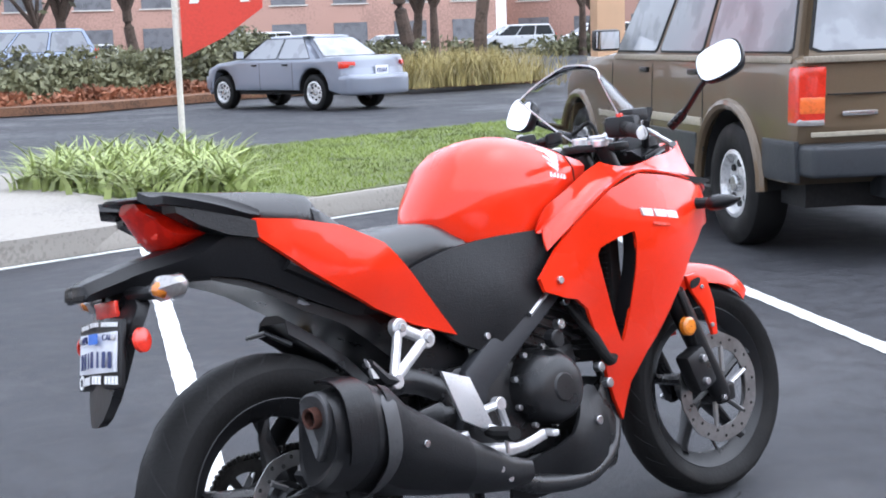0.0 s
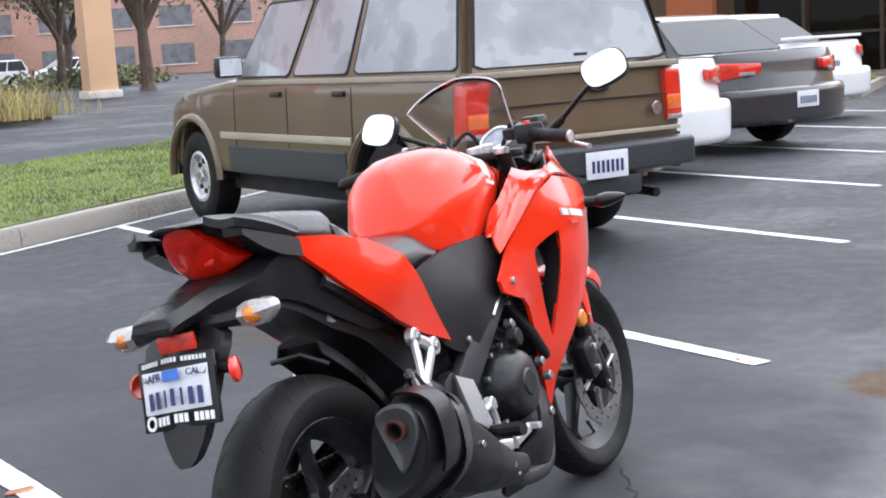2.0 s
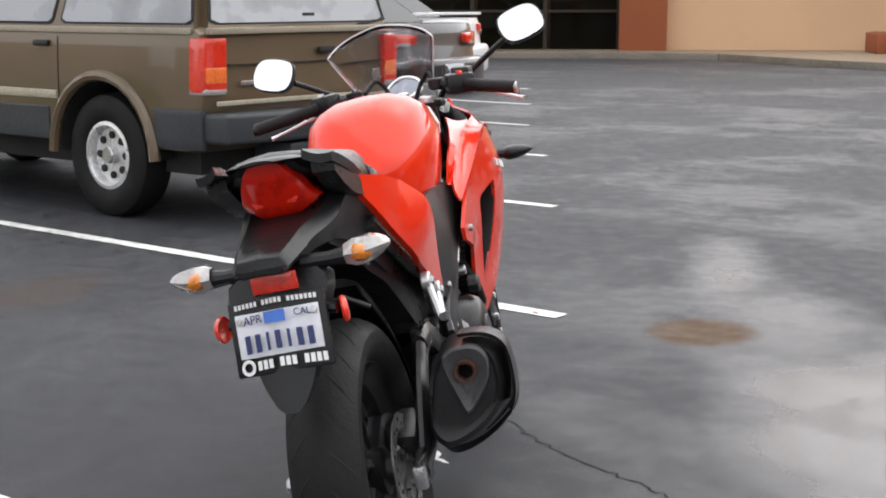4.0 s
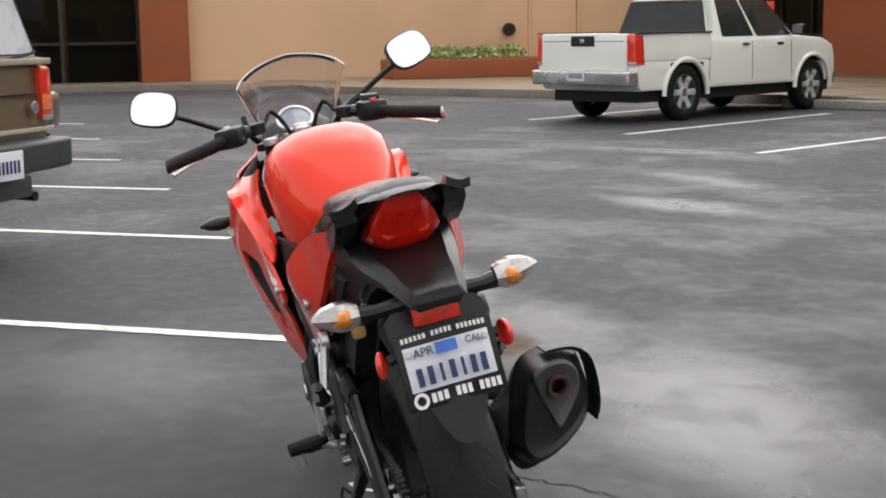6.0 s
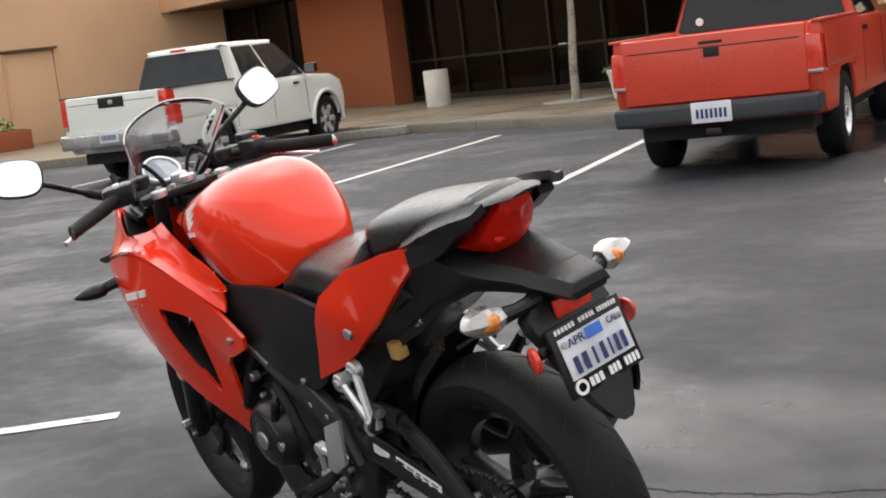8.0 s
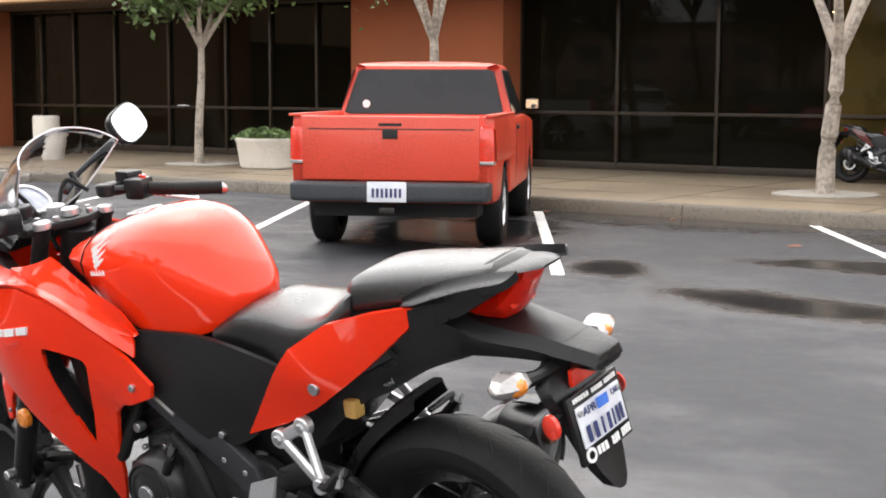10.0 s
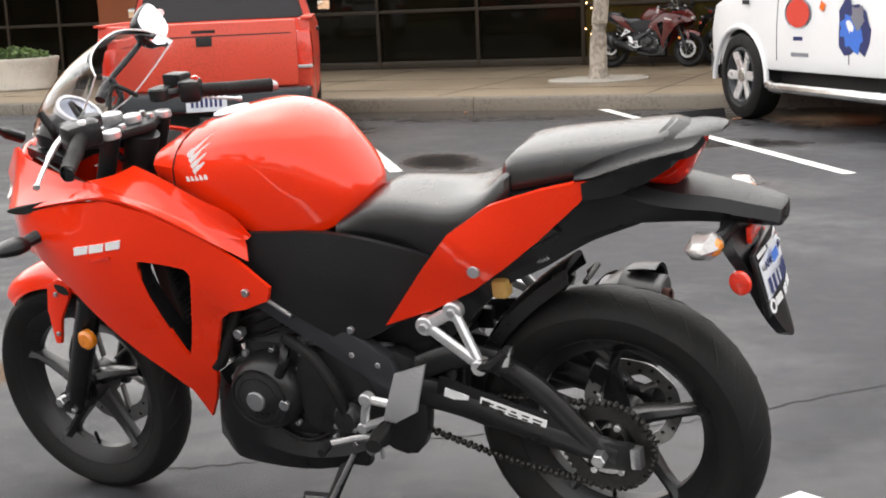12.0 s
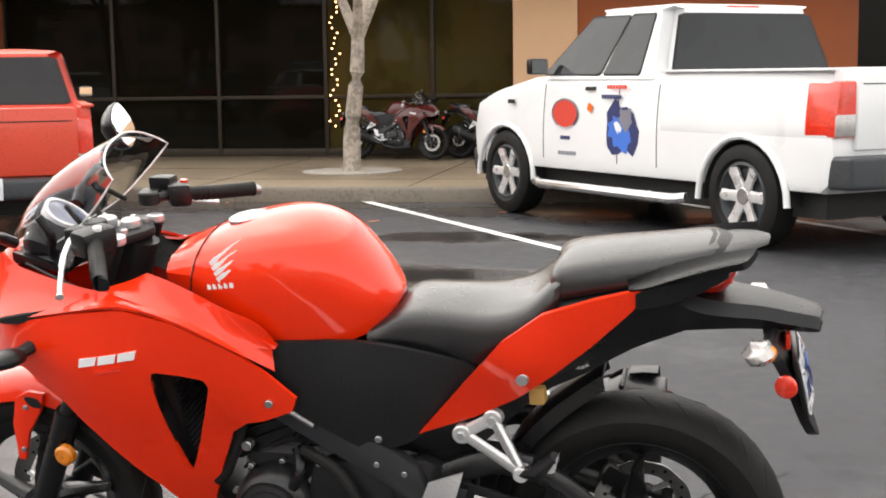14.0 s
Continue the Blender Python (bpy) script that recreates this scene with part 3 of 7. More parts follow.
scoop = smooth_loop([(0.775, 0.385), (0.800, 0.402), (0.845, 0.398), (0.865, 0.32), (0.872, 0.235), (0.845, 0.212), (0.70, 0.188), (0.54, 0.190), (0.515, 0.225), (0.520, 0.262), (0.60, 0.285), (0.70, 0.315)], 2)
part("lower_cowl", sheet(scoop, spline_surface([(0.80, 0.40, 0.150), (0.85, 0.39, 0.150), (0.87, 0.23, 0.135), (0.52, 0.20, 0.150), (0.52, 0.26, 0.170), (0.70, 0.26, 0.195), (0.80, 0.31, 0.185), (0.66, 0.19, 0.15)]), 0.010, side=-1, step=0.03), M_GREYPL, bike, "black plastic lower cowl beside the engine", sharp=0.7)
part("cowl_boss", disc(0.011, 0.012, (0.80, -0.186, 0.325), seg=14), M_STEEL, bike)

# muffler on the right: a flattened can that widens to the rear
END = smooth_loop([(-0.176, 0.500), (-0.200, 0.545), (-0.232, 0.559), (-0.268, 0.561), (-0.302, 0.553), (-0.327, 0.525), (-0.330, 0.458), (-0.314, 0.408), (-0.266, 0.364), (-0.210, 0.336), (-0.168, 0.333), (-0.146, 0.371), (-0.153, 0.415), (-0.165, 0.460)], 3)
cy, cz = -0.245, 0.472


def can(x, k, dy=0.0, dz=0.0):
    return [(x + 0.03, cy + dy + (y - cy) * k, cz + dz + (z - cz) * k) for y, z in END]


CAN = ((0.012, 0.99, 0, 0), (0.05, 0.94, 0.004, -0.018), (0.11, 0.83, 0.012, -0.055), (0.20, 0.70, 0.022, -0.096), (0.30, 0.56, 0.032, -0.136), (0.38, 0.45, 0.040, -0.170), (0.44, 0.34, 0.043, -0.195), (0.50, 0.26, 0.045, -0.207))
muffler = part("muffler", loft([can(*q) for q in CAN]), M_MUFF, bike, "satin black muffler with a rusty tail pipe", sharp=0.9)
part("end_cap", loft([can(0.012, 0.985), can(-0.010, 0.94, 0, -0.004), can(-0.060, 0.86, 0.004, -0.002), can(-0.074, 0.78, 0.004, 0.002), can(-0.070, 0.70, 0.004, 0.004)]), M_MUFF, muffler, "black end cap of the muffler", sharp=0.35)
part("end_plate", loft([[(x, -0.252 + (y + 0.252) * k, 0.488 + (z - 0.488) * k) for y, z in smooth_loop([(-0.205, 0.520), (-0.225, 0.545), (-0.270, 0.548), (-0.296, 0.525), (-0.292, 0.480), (-0.262, 0.435), (-0.238, 0.412), (-0.226, 0.440)], 3)] for x, k in ((-0.036, 1.0), (-0.050, 0.98), (-0.053, 0.90), (-0.046, 0.55))]), M_CAP, muffler, "grey cast plate round the tail pipe", sharp=0.35)
# curved guard on the outer side of the end
OUT = END[7:22]
part("end_guard", loft([[(x, cy + (y - cy) * k, cz + (z - cz) * k) for y, z in OUT] + [(x, cy + (y - cy) * (k - 0.05), cz + (z - cz) * (k - 0.05)) for y, z in OUT[::-1]] for x, k in ((-0.030, 1.06), (-0.034, 1.09), (0.0, 1.10), (0.030, 1.06))]), M_PLASTIC, muffler, "black curved guard on the muffler end", sharp=0.5)
part("heat_shield", loft([[(x, cy + dy + (y - cy) * k * 1.05, cz + dz + (z - cz) * k * 1.05) for y, z in END[12:26]] + [(x, cy + dy + (y - cy) * k * 1.01, cz + dz + (z - cz) * k * 1.01) for y, z in END[25:11:-1]] for x, k, dy, dz in ((0.075, 0.95, 0.003, -0.012), (0.10, 0.93, 0.004, -0.020), (0.15, 0.83, 0.012, -0.057), (0.24, 0.70, 0.022, -0.098), (0.33, 0.56, 0.032, -0.138))]), M_GREYPL, muffler, "dark grey heat shield", sharp=0.5)
part("shield_strap", loft([[(x, cy + (y - cy) * k, cz - 0.024 + (z - cz) * k) for y, z in END] for x, k in ((0.060, 0.99), (0.066, 1.005), (0.092, 0.975), (0.098, 0.95))], caps=False), M_CAP, muffler, "grey strap round the muffler", sharp=0.4)
part("tail_pipe", turned([(0.016, 0.02), (0.016, -0.006), (0.021, -0.008), (0.022, 0.02)], 20, (-0.056, -0.250, 0.500), "X"), M_RUST, muffler, "rust-brown tail pipe")
part("tail_pipe_bore", disc(0.0158, 0.004, (-0.044, -0.250, 0.500), "X"), M_GROOVE, muffler)
for x, y, z in ((0.42, -0.235, 0.290), (0.45, -0.225, 0.262), (0.17, -0.305, 0.40)):
    part("shield_bolt", disc(0.008, 0.012, (x, y, z), seg=8), M_STEEL, muffler)

# fuel tank with its side covers, cap and plain emblem
tank_half = lambda w, t, b: [(0, t), (w * 0.40, t - 0.004), (w * 0.68, t - min(0.020, 0.11 * (t - b))), (w * 0.88, t - min(0.046, 0.24 * (t - b))), (w * 1.0, t - min(0.10, 0.47 * (t - b))), (w * 0.975, b + 0.36 * (t - b)), (w * 0.94, b + 0.14 * (t - b)), (w * 0.88, b)]
TANK = [(0.498, 0.026, 0.850, 0.832), (0.508, 0.058, 0.866, 0.815), (0.529, 0.088, 0.899, 0.794), (0.563, 0.114, 0.942, 0.778), (0.609, 0.136, 0.986, 0.766), (0.668, 0.152, 1.012, 0.764), (0.735, 0.158, 1.018, 0.772), (0.815, 0.155, 1.006, 0.794), (0.895, 0.143, 0.982, 0.835), (0.985, 0.120, 0.945, 0.880)]


def tank_side(x, z):
    """The tank's half width at (x, z)."""
    w, t, b = [float(np.interp(x, [q[0] for q in TANK], [q[n] for q in TANK])) for n in (1, 2, 3)]
    half_ring = tank_half(w, t, b)
    return float(np.interp(-z, [-q[1] for q in half_ring], [q[0] for q in half_ring]))


tank = part("fuel_tank", loft(hull_rings(TANK, tank_half, 5)), M_PAINT, bike, "glossy red fuel tank with a white emblem", sharp=0.65)
cap = part("filler_cap", disc(0.042, 0.010, (0, 0, 0), "Z", 28), M_STEEL, tank)
cap.matrix_basis = Matrix.Translation((0.835, 0, 0.9985)) @ Matrix.Rotation(radians(8), 4, "Y")
for s in (1, -1):
    seam = []
    for k in range(8):
        x = 0.905 + 0.035 * (k / 7) ** 1.4
        w, t, b = [float(np.interp(x, [q[0] for q in TANK], [q[n] for q in TANK])) for n in (1, 2, 3)]
        y, z = tank_half(w, t, b)[k]
        seam.append((x, s * (y + 0.0008), z + (0.0008 if k < 3 else 0)))
    part("tank_seam", tube(curve(seam, 4), 0.0018, 6), M_GROOVE, tank)
    # a wing of four feathers and a row of small bars under it
    bm = bmesh.new()
    for k in range(4):
        x0, z0 = 0.876 - 0.006 * k, 0.938 - 0.010 * k
        feather = [(x0, z0), (x0 - 0.016, z0 + 0.012), (x0 - 0.042 + 0.005 * k, z0 + 0.033 - 0.004 * k), (x0 - 0.064 + 0.012 * k, z0 + 0.048 - 0.008 * k)]
        tube(curve([(x, s * (tank_side(x, z) + 0.0008), z) for x, z in feather], 4), [0.0072, 0.0082, 0.0088, 0.0086, 0.0078, 0.0058, 0.0052, 0.0046, 0.0040, 0.0032, 0.0024, 0.0016, 0.0008], 6, bm, 0.25)
    part("emblem", bm, M_WHITE, tank, "white wing-shaped emblem")
    bm = bmesh.new()
    for k in range(5):
        x, z = 0.882 - 0.0135 * k, 0.892 + 0.0022 * k
        box((x, s * (tank_side(x, z) + 0.0006), z), (0.0085, 0.002, 0.011), bm=bm)
    part("maker_mark", bm, M_WHITE, tank)
    part("tank_cover", ribbon([(1.00, s * 0.150, 0.925), (0.92, s * 0.168, 0.905), (0.83, s * 0.178, 0.868), (0.755, s * 0.178, 0.835), (0.715, s * 0.172, 0.785)], [(1.10, s * 0.195, 0.905), (1.00, s * 0.215, 0.885), (0.90, s * 0.212, 0.850), (0.82, s * 0.200, 0.800), (0.722, s * 0.176, 0.778)], 0.006, s * 0.008), M_PAINT, tank)
    # black cover below the tank
    SIDE = smooth_loop([(0.86, 0.775), (0.74, 0.786), (0.56, 0.784), (0.42, 0.765), (0.305, 0.722), (0.36, 0.655), (0.425, 0.580), (0.53, 0.540), (0.62, 0.585), (0.72, 0.645), (0.80, 0.70)], 3)
    hy = spline_surface([(0.86, 0.775, 0.185), (0.56, 0.784, 0.145), (0.305, 0.722, 0.135), (0.425, 0.58, 0.145), (0.53, 0.54, 0.150), (0.72, 0.645, 0.165), (0.58, 0.67, 0.170), (0.44, 0.70, 0.155)])
    sc = part("side_cover", sheet(SIDE, hy, 0.012, side=s, step=0.04), M_GREYPL, bike, "matt black cover under the tank")
    part("cover_screw", disc(0.008, 0.008, (0.52, s * 0.157, 0.571), seg=12), M_STEEL, sc)

# seats
seat_half = lambda w, t, b: [(0, t), (w * 0.5, t - 0.001), (w * 0.84, t - min(0.006, 0.10 * (t - b))), (w * 0.96, t - min(0.020, 0.3 * (t - b))), (w, t - min(0.048, 0.65 * (t - b))), (w * 1.02, b + 0.1 * (t - b)), (w * 0.98, b)]
part("rider_seat", loft(hull_rings([(0.545, 0.115, 0.795, 0.770), (0.47, 0.118, 0.838, 0.755), (0.38, 0.120, 0.842, 0.742), (0.29, 0.133, 0.842, 0.735), (0.21, 0.140, 0.862, 0.790), (0.155, 0.128, 0.905, 0.845), (0.135, 0.115, 0.920, 0.862)], seat_half, 4)), M_VINYL, bike, "black vinyl rider seat", sharp=0.9)
part("pillion_seat", loft(hull_rings([(0.158, 0.098, 0.925, 0.864), (0.130, 0.110, 0.940, 0.870), (0.04, 0.108, 0.953, 0.886), (-0.06, 0.098, 0.962, 0.910), (-0.15, 0.085, 0.971, 0.942), (-0.175, 0.070, 0.967, 0.952)], seat_half, 4)), M_VINYL, bike, "black vinyl pillion seat", sharp=0.9)
part("seat_cowl", loft(hull_rings([(-0.150, 0.088, 0.972, 0.92), (-0.180, 0.080, 0.968, 0.93), (-0.205, 0.062, 0.960, 0.945)], seat_half, 3)), M_GREYPL, bike)

# tail: red side panels, black under-cowl, grab rails, lamp
tail_half = lambda w, t, b: [(0, t), (w * 0.75, t), (w, t - 0.02), (w * 0.95, (t + b) / 2), (w * 0.7, b), (0, b)]
part("tail_cowl", loft(hull_rings([(0.34, 0.118, 0.76, 0.60), (0.22, 0.125, 0.85, 0.665), (0.12, 0.125, 0.875, 0.712), (0.0, 0.118, 0.900, 0.770), (-0.08, 0.106, 0.890, 0.792), (-0.14, 0.100, 0.866, 0.797), (-0.20, 0.088, 0.853, 0.797), (-0.25, 0.076, 0.845, 0.794), (-0.30, 0.068, 0.834, 0.791)], tail_half, 4)), M_PLASTIC, bike, "black plastic tail cowl", sharp=0.5)
part("tail_tip", loft(hull_rings([(-0.285, 0.072, 0.837, 0.794), (-0.33, 0.062, 0.826, 0.786), (-0.362, 0.054, 0.817, 0.783), (-0.368, 0.050, 0.811, 0.787)], tail_half, 2)), M_PLASTIC, bike, sharp=0.5)
for s in (1, -1):
    TP = [(0.160, 0.862), (0.06, 0.888), (-0.055, 0.905), (-0.012, 0.856), (0.07, 0.785), (0.14, 0.732), (0.215, 0.680), (0.31, 0.632), (0.432, 0.588), (0.375, 0.655), (0.318, 0.722), (0.235, 0.815)]
    ty = spline_surface([(0.16, 0.862, 0.168), (-0.055, 0.905, 0.118), (-0.012, 0.856, 0.126), (0.14, 0.732, 0.158), (0.215, 0.68, 0.162), (0.432, 0.588, 0.158), (0.318, 0.722, 0.190), (0.235, 0.815, 0.200), (0.2, 0.76, 0.194), (0.06, 0.84, 0.150)])
    tp = part("tail_panel", sheet(TP, ty, 0.014, side=s, step=0.035), M_PAINT, bike, "glossy red tail panel", sharp=0.7)
    if s > 0:
        part("panel_lock", disc(0.013, 0.010, (0.198, s * 0.182, 0.731), seg=18), M_STEEL, tp)
    part("grab_rail", ribbon([(-0.005, s * 0.108, 0.904), (-0.045, s * 0.104, 0.924), (-0.11, s * 0.100, 0.944), (-0.18, s * 0.092, 0.955), (-0.250, s * 0.084, 0.962)], [(-0.010, s * 0.120, 0.893), (-0.05, s * 0.124, 0.902), (-0.11, s * 0.130, 0.921), (-0.175, s * 0.133, 0.938), (-0.230, s * 0.134, 0.950)], s * 0.016, s * 0.006), M_PLASTIC, bike, "black blade-shaped pillion grab rail", sharp=0.8)
    part("rail_foot", loft([[(x, s * y, z) for y in (0.085, 0.128) for z in ((lo, hi) if y < 0.1 else (hi, lo))] for x, lo, hi in ((-0.02, 0.86, 0.895), (-0.09, 0.875, 0.918), (-0.15, 0.90, 0.935), (-0.20, 0.93, 0.948))]), M_PLASTIC, bike)
lamp_half = lambda w, t, b: [(0, t), (w * 0.35, t), (w * 0.68, t - 0.03 * (t - b)), (w * 0.86, t - 0.28 * (t - b)), (w, t - 0.62 * (t - b)), (w * 0.90, t - 0.74 * (t - b)), (w * 0.55, b + 0.05 * (t - b)), (w * 0.25, b), (0, b)]
tl = part("tail_lamp", loft(hull_rings([(-0.092, 0.074, 0.892, 0.876), (-0.115, 0.077, 0.914, 0.866), (-0.145, 0.076, 0.932, 0.857), (-0.168, 0.073, 0.942, 0.857), (-0.186, 0.067, 0.949, 0.872), (-0.204, 0.058, 0.954, 0.902), (-0.222, 0.042, 0.958, 0.935)], lamp_half, 3)), M_LENS, bike, "broad red tail lamp lens", sharp=0.5)
for s in (1, -1):
    part("lamp_reflector", loft([[(x, s * (0.032 + y * k), 0.893 + z * k) for y, z in ((0.018, 0.0), (0.009, 0.014), (-0.009, 0.014), (-0.018, 0.0), (-0.009, -0.013), (0.009, -0.013))] for x, k in ((-0.176, 1.0), (-0.1925, 0.85), (-0.195, 0.5))]), M_REFL, tl, "bright red reflector in the lamp")
part("lamp_visor", loft(hull_rings([(-0.085, 0.100, 0.930, 0.905), (-0.14, 0.094, 0.955, 0.936), (-0.20, 0.082, 0.967, 0.955), (-0.240, 0.060, 0.969, 0.961), (-0.262, 0.036, 0.967, 0.962)], lamp_half, 3)), M_PLASTIC, bike, "black hood over the tail lamp")
part("rear_reflector", box((-0.305, 0, 0.763), (0.010, 0.088, 0.032), 0.003), M_REFL, bike, "red rectangular reflector")

# number plate on its bracket
flap = lambda w, f, b: [(f, w), (b, w * 0.9), (b, 0), (b, -w * 0.9), (f, -w), (f + 0.006, 0)]
bm = loft([[(x, y, z) for x, y in flap(w, xf, xf - 0.02)] for w, xf, z in ((0.055, -0.256, 0.800), (0.075, -0.262, 0.785), (0.104, -0.273, 0.765), (0.105, -0.286, 0.742), (0.090, -0.304, 0.700), (0.066, -0.322, 0.63), (0.050, -0.334, 0.59), (0.030, -0.344, 0.558), (0.012, -0.348, 0.545))])
bracket = part("plate_bracket", bm, M_PLASTIC, bike, "black plate bracket and splash flap", sharp=0.7)
PL = Matrix.Translation((-0.338, 0, 0.682)) @ Matrix.Rotation(radians(12), 4, "Y")
holder = part("plate_frame", box((0, 0, 0), (0.010, 0.186, 0.130), 0.004), M_PLASTIC, bike, "black dealer frame with unreadable white bars")
holder.matrix_basis = PL
part("plate_face", box((-0.0065, 0, 0.004), (0.003, 0.160, 0.076), 0.001), M_PLATE, holder, "pale embossed plate with dark bars")
for k in range(7):
    part("plate_bar", box((-0.0092, 0.060 - 0.020 * k, -0.012), (0.0016, 0.011 if k not in (2, 4) else 0.006, 0.031), 0.0006, seg=1), M_INK, holder)
words("plate_month", "APR", 0.021, (-0.0092, 0.045, 0.0215), M_INK, holder)
words("plate_state", "CAL", 0.017, (-0.0092, -0.050, 0.0245), M_INK, holder)
part("year_sticker", box((-0.0088, 0.002, 0.028), (0.0016, 0.040, 0.020), 0.0004, seg=1), M_BLUE, holder, "blue year sticker")
for k in range(20):
    if k not in (6, 12):
        part("frame_bar", box((-0.0058, 0.076 - 0.008 * k, 0.0545), (0.0016, 0.0052, 0.0085)), M_WHITE, holder)
for k in range(12):
    if k not in (3, 7):
        part("frame_bar", box((-0.0058, 0.045 - 0.0112 * k, -0.050), (0.0016, 0.0078, 0.0155)), M_WHITE, holder)
part("dealer_badge", turned([(0.008, -0.007), (0.014, -0.0072), (0.014, -0.005)], 18, (0, 0.068, -0.050), "X"), M_WHITE, holder)
for y in (0.072, -0.072):
    part("plate_screw", disc(0.006, 0.006, (-0.009, y, 0.030), "X", 12), M_STEEL, holder)
for s in (1, -1):
    rf = part("side_reflector", turned([(0.001, 0.007), (0.018, 0.006), (0.023, 0.003), (0.024, -0.003), (0.022, -0.006)], 24), M_REFL, bike, "round red side reflector")
    rf.matrix_basis = Matrix.Translation((-0.312, s * 0.119, 0.703)) @ Matrix.Rotation(radians(-18 * s if s > 0 else 180 - 18 * s), 4, "Z")
    part("reflector_stay", tube([(-0.30, s * 0.03, 0.715), (-0.310, s * 0.105, 0.705)], 0.010, 8), M_PLASTIC, bike)
    # rear indicators: stalk, clear pod and amber bulb cover
    part("indicator_stalk", tube([(-0.275, s * 0.05, 0.785), (-0.275, s * 0.10, 0.786), (-0.268, s * 0.135, 0.788)], [0.015, 0.013, 0.017], 10), M_PLASTIC, bike)
    ind = part("rear_indicator", loft([[(-0.264 + a * 0.033 * k - 0.012 * (1 - k), s * (y * 1.15 - 0.018), 0.791 + b * 0.027 * k + 0.012 * u) for a, b in [(math.cos(2 * math.pi * j / 6), math.sin(2 * math.pi * j / 6)) for j in range(6)]] for y, k, u in ((0.130, 0.72, 0), (0.145, 1.0, 0.1), (0.165, 1.0, 0.3), (0.185, 0.78, 0.6), (0.200, 0.45, 0.9), (0.208, 0.12, 1.0))]), M_CLEAR, bike, "clear indicator with an amber bulb", sharp=0.9)
    part("amber_bulb", loft([[(-0.280 + a * 0.018 * k, s * (y * 1.1 - 0.012), 0.792 + b * 0.016 * k) for a, b in [(math.cos(2 * math.pi * j / 10), math.sin(2 * math.pi * j / 10)) for j in range(10)]] for y, k in ((0.140, 0.6), (0.150, 1.05), (0.166, 1.05), (0.180, 0.5))]), M_AMBER, ind)
    # front indicators
    part("front_stalk", tube([(1.245, s * 0.17, 0.795), (1.275, s * 0.245, 0.785)], [0.018, 0.014], 10), M_PLASTIC, bike)
    part("front_indicator", loft([[(1.287 + a * 0.034 * k + 0.006 * u, s * (y - 0.01), 0.782 + b * 0.020 * k) for a, b in [(math.cos(2 * math.pi * j / 12), math.sin(2 * math.pi * j / 12)) for j in range(12)]] for y, k, u in ((0.245, 0.6, 0), (0.262, 1.0, 0), (0.285, 1.0, 1), (0.310, 0.7, 2), (0.330, 0.2, 3))]), M_PLASTIC, bike, "black front indicator", sharp=0.9)

# foot-rest brackets
for s in (1, -1):
    A, B, C = Vector((0.335, s * 0.160, 0.596)), Vector((0.270, s * 0.155, 0.630)), Vector((0.205, s * 0.190, 0.528))
    bm = bmesh.new()
    tube([A, C], 0.0125, 8, bm, 0.8)
    tube([B, C], 0.0125, 8, bm, 0.8)
    tube([A, B], 0.014, 8, bm, 0.8)
    for p in (A, B):
        disc(0.021, 0.022, p, seg=16, bm=bm)
    disc(0.017, 0.03, C, seg=12, bm=bm)
    pb = part("pillion_bracket", bm, M_SILVER, bike, "bare aluminium pillion foot-rest bracket", sharp=0.7)
    for p in (A, B):
        part("bracket_bolt", disc(0.010, 0.010, p + Vector((0, s * 0.012, 0)), seg=6), M_STEEL, pb)
    part("pillion_foot_rest", tube([C, C + Vector((-0.04, s * 0.012, 0.012)), C + Vector((-0.075, s * 0.02, 0.050))], [0.012, 0.016, 0.012], 8, None, 1.3), M_PLASTIC, bike)
    part("foot_rest_tip", prism([(C.x - 0.06, C.z + 0.018), (C.x - 0.085, C.z + 0.062), (C.x - 0.074, C.z + 0.020)], C.y + s * 0.02, C.y + s * 0.032), M_SILVER, bike)
    hg = [(0.325, 0.528), (0.402, 0.500), (0.445, 0.392), (0.415, 0.385), (0.362, 0.415)]
    part("heel_guard", prism(hg, s * 0.196, s * 0.206, 0.002), M_SILVER, bike, "bare aluminium heel guard")
    bm = bmesh.new()
    tube([(0.490, s * 0.185, 0.424), (0.40, s * 0.192, 0.418)], 0.010, 8, bm)
    tube([(0.490, s * 0.185, 0.424), (0.512, s * 0.180, 0.352)], 0.010, 8, bm)
    tube([(0.512, s * 0.180, 0.352), (0.43, s * 0.190, 0.388), (0.37, s * 0.196, 0.43)], 0.010, 8, bm)
    disc(0.016, 0.022, (0.490, s * 0.185, 0.424), seg=14, bm=bm)
    disc(0.013, 0.022, (0.512, s * 0.18, 0.352), seg=14, bm=bm)
    part("rider_bracket", bm, M_SILVER, bike, "bare aluminium rider foot-rest bracket", sharp=0.7)
    part("rider_foot_rest", tube([(0.445, s * 0.19, 0.372), (0.440, s * 0.235, 0.370), (0.435, s * 0.285, 0.372)], [0.012, 0.017, 0.015], 10, None, 1.2), M_RUBBER, bike, "black rubber foot rest")
    part("foot_rest_pin", tube([(0.43, s * 0.262, 0.365), (0.43, s * 0.262, 0.332)], 0.005, 6), M_STEEL, bike)
part("gear_lever", tube(curve([(0.47, 0.16, 0.325), (0.54, 0.175, 0.318), (0.60, 0.195, 0.308)], 4), 0.008, 8), M_STEEL, bike, "silver gear lever")
part("gear_lever_peg", tube([(0.60, 0.19, 0.308), (0.60, 0.235, 0.308)], 0.010, 8), M_RUBBER, bike)
part("brake_pedal", tube(curve([(0.40, -0.20, 0.34), (0.50, -0.215, 0.325), (0.58, -0.225, 0.34)], 4), [0.016] * 4 + [0.012] * 5, 8, None, 0.7), M_SILVER, bike, "bare aluminium brake pedal")
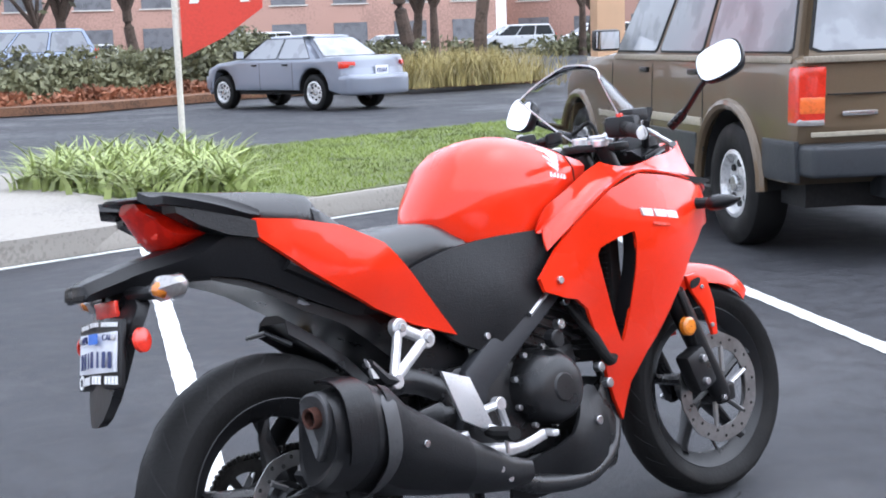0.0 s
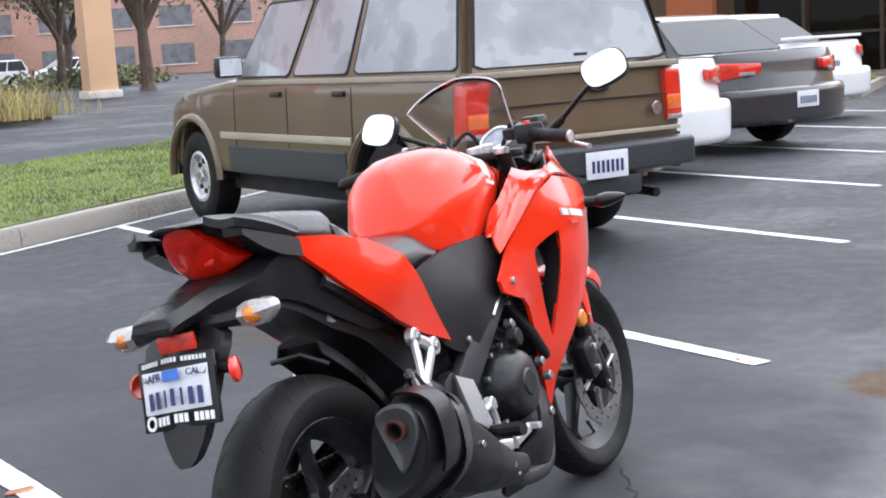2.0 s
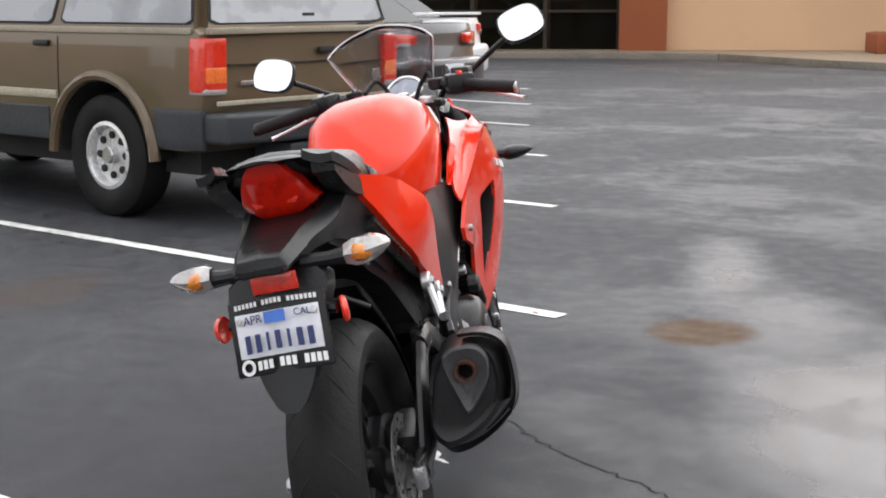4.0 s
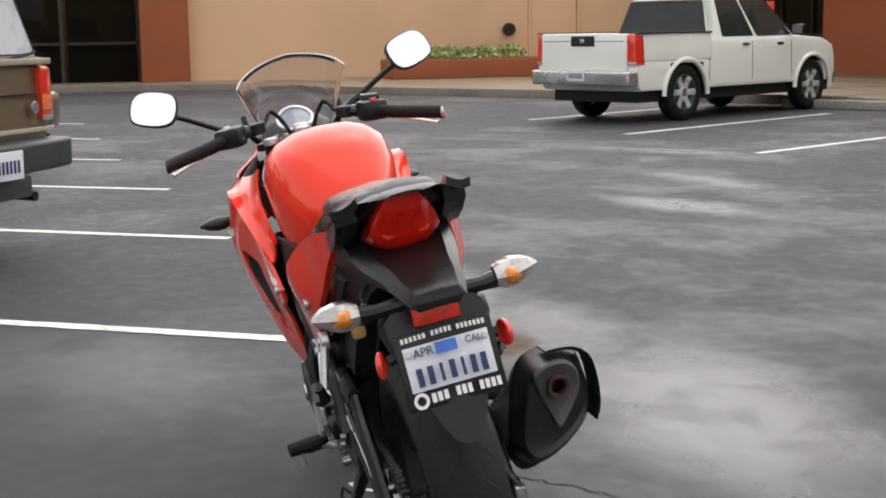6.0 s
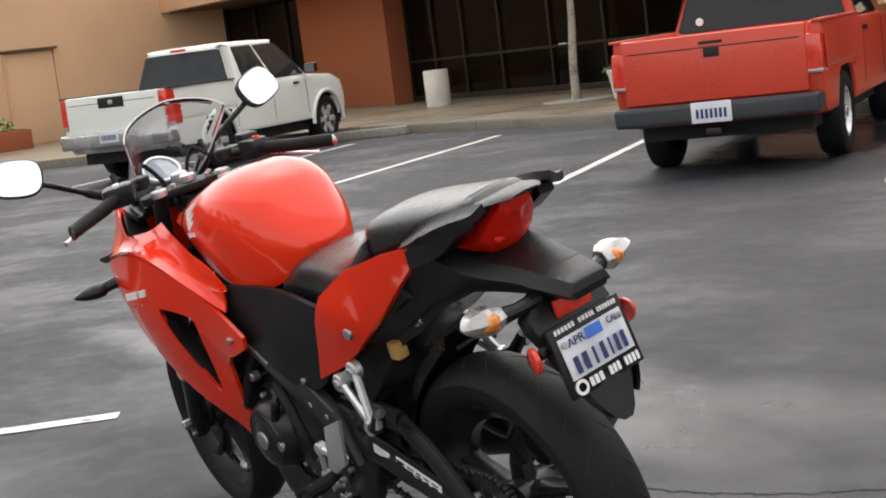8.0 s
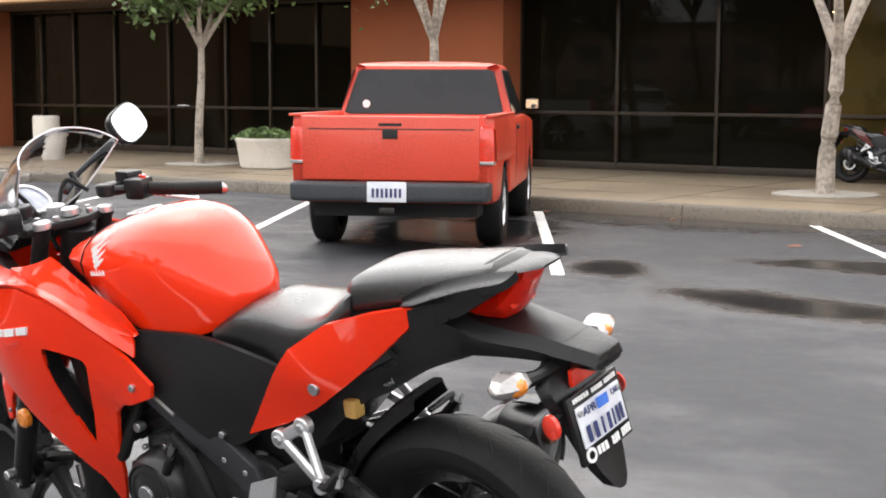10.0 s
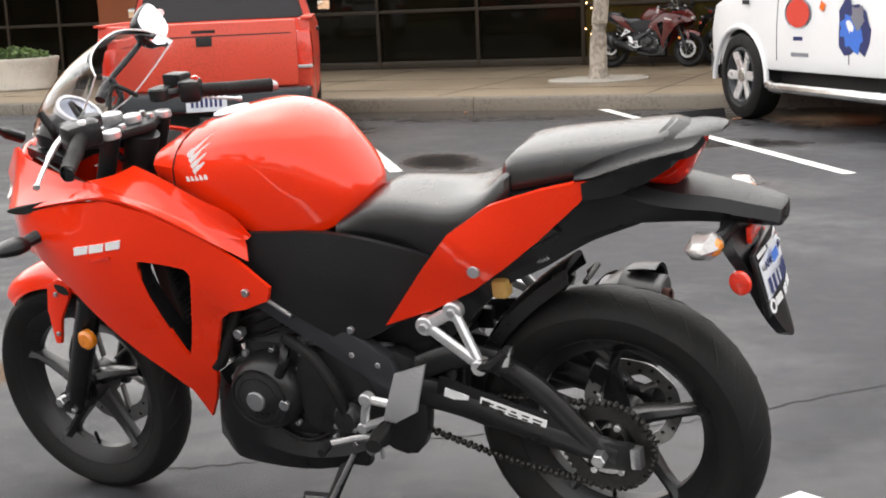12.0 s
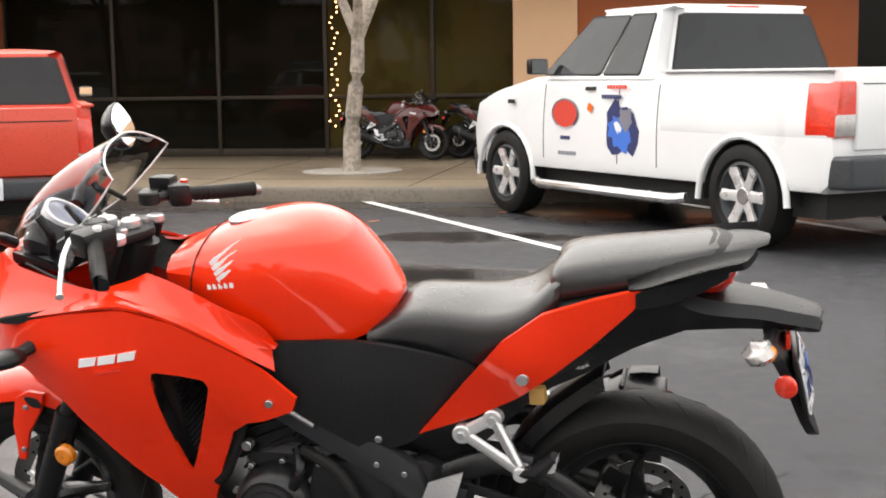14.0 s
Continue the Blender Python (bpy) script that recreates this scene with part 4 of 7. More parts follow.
part("pedal_tip", box((0.59, -0.235, 0.342), (0.022, 0.04, 0.014), 0.004), M_SILVER, bike)
part("master_cylinder", box((0.36, -0.17, 0.37), (0.06, 0.04, 0.035), 0.008), M_STEEL, bike)

# side stand
bm = tube([(0.63, 0.095, 0.205), (0.665, 0.150, 0.110), (0.690, 0.212, 0.002 + 0.004)], [0.015, 0.013, 0.012], 10)
sd = part("side_stand", bm, M_PLASTIC, bike, "black steel side stand, folded out")
part("stand_loop", tube([(0.655, 0.135, 0.135), (0.715, 0.160, 0.150), (0.718, 0.170, 0.128), (0.672, 0.180, 0.075)], 0.005, 6), M_PLASTIC, sd)
part("stand_foot", box((0.695, 0.222, -0.036), (0.06, 0.03, 0.010), 0.003, Matrix.Rotation(radians(10), 4, "X")), M_PLASTIC, sd)
part("stand_shank", tube([(0.688, 0.208, 0.010), (0.695, 0.222, -0.036)], 0.011, 8), M_PLASTIC, sd)
part("stand_mount", box((0.615, 0.090, 0.225), (0.09, 0.03, 0.05), 0.008), M_ENGINE, bike)
part("stand_spring", tube([(0.60, 0.112, 0.235), (0.66, 0.155, 0.12)], 0.006, 8), M_STEEL, bike)

# front end: fork, fender, caliper
RAKE = Vector((-0.285, 0, 0.66)).normalized()
for s in (1, -1):
    ax = Vector((1.405, s * 0.095, 0.292))
    foot = ax + Vector((-0.02, 0, 0.0))
    fk = part("fork_slider", tube([foot - RAKE * 0.035, foot, foot + RAKE * 0.12, foot + RAKE * 0.30], [0.022, 0.028, 0.028, 0.030], 14), M_RIM, bike, "black fork slider")
    part("fork_tube", tube([foot + RAKE * 0.29, foot + RAKE * 0.735], 0.0205, 14), M_ENGINE, bike, "black fork tube")
    part("fork_cap", disc(0.021, 0.018, foot + RAKE * 0.742, "Z", 18), M_SILVER, bike, "silver fork cap")
    part("axle_pinch", box(foot + Vector((0.012, 0, -0.01)), (0.06, 0.045, 0.05), 0.012), M_RIM, fk)
    part("pinch_bolt", disc(0.008, 0.012, foot + Vector((-0.012, s * 0.026, -0.02)), seg=6), M_STEEL, fk)
    part("amber_reflector", turned([(0.001, s * 0.010), (0.018, s * 0.009), (0.024, s * 0.004), (0.025, -s * 0.008)], 22, (1.262, s * 0.135, 0.480)), M_AMBER, bike, "round amber reflector")
    leg = [(1.335, 0.600), (1.375, 0.604), (1.412, 0.585), (1.428, 0.52), (1.425, 0.432), (1.408, 0.432), (1.388, 0.50), (1.350, 0.555)]
    part("fender_leg", prism(leg, s * 0.075, s * 0.087, 0.003), M_PAINT, bike)
    for z in (0.46, 0.565):
        part("fender_bolt", disc(0.006, 0.006, (1.405 if z < 0.5 else 1.385, s * 0.09, z), seg=10), M_STEEL, bike)
rings = []
for k in range(17):
    a = radians(48 + 62 * k / 16)
    q = 0.322
    w = 0.070 - 0.022 * (1 - min(1, k / 6)) ** 2
    rings.append([(1.405 + (q + e) * math.cos(a), y, 0.292 + (q + e) * math.sin(a)) for y, e in ((-w, -0.045), (-w * 0.95, -0.012), (-w * 0.55, 0.006), (0, 0.011), (w * 0.55, 0.006), (w * 0.95, -0.012), (w, -0.045), (w - 0.005, -0.045), (w * 0.88, -0.014), (0, 0.003), (-w * 0.88, -0.014), (-w + 0.005, -0.045))])
ff = part("front_fender", loft(rings), M_PAINT, bike, "glossy red front fender", sharp=0.9)
part("fender_slot", prism(smooth_loop([(1.375, 0.570), (1.345, 0.566), (1.352, 0.586), (1.385, 0.590)]), 0.0865, 0.089), M_GROOVE, ff)
part("fender_slot", prism(smooth_loop([(1.375, 0.570), (1.345, 0.566), (1.352, 0.586), (1.385, 0.590)]), -0.089, -0.0865), M_GROOVE, ff)
part("front_caliper", box((1.30, -0.105, 0.36), (0.075, 0.05, 0.11), 0.016, Matrix.Rotation(radians(-20), 4, "Y")), M_ENGINE, bike, "black front brake caliper")
for z in (0.33, 0.39):
    part("caliper_bolt", disc(0.010, 0.014, (1.30, -0.135, z), seg=8), M_STEEL, bike)
part("brake_hose", tube(curve([(1.30, -0.11, 0.42), (1.25, -0.125, 0.55), (1.20, -0.10, 0.70), (1.14, -0.10, 0.85)], 5), 0.006, 8), M_RUBBER, bike)
part("fork_clamp", box((1.185, 0, 0.78), (0.10, 0.25, 0.05), 0.015), M_ENGINE, bike)
part("steering_head", tube([(1.09, 0, 0.95), (1.17, 0, 0.74)], 0.04, 14), M_ENGINE, bike)

# fairings: side shells with their openings, shoulder strips, nose
FAIR = [(1.450, 0.800), (1.452, 0.765), (1.40, 0.740), (1.287, 0.728), (1.19, 0.664), (1.119, 0.578), (1.02, 0.452), (0.986, 0.380), (0.982, 0.288), (0.945, 0.345), (0.915, 0.405), (0.875, 0.500), (0.835, 0.585), (0.795, 0.612), (0.752, 0.622), (0.690, 0.645), (0.678, 0.676), (0.735, 0.735), (0.807, 0.790), (0.918, 0.858), (1.022, 0.887), (1.156, 0.870), (1.30, 0.835), (1.40, 0.812)]
VENT = smooth_loop([(0.974, 0.738), (0.958, 0.750), (0.885, 0.730), (0.864, 0.716), (0.866, 0.685), (0.905, 0.572), (0.938, 0.494), (0.948, 0.496), (0.957, 0.560), (0.971, 0.660)], 2)
fy = spline_surface([(1.45, 0.80, 0.075), (1.452, 0.765, 0.085), (1.38, 0.77, 0.150), (1.287, 0.728, 0.205), (1.19, 0.664, 0.232), (1.119, 0.578, 0.225), (1.02, 0.452, 0.182), (0.982, 0.288, 0.100), (0.915, 0.405, 0.135), (0.835, 0.585, 0.180), (0.752, 0.622, 0.196), (0.678, 0.676, 0.196), (0.807, 0.79, 0.218), (0.918, 0.858, 0.245), (1.022, 0.887, 0.252), (1.156, 0.870, 0.238), (1.119, 0.772, 0.266), (0.988, 0.797, 0.262), (0.736, 0.667, 0.200), (1.30, 0.80, 0.215), (0.93, 0.65, 0.225)])
for s in (1, -1):
    sf = part("side_fairing", sheet(FAIR, fy, 0.010, (VENT,), s, 0.032), M_PAINT, bike, "glossy red side fairing with a triangular vent", sharp=0.7)
    ring = [(x, z) for x, z in VENT]
    rows = [[(x, s * (fy(x, z) - d), z) for x, z in ring] for d in (0.004, 0.05)]
    part("vent_wall", loft(rows, caps=False), M_PLASTIC, sf)
    part("fairing_screw", disc(0.009, 0.010, (0.736, s * 0.203, 0.666), seg=14), M_STEEL, sf)
    bm = bmesh.new()
    for k in range(3):
        x, z = 1.112 - 0.045 * k, 0.7755 + 0.0075 * k
        mk = [(x + 0.016, z - 0.0125), (x - 0.022, z - 0.006), (x - 0.028, z + 0.0125), (x + 0.012, z + 0.006)]
        prism(mk, s * (fy(x, z) - 0.006), s * (fy(x, z) + 0.002), 0, "Y", bm)
    part("model_mark", bm, M_WHITE, sf, "white slanted model mark")
    part("model_mark_small", box((1.06, s * (fy(1.06, 0.757) + 0.001), 0.757), (0.06, 0.003, 0.007), 0, Matrix.Rotation(radians(10), 4, "Y")), M_REFL, sf)
    part("shoulder_fairing", ribbon([(1.470, s * 0.045, 0.865), (1.365, s * 0.105, 0.950), (1.320, s * 0.125, 0.930), (1.135, s * 0.200, 0.914), (1.033, s * 0.200, 0.893), (0.946, s * 0.190, 0.876), (0.836, s * 0.182, 0.838), (0.728, s * 0.178, 0.786)], [(1.455, s * 0.080, 0.800), (1.385, s * 0.150, 0.818), (1.30, s * 0.205, 0.838), (1.156, s * 0.240, 0.872), (1.022, s * 0.253, 0.889), (0.918, s * 0.246, 0.860), (0.807, s * 0.219, 0.792), (0.720, s * 0.190, 0.735)], s * 0.006, s * 0.006), M_PAINT, bike, "glossy red fairing shoulder")
    part("intake_slot", prism(smooth_loop([(1.33, 0.845), (1.25, 0.862), (1.17, 0.880), (1.20, 0.862), (1.28, 0.838)]), s * 0.212, s * 0.225), M_GROOVE, sf)
    part("inner_panel", ribbon([(1.30, s * 0.12, 0.935), (1.13, s * 0.190, 0.908), (1.03, s * 0.190, 0.888), (0.95, s * 0.180, 0.870)], [(1.28, s * 0.08, 0.90), (1.15, s * 0.12, 0.86), (1.03, s * 0.13, 0.82), (0.95, s * 0.14, 0.80)], 0.004), M_PLASTIC, bike)
nose_half = lambda w, t, b: [(0, t), (w * 0.7, t - 0.004), (w, t - 0.03), (w, b + 0.02), (0, b)]
part("nose_cowl", loft(hull_rings([(1.49, 0.03, 0.845, 0.795), (1.455, 0.065, 0.880, 0.760), (1.41, 0.092, 0.922, 0.745), (1.365, 0.105, 0.955, 0.745), (1.33, 0.110, 0.950, 0.760)], nose_half, 3)), M_PAINT, bike, "glossy red nose cowl")
part("headlamp", loft(hull_rings([(1.495, 0.028, 0.835, 0.800), (1.475, 0.07, 0.845, 0.770), (1.44, 0.10, 0.85, 0.765)], nose_half, 3)), M_CLEAR, bike)
part("cockpit_trim", loft(hull_rings([(1.345, 0.100, 0.955, 0.930), (1.28, 0.125, 0.958, 0.925), (1.20, 0.130, 0.945, 0.905)], nose_half, 3)), M_PLASTIC, bike)

# windscreen: a thin bowed shell; a pale rim tube paints the light its edge catches
rows = []
side_edge = curve([(1.275, 0.100, 0.952), (1.225, 0.104, 0.978), (1.165, 0.112, 1.015), (1.100, 0.134, 1.075), (1.048, 0.154, 1.131)], 4)
for j in range(17):
    v = j / 16
    e = side_edge[j]
    cx, czz = 1.385 - 0.12 * v - 0.155 * v * v, 0.968 + 0.25 * v - 0.04 * v * v
    rows.append([Vector((cx + (e.x - cx) * u * u, e.y * math.sin(u * 1.25) / math.sin(1.25), czz + (e.z - czz) * u * u)) for u in [k / 10 for k in range(-10, 11)]])
bm = bmesh.new()
back = [[p + Vector((-0.0025, 0, -0.001)) for p in r] for r in rows]
loft([a + b[::-1] for a, b in zip(rows, back)], bm=bm)
ws = part("windscreen", bm, M_SCREEN, bike, "clear bowed windscreen", sharp=1.2)
ws.visible_shadow = False
rim = [r[0] for r in rows[2:]] + rows[-1][1:-1] + [r[-1] for r in rows[::-1][:-2]]
part("screen_edge", tube(rim, 0.0022, 6), M_EDGE, ws, "pale rim tube for light caught by the screen edge")
for s in (1, -1):
    part("screen_screw", disc(0.008, 0.008, rows[2][10 + 7 * s] + Vector((-0.002, 0, 0)), "X", 10), M_STEEL, ws)
    part("screen_stay", tube(curve([(1.25, s * 0.10, 0.95), (1.22, s * 0.135, 1.00), (1.24, s * 0.14, 1.045)], 4), 0.009, 8), M_PLASTIC, bike)

# instruments, top yoke and handlebars
dash = part("instrument_housing", loft(hull_rings([(1.325, 0.085, 1.0, 0.93), (1.29, 0.105, 1.01, 0.93), (1.24, 0.095, 0.985, 0.925), (1.20, 0.07, 0.960, 0.925)], nose_half, 3)), M_PLASTIC, bike, "black instrument housing")
TD = Matrix.Translation((1.265, -0.005, 0.998)) @ Matrix.Rotation(radians(-32), 4, "Y")
dial = part("dial", disc(0.048, 0.008, (0, 0, 0), "Z", 32), M_DASH, dash, "grey-blue round dial")
dial.matrix_basis = TD
bz = part("dial_bezel", turned([(0.047, -0.01), (0.047, 0.008), (0.055, 0.008), (0.056, -0.012)], 36, (0, 0, 0), "Z"), M_EDGE, dash, "bright dial ring")
bz.matrix_basis = TD
yoke = part("top_yoke", prism(smooth_loop([(1.155, 0.125), (1.165, 0.06), (1.150, 0.0), (1.165, -0.06), (1.155, -0.125), (1.10, -0.130), (1.085, -0.06), (1.06, 0.0), (1.085, 0.06), (1.10, 0.130)]), 0.952, 0.972, 0.006, "Z"), M_GREYPL, bike, "dark grey top yoke")
part("steering_nut", disc(0.022, 0.02, (1.115, 0, 0.98), "Z", 12), M_SILVER, yoke)
part("ignition_lock", disc(0.024, 0.035, (1.175, 0, 0.975), "Z", 18), M_SILVER, yoke, "silver ignition lock")
for x, y in ((1.10, 0.05), (1.10, -0.05), (1.14, 0.075), (1.14, -0.075)):
    part("yoke_bolt", disc(0.008, 0.012, (x, y, 0.976), "Z", 8), M_STEEL, yoke)
for s in (1, -1):
    a, b, e = Vector((1.115, s * 0.125, 1.012)), Vector((1.055, s * 0.225, 1.008)), Vector((0.958, s * 0.372, 0.984))
    part("bar_clamp", disc(0.026, 0.030, a, "Z", 18), M_GREYPL, bike)
    part("handlebar", tube([a, b, e], 0.0115, 10), M_PLASTIC, bike, "black clip-on handlebar")
    gr = part("grip", tube([b, b.lerp(e, 0.05), b.lerp(e, 0.5), b.lerp(e, 0.96), e], [0.019, 0.0165, 0.0165, 0.0165, 0.018], 14), M_RUBBER, bike, "black rubber grip")
    bm = bmesh.new()
    for k in range(9):
        p = b.lerp(e, 0.12 + 0.085 * k)
        tube([p, p + (e - b).normalized() * 0.006], 0.0170, 12, bm)
    tagged(part("grip_rib", bm, M_RUBBER, gr), kind="stuff")
    part("bar_end", tube([e, e + (e - b).normalized() * 0.022], [0.017, 0.013], 12), M_PLASTIC if s > 0 else M_STEEL, bike)
    sw = part("switch_housing", box(a.lerp(b, 0.78) + Vector((0.0, 0, 0.002)), (0.058, 0.085, 0.054), 0.014, Matrix.Rotation(radians(-s * 28), 4, "Z")), M_PLASTIC, bike, "black switch housing")
    part("switch_button", disc(0.010, 0.010, a.lerp(b, 0.84) + Vector((-0.012, 0, 0.030)), "Z", 10), M_REFL if s < 0 else M_EDGE, sw)
    part("lever_perch", box(a.lerp(b, 0.42) + Vector((0.035, 0, 0.0)), (0.05, 0.04, 0.032), 0.008), M_PLASTIC, bike)
    part("lever", tube(curve([a.lerp(b, 0.55) + Vector((0.050, 0, -0.002)), b.lerp(e, 0.15) + Vector((0.075, s * 0.004, -0.014)), b.lerp(e, 0.55) + Vector((0.086, s * 0.004, -0.026)), b.lerp(e, 0.95) + Vector((0.092, s * 0.004, -0.036))], 5), [0.006] * 8 + [0.0042] * 7 + [0.007], 8, None, 1.3), M_SILVER, bike, "silver hand lever")
    part("handlebar_cable", tube(curve([a + Vector((0.05, -s * 0.02, 0.0)), a + Vector((0.10, -s * 0.05, 0.025)), a + Vector((0.09, -s * 0.09, -0.04)), a + Vector((0.02, -s * 0.09, -0.12))], 5), 0.006, 8), M_RUBBER, bike)
    # mirrors
    base, head = Vector((1.302, s * 0.145, 1.0)), Vector((1.267, s * 0.361, 1.130))
    part("mirror_stalk", tube(curve([base, base.lerp(head, 0.25) + Vector((0.012, 0, 0.0)), base.lerp(head, 0.7), head + Vector((0.02, 0, -0.01))], 5), [0.013] * 5 + [0.008] * 11, 10), M_PLASTIC, bike, "black mirror stalk")
    MM = Matrix.Translation(head) @ Matrix.Rotation(radians(-10 * s), 4, "Z") @ Matrix.Rotation(radians(22), 4, "Y") @ Matrix.Rotation(radians(14 * s), 4, "X")
    shape = smooth_loop([(-0.064, -0.014), (-0.058, 0.036), (-0.015, 0.050), (0.043, 0.045), (0.065, 0.014), (0.058, -0.036), (0.010, -0.049), (-0.043, -0.044)], 4)
    shell = part("mirror_shell", loft([[(d, s * y * k, z * k) for y, z in shape] for d, k in ((-0.004, 0.96), (-0.002, 1.0), (0.012, 0.98), (0.030, 0.80), (0.042, 0.45), (0.046, 0.1))]), M_PLASTIC, bike, "black oval mirror", sharp=0.9)
    shell.matrix_basis = MM
    part("mirror_glass", prism([(s * y * 0.93, z * 0.93) for y, z in shape], -0.0065, -0.0045, 0, "X"), M_MIRROR, shell, "mirror glass")
part("master_reservoir", box((1.105, -0.205, 1.036), (0.055, 0.055, 0.032), 0.007), M_PLASTIC, bike, "black brake fluid reservoir")


# the shells lie closer in than their drawing, and the bars are turned a little to the right
SLIM = ((0, 0.1, 0.155, 0.203, 0.262, 0.33, 0.372), (0, 0.095, 0.147, 0.190, 0.243, 0.318, 0.362))
WHOLE = {muffler, rear, front, tank} | set(rear.children_recursive) | set(front.children_recursive) | set(muffler.children_recursive) | {ob for ob in bike.children_recursive if ob.name.split(".")[0] in ("mirror_shell", "mirror_glass", "mirror_stalk", "front_indicator", "front_stalk")}
ON_TANK = {ob for ob in tank.children if not ob.name.startswith("tank_cover")} | {tank}
bpy.context.view_layer.update()
for ob in bike.children_recursive:
    if ob.type == "MESH" and ob not in WHOLE and ob not in ON_TANK:
        m = BIKE.inverted() @ ob.matrix_world
        back = m.inverted()
        for v in ob.data.vertices:
            x, y, z = m @ v.co
            a = abs(y)
            v.co = back @ Vector((x - 0.016 + 0.139 * min(a, 0.2), math.copysign(float(np.interp(a, *SLIM)), y), z * 1.019 + 0.001 - 0.075 * min(a, 0.25)))
for ob in ON_TANK:
    m = BIKE.inverted() @ ob.matrix_world
    for v in ob.data.vertices:
        x, y, z = m @ v.co
        v.co = m.inverted() @ Vector((x - 0.012, y, z * 1.017))
HEAD = Matrix.Translation((1.13, 0, 0.85))
STEER = HEAD @ Matrix.Rotation(radians(-5), 4, RAKE) @ HEAD.inverted()
for ob in bike.children:
    if ob.name.split(".")[0] in ("front_wheel", "fork_slider", "fork_tube", "fork_cap", "amber_reflector", "fender_leg", "fender_bolt", "front_fender", "front_caliper", "caliper_bolt", "bar_clamp", "handlebar", "grip", "bar_end", "switch_housing", "lever_perch", "lever", "handlebar_cable", "top_yoke", "master_reservoir", "fork_clamp"):
        ob.matrix_basis = STEER @ ob.matrix_basis


# ---- ground: wet, patched asphalt ----
def asphalt():
    m = bpy.data.materials.new("wet worn asphalt")
    m.use_nodes = True
    n, l = m.node_tree.nodes, m.node_tree.links
    b = n["Principled BSDF"]
    co = n.new("ShaderNodeTexCoord")

    def tex(scale, det=5, rough=0.55, src=None):
        t = n.new("ShaderNodeTexNoise")
        t.inputs["Scale"].default_value, t.inputs["Detail"].default_value, t.inputs["Roughness"].default_value = scale, det, rough
        l.new(src or co.outputs["Object"], t.inputs["Vector"])
        return t.outputs[0]

    def ramp(src, a, c, lo, hi):
        r = n.new("ShaderNodeMapRange")
        r.interpolation_type = "SMOOTHSTEP"
        for i, v in enumerate((a, c, lo, hi)):
            r.inputs[i + 1].default_value = v
        l.new(src, r.inputs[0])
        return r.outputs[0]

    def math_(op, x, y):
        k = n.new("ShaderNodeMath")
        k.operation = op
        for i, v in enumerate((x, y)):
            if isinstance(v, float):
                k.inputs[i].default_value = v
            else:
                l.new(v, k.inputs[i])
        return k.outputs[0]

    def blot(x, y, rx, ry, turn, edge, soft=0.0):
        """A soft round mask on the ground, its outline frayed by noise."""
        mp = n.new("ShaderNodeMapping")
        mp.vector_type = "TEXTURE"
        mp.inputs["Location"].default_value = (x, y, 0)
        mp.inputs["Rotation"].default_value = (0, 0, radians(turn))
        mp.inputs["Scale"].default_value = (rx, ry, 1)
        l.new(co.outputs["Object"], mp.inputs[0])
        ln = n.new("ShaderNodeVectorMath")
        ln.operation = "LENGTH"
        l.new(mp.outputs[0], ln.inputs[0])
        return ramp(math_("ADD", ln.outputs["Value"], math_("MULTIPLY", tex(1.6, 6), edge)), 1.25 + 0.45 * soft, 0.75 - 0.35 * soft, 0.0, 1.0)

    stone, mid, broad, streak = tex(230, 4, 0.7), tex(9, 6), tex(0.5, 9, 0.64), tex(1.3, 8, 0.62)
    pool = math_("MULTIPLY", blot(1.55, -1.15, 1.4, 0.66, -4, 0.7, 0.35), 1.0)
    for px, py, rx, ry, turn in ((2.7, -0.95, 1.7, 0.55, 5), (3.7, -0.72, 1.6, 0.35, 0), (0.75, -1.5, 0.9, 0.5, 10), (10.6, -4.2, 1.6, 0.45, 40), (6.4, -2.9, 1.5, 0.45, 25), (8.0, -3.6, 1.3, 0.4, 15)):
        pool = math_("MAXIMUM", pool, math_("MULTIPLY", blot(px, py, rx, ry, turn, 1.0, 0.5), 0.72))
    wet = math_("MAXIMUM", math_("MULTIPLY", ramp(broad, 0.46, 0.60, 0.05, 0.34), ramp(tex(0.12, 3), 0.40, 0.56, 0.35, 1.0)), pool)
    wet = math_("MAXIMUM", wet, math_("MULTIPLY", blot(2.6, 0.9, 1.3, 0.8, 35, 0.9, 0.5), 0.4))
    wet = math_("MULTIPLY", wet, ramp(streak, 0.34, 0.52, 0.15, 1.0))
    wet = math_("MAXIMUM", wet, math_("MULTIPLY", pool, 0.8))
    base = n.new("ShaderNodeValToRGB")
    e = base.color_ramp.elements
    e[0].position, e[0].color = 0.31, (0.0125, 0.0128, 0.0148, 1)
    e[1].position, e[1].color = 0.72, (0.088, 0.090, 0.099, 1)
    l.new(math_("ADD", math_("MULTIPLY", stone, 0.62), math_("MULTIPLY", mid, 0.38)), base.inputs[0])
    dark = n.new("ShaderNodeMix")
    dark.data_type, dark.blend_type = "RGBA", "MULTIPLY"
    dark.inputs[7].default_value = (0.70, 0.70, 0.74, 1)
    l.new(wet, dark.inputs[0])
    l.new(base.outputs[0], dark.inputs[6])
    damp = blot(1.9, -5.5, 1.5, 0.62, -6, 0.7, 0.25)
    for px, py, rx, ry, turn in ((3.7, -6.3, 0.9, 0.5, -50), (2.2, -7.6, 1.7, 0.6, 10), (5.4, -10.2, 4.0, 1.7, 5), (6.2, -7.8, 1.6, 2.4, 30), (0.8, -9.9, 4.0, 1.7, 3)):
        damp = math_("MAXIMUM", damp, blot(px, py, rx, ry, turn, 0.85, 0.3))
    wet = math_("MULTIPLY", wet, math_("SUBTRACT", 1.0, math_("MULTIPLY", damp, 0.7)))
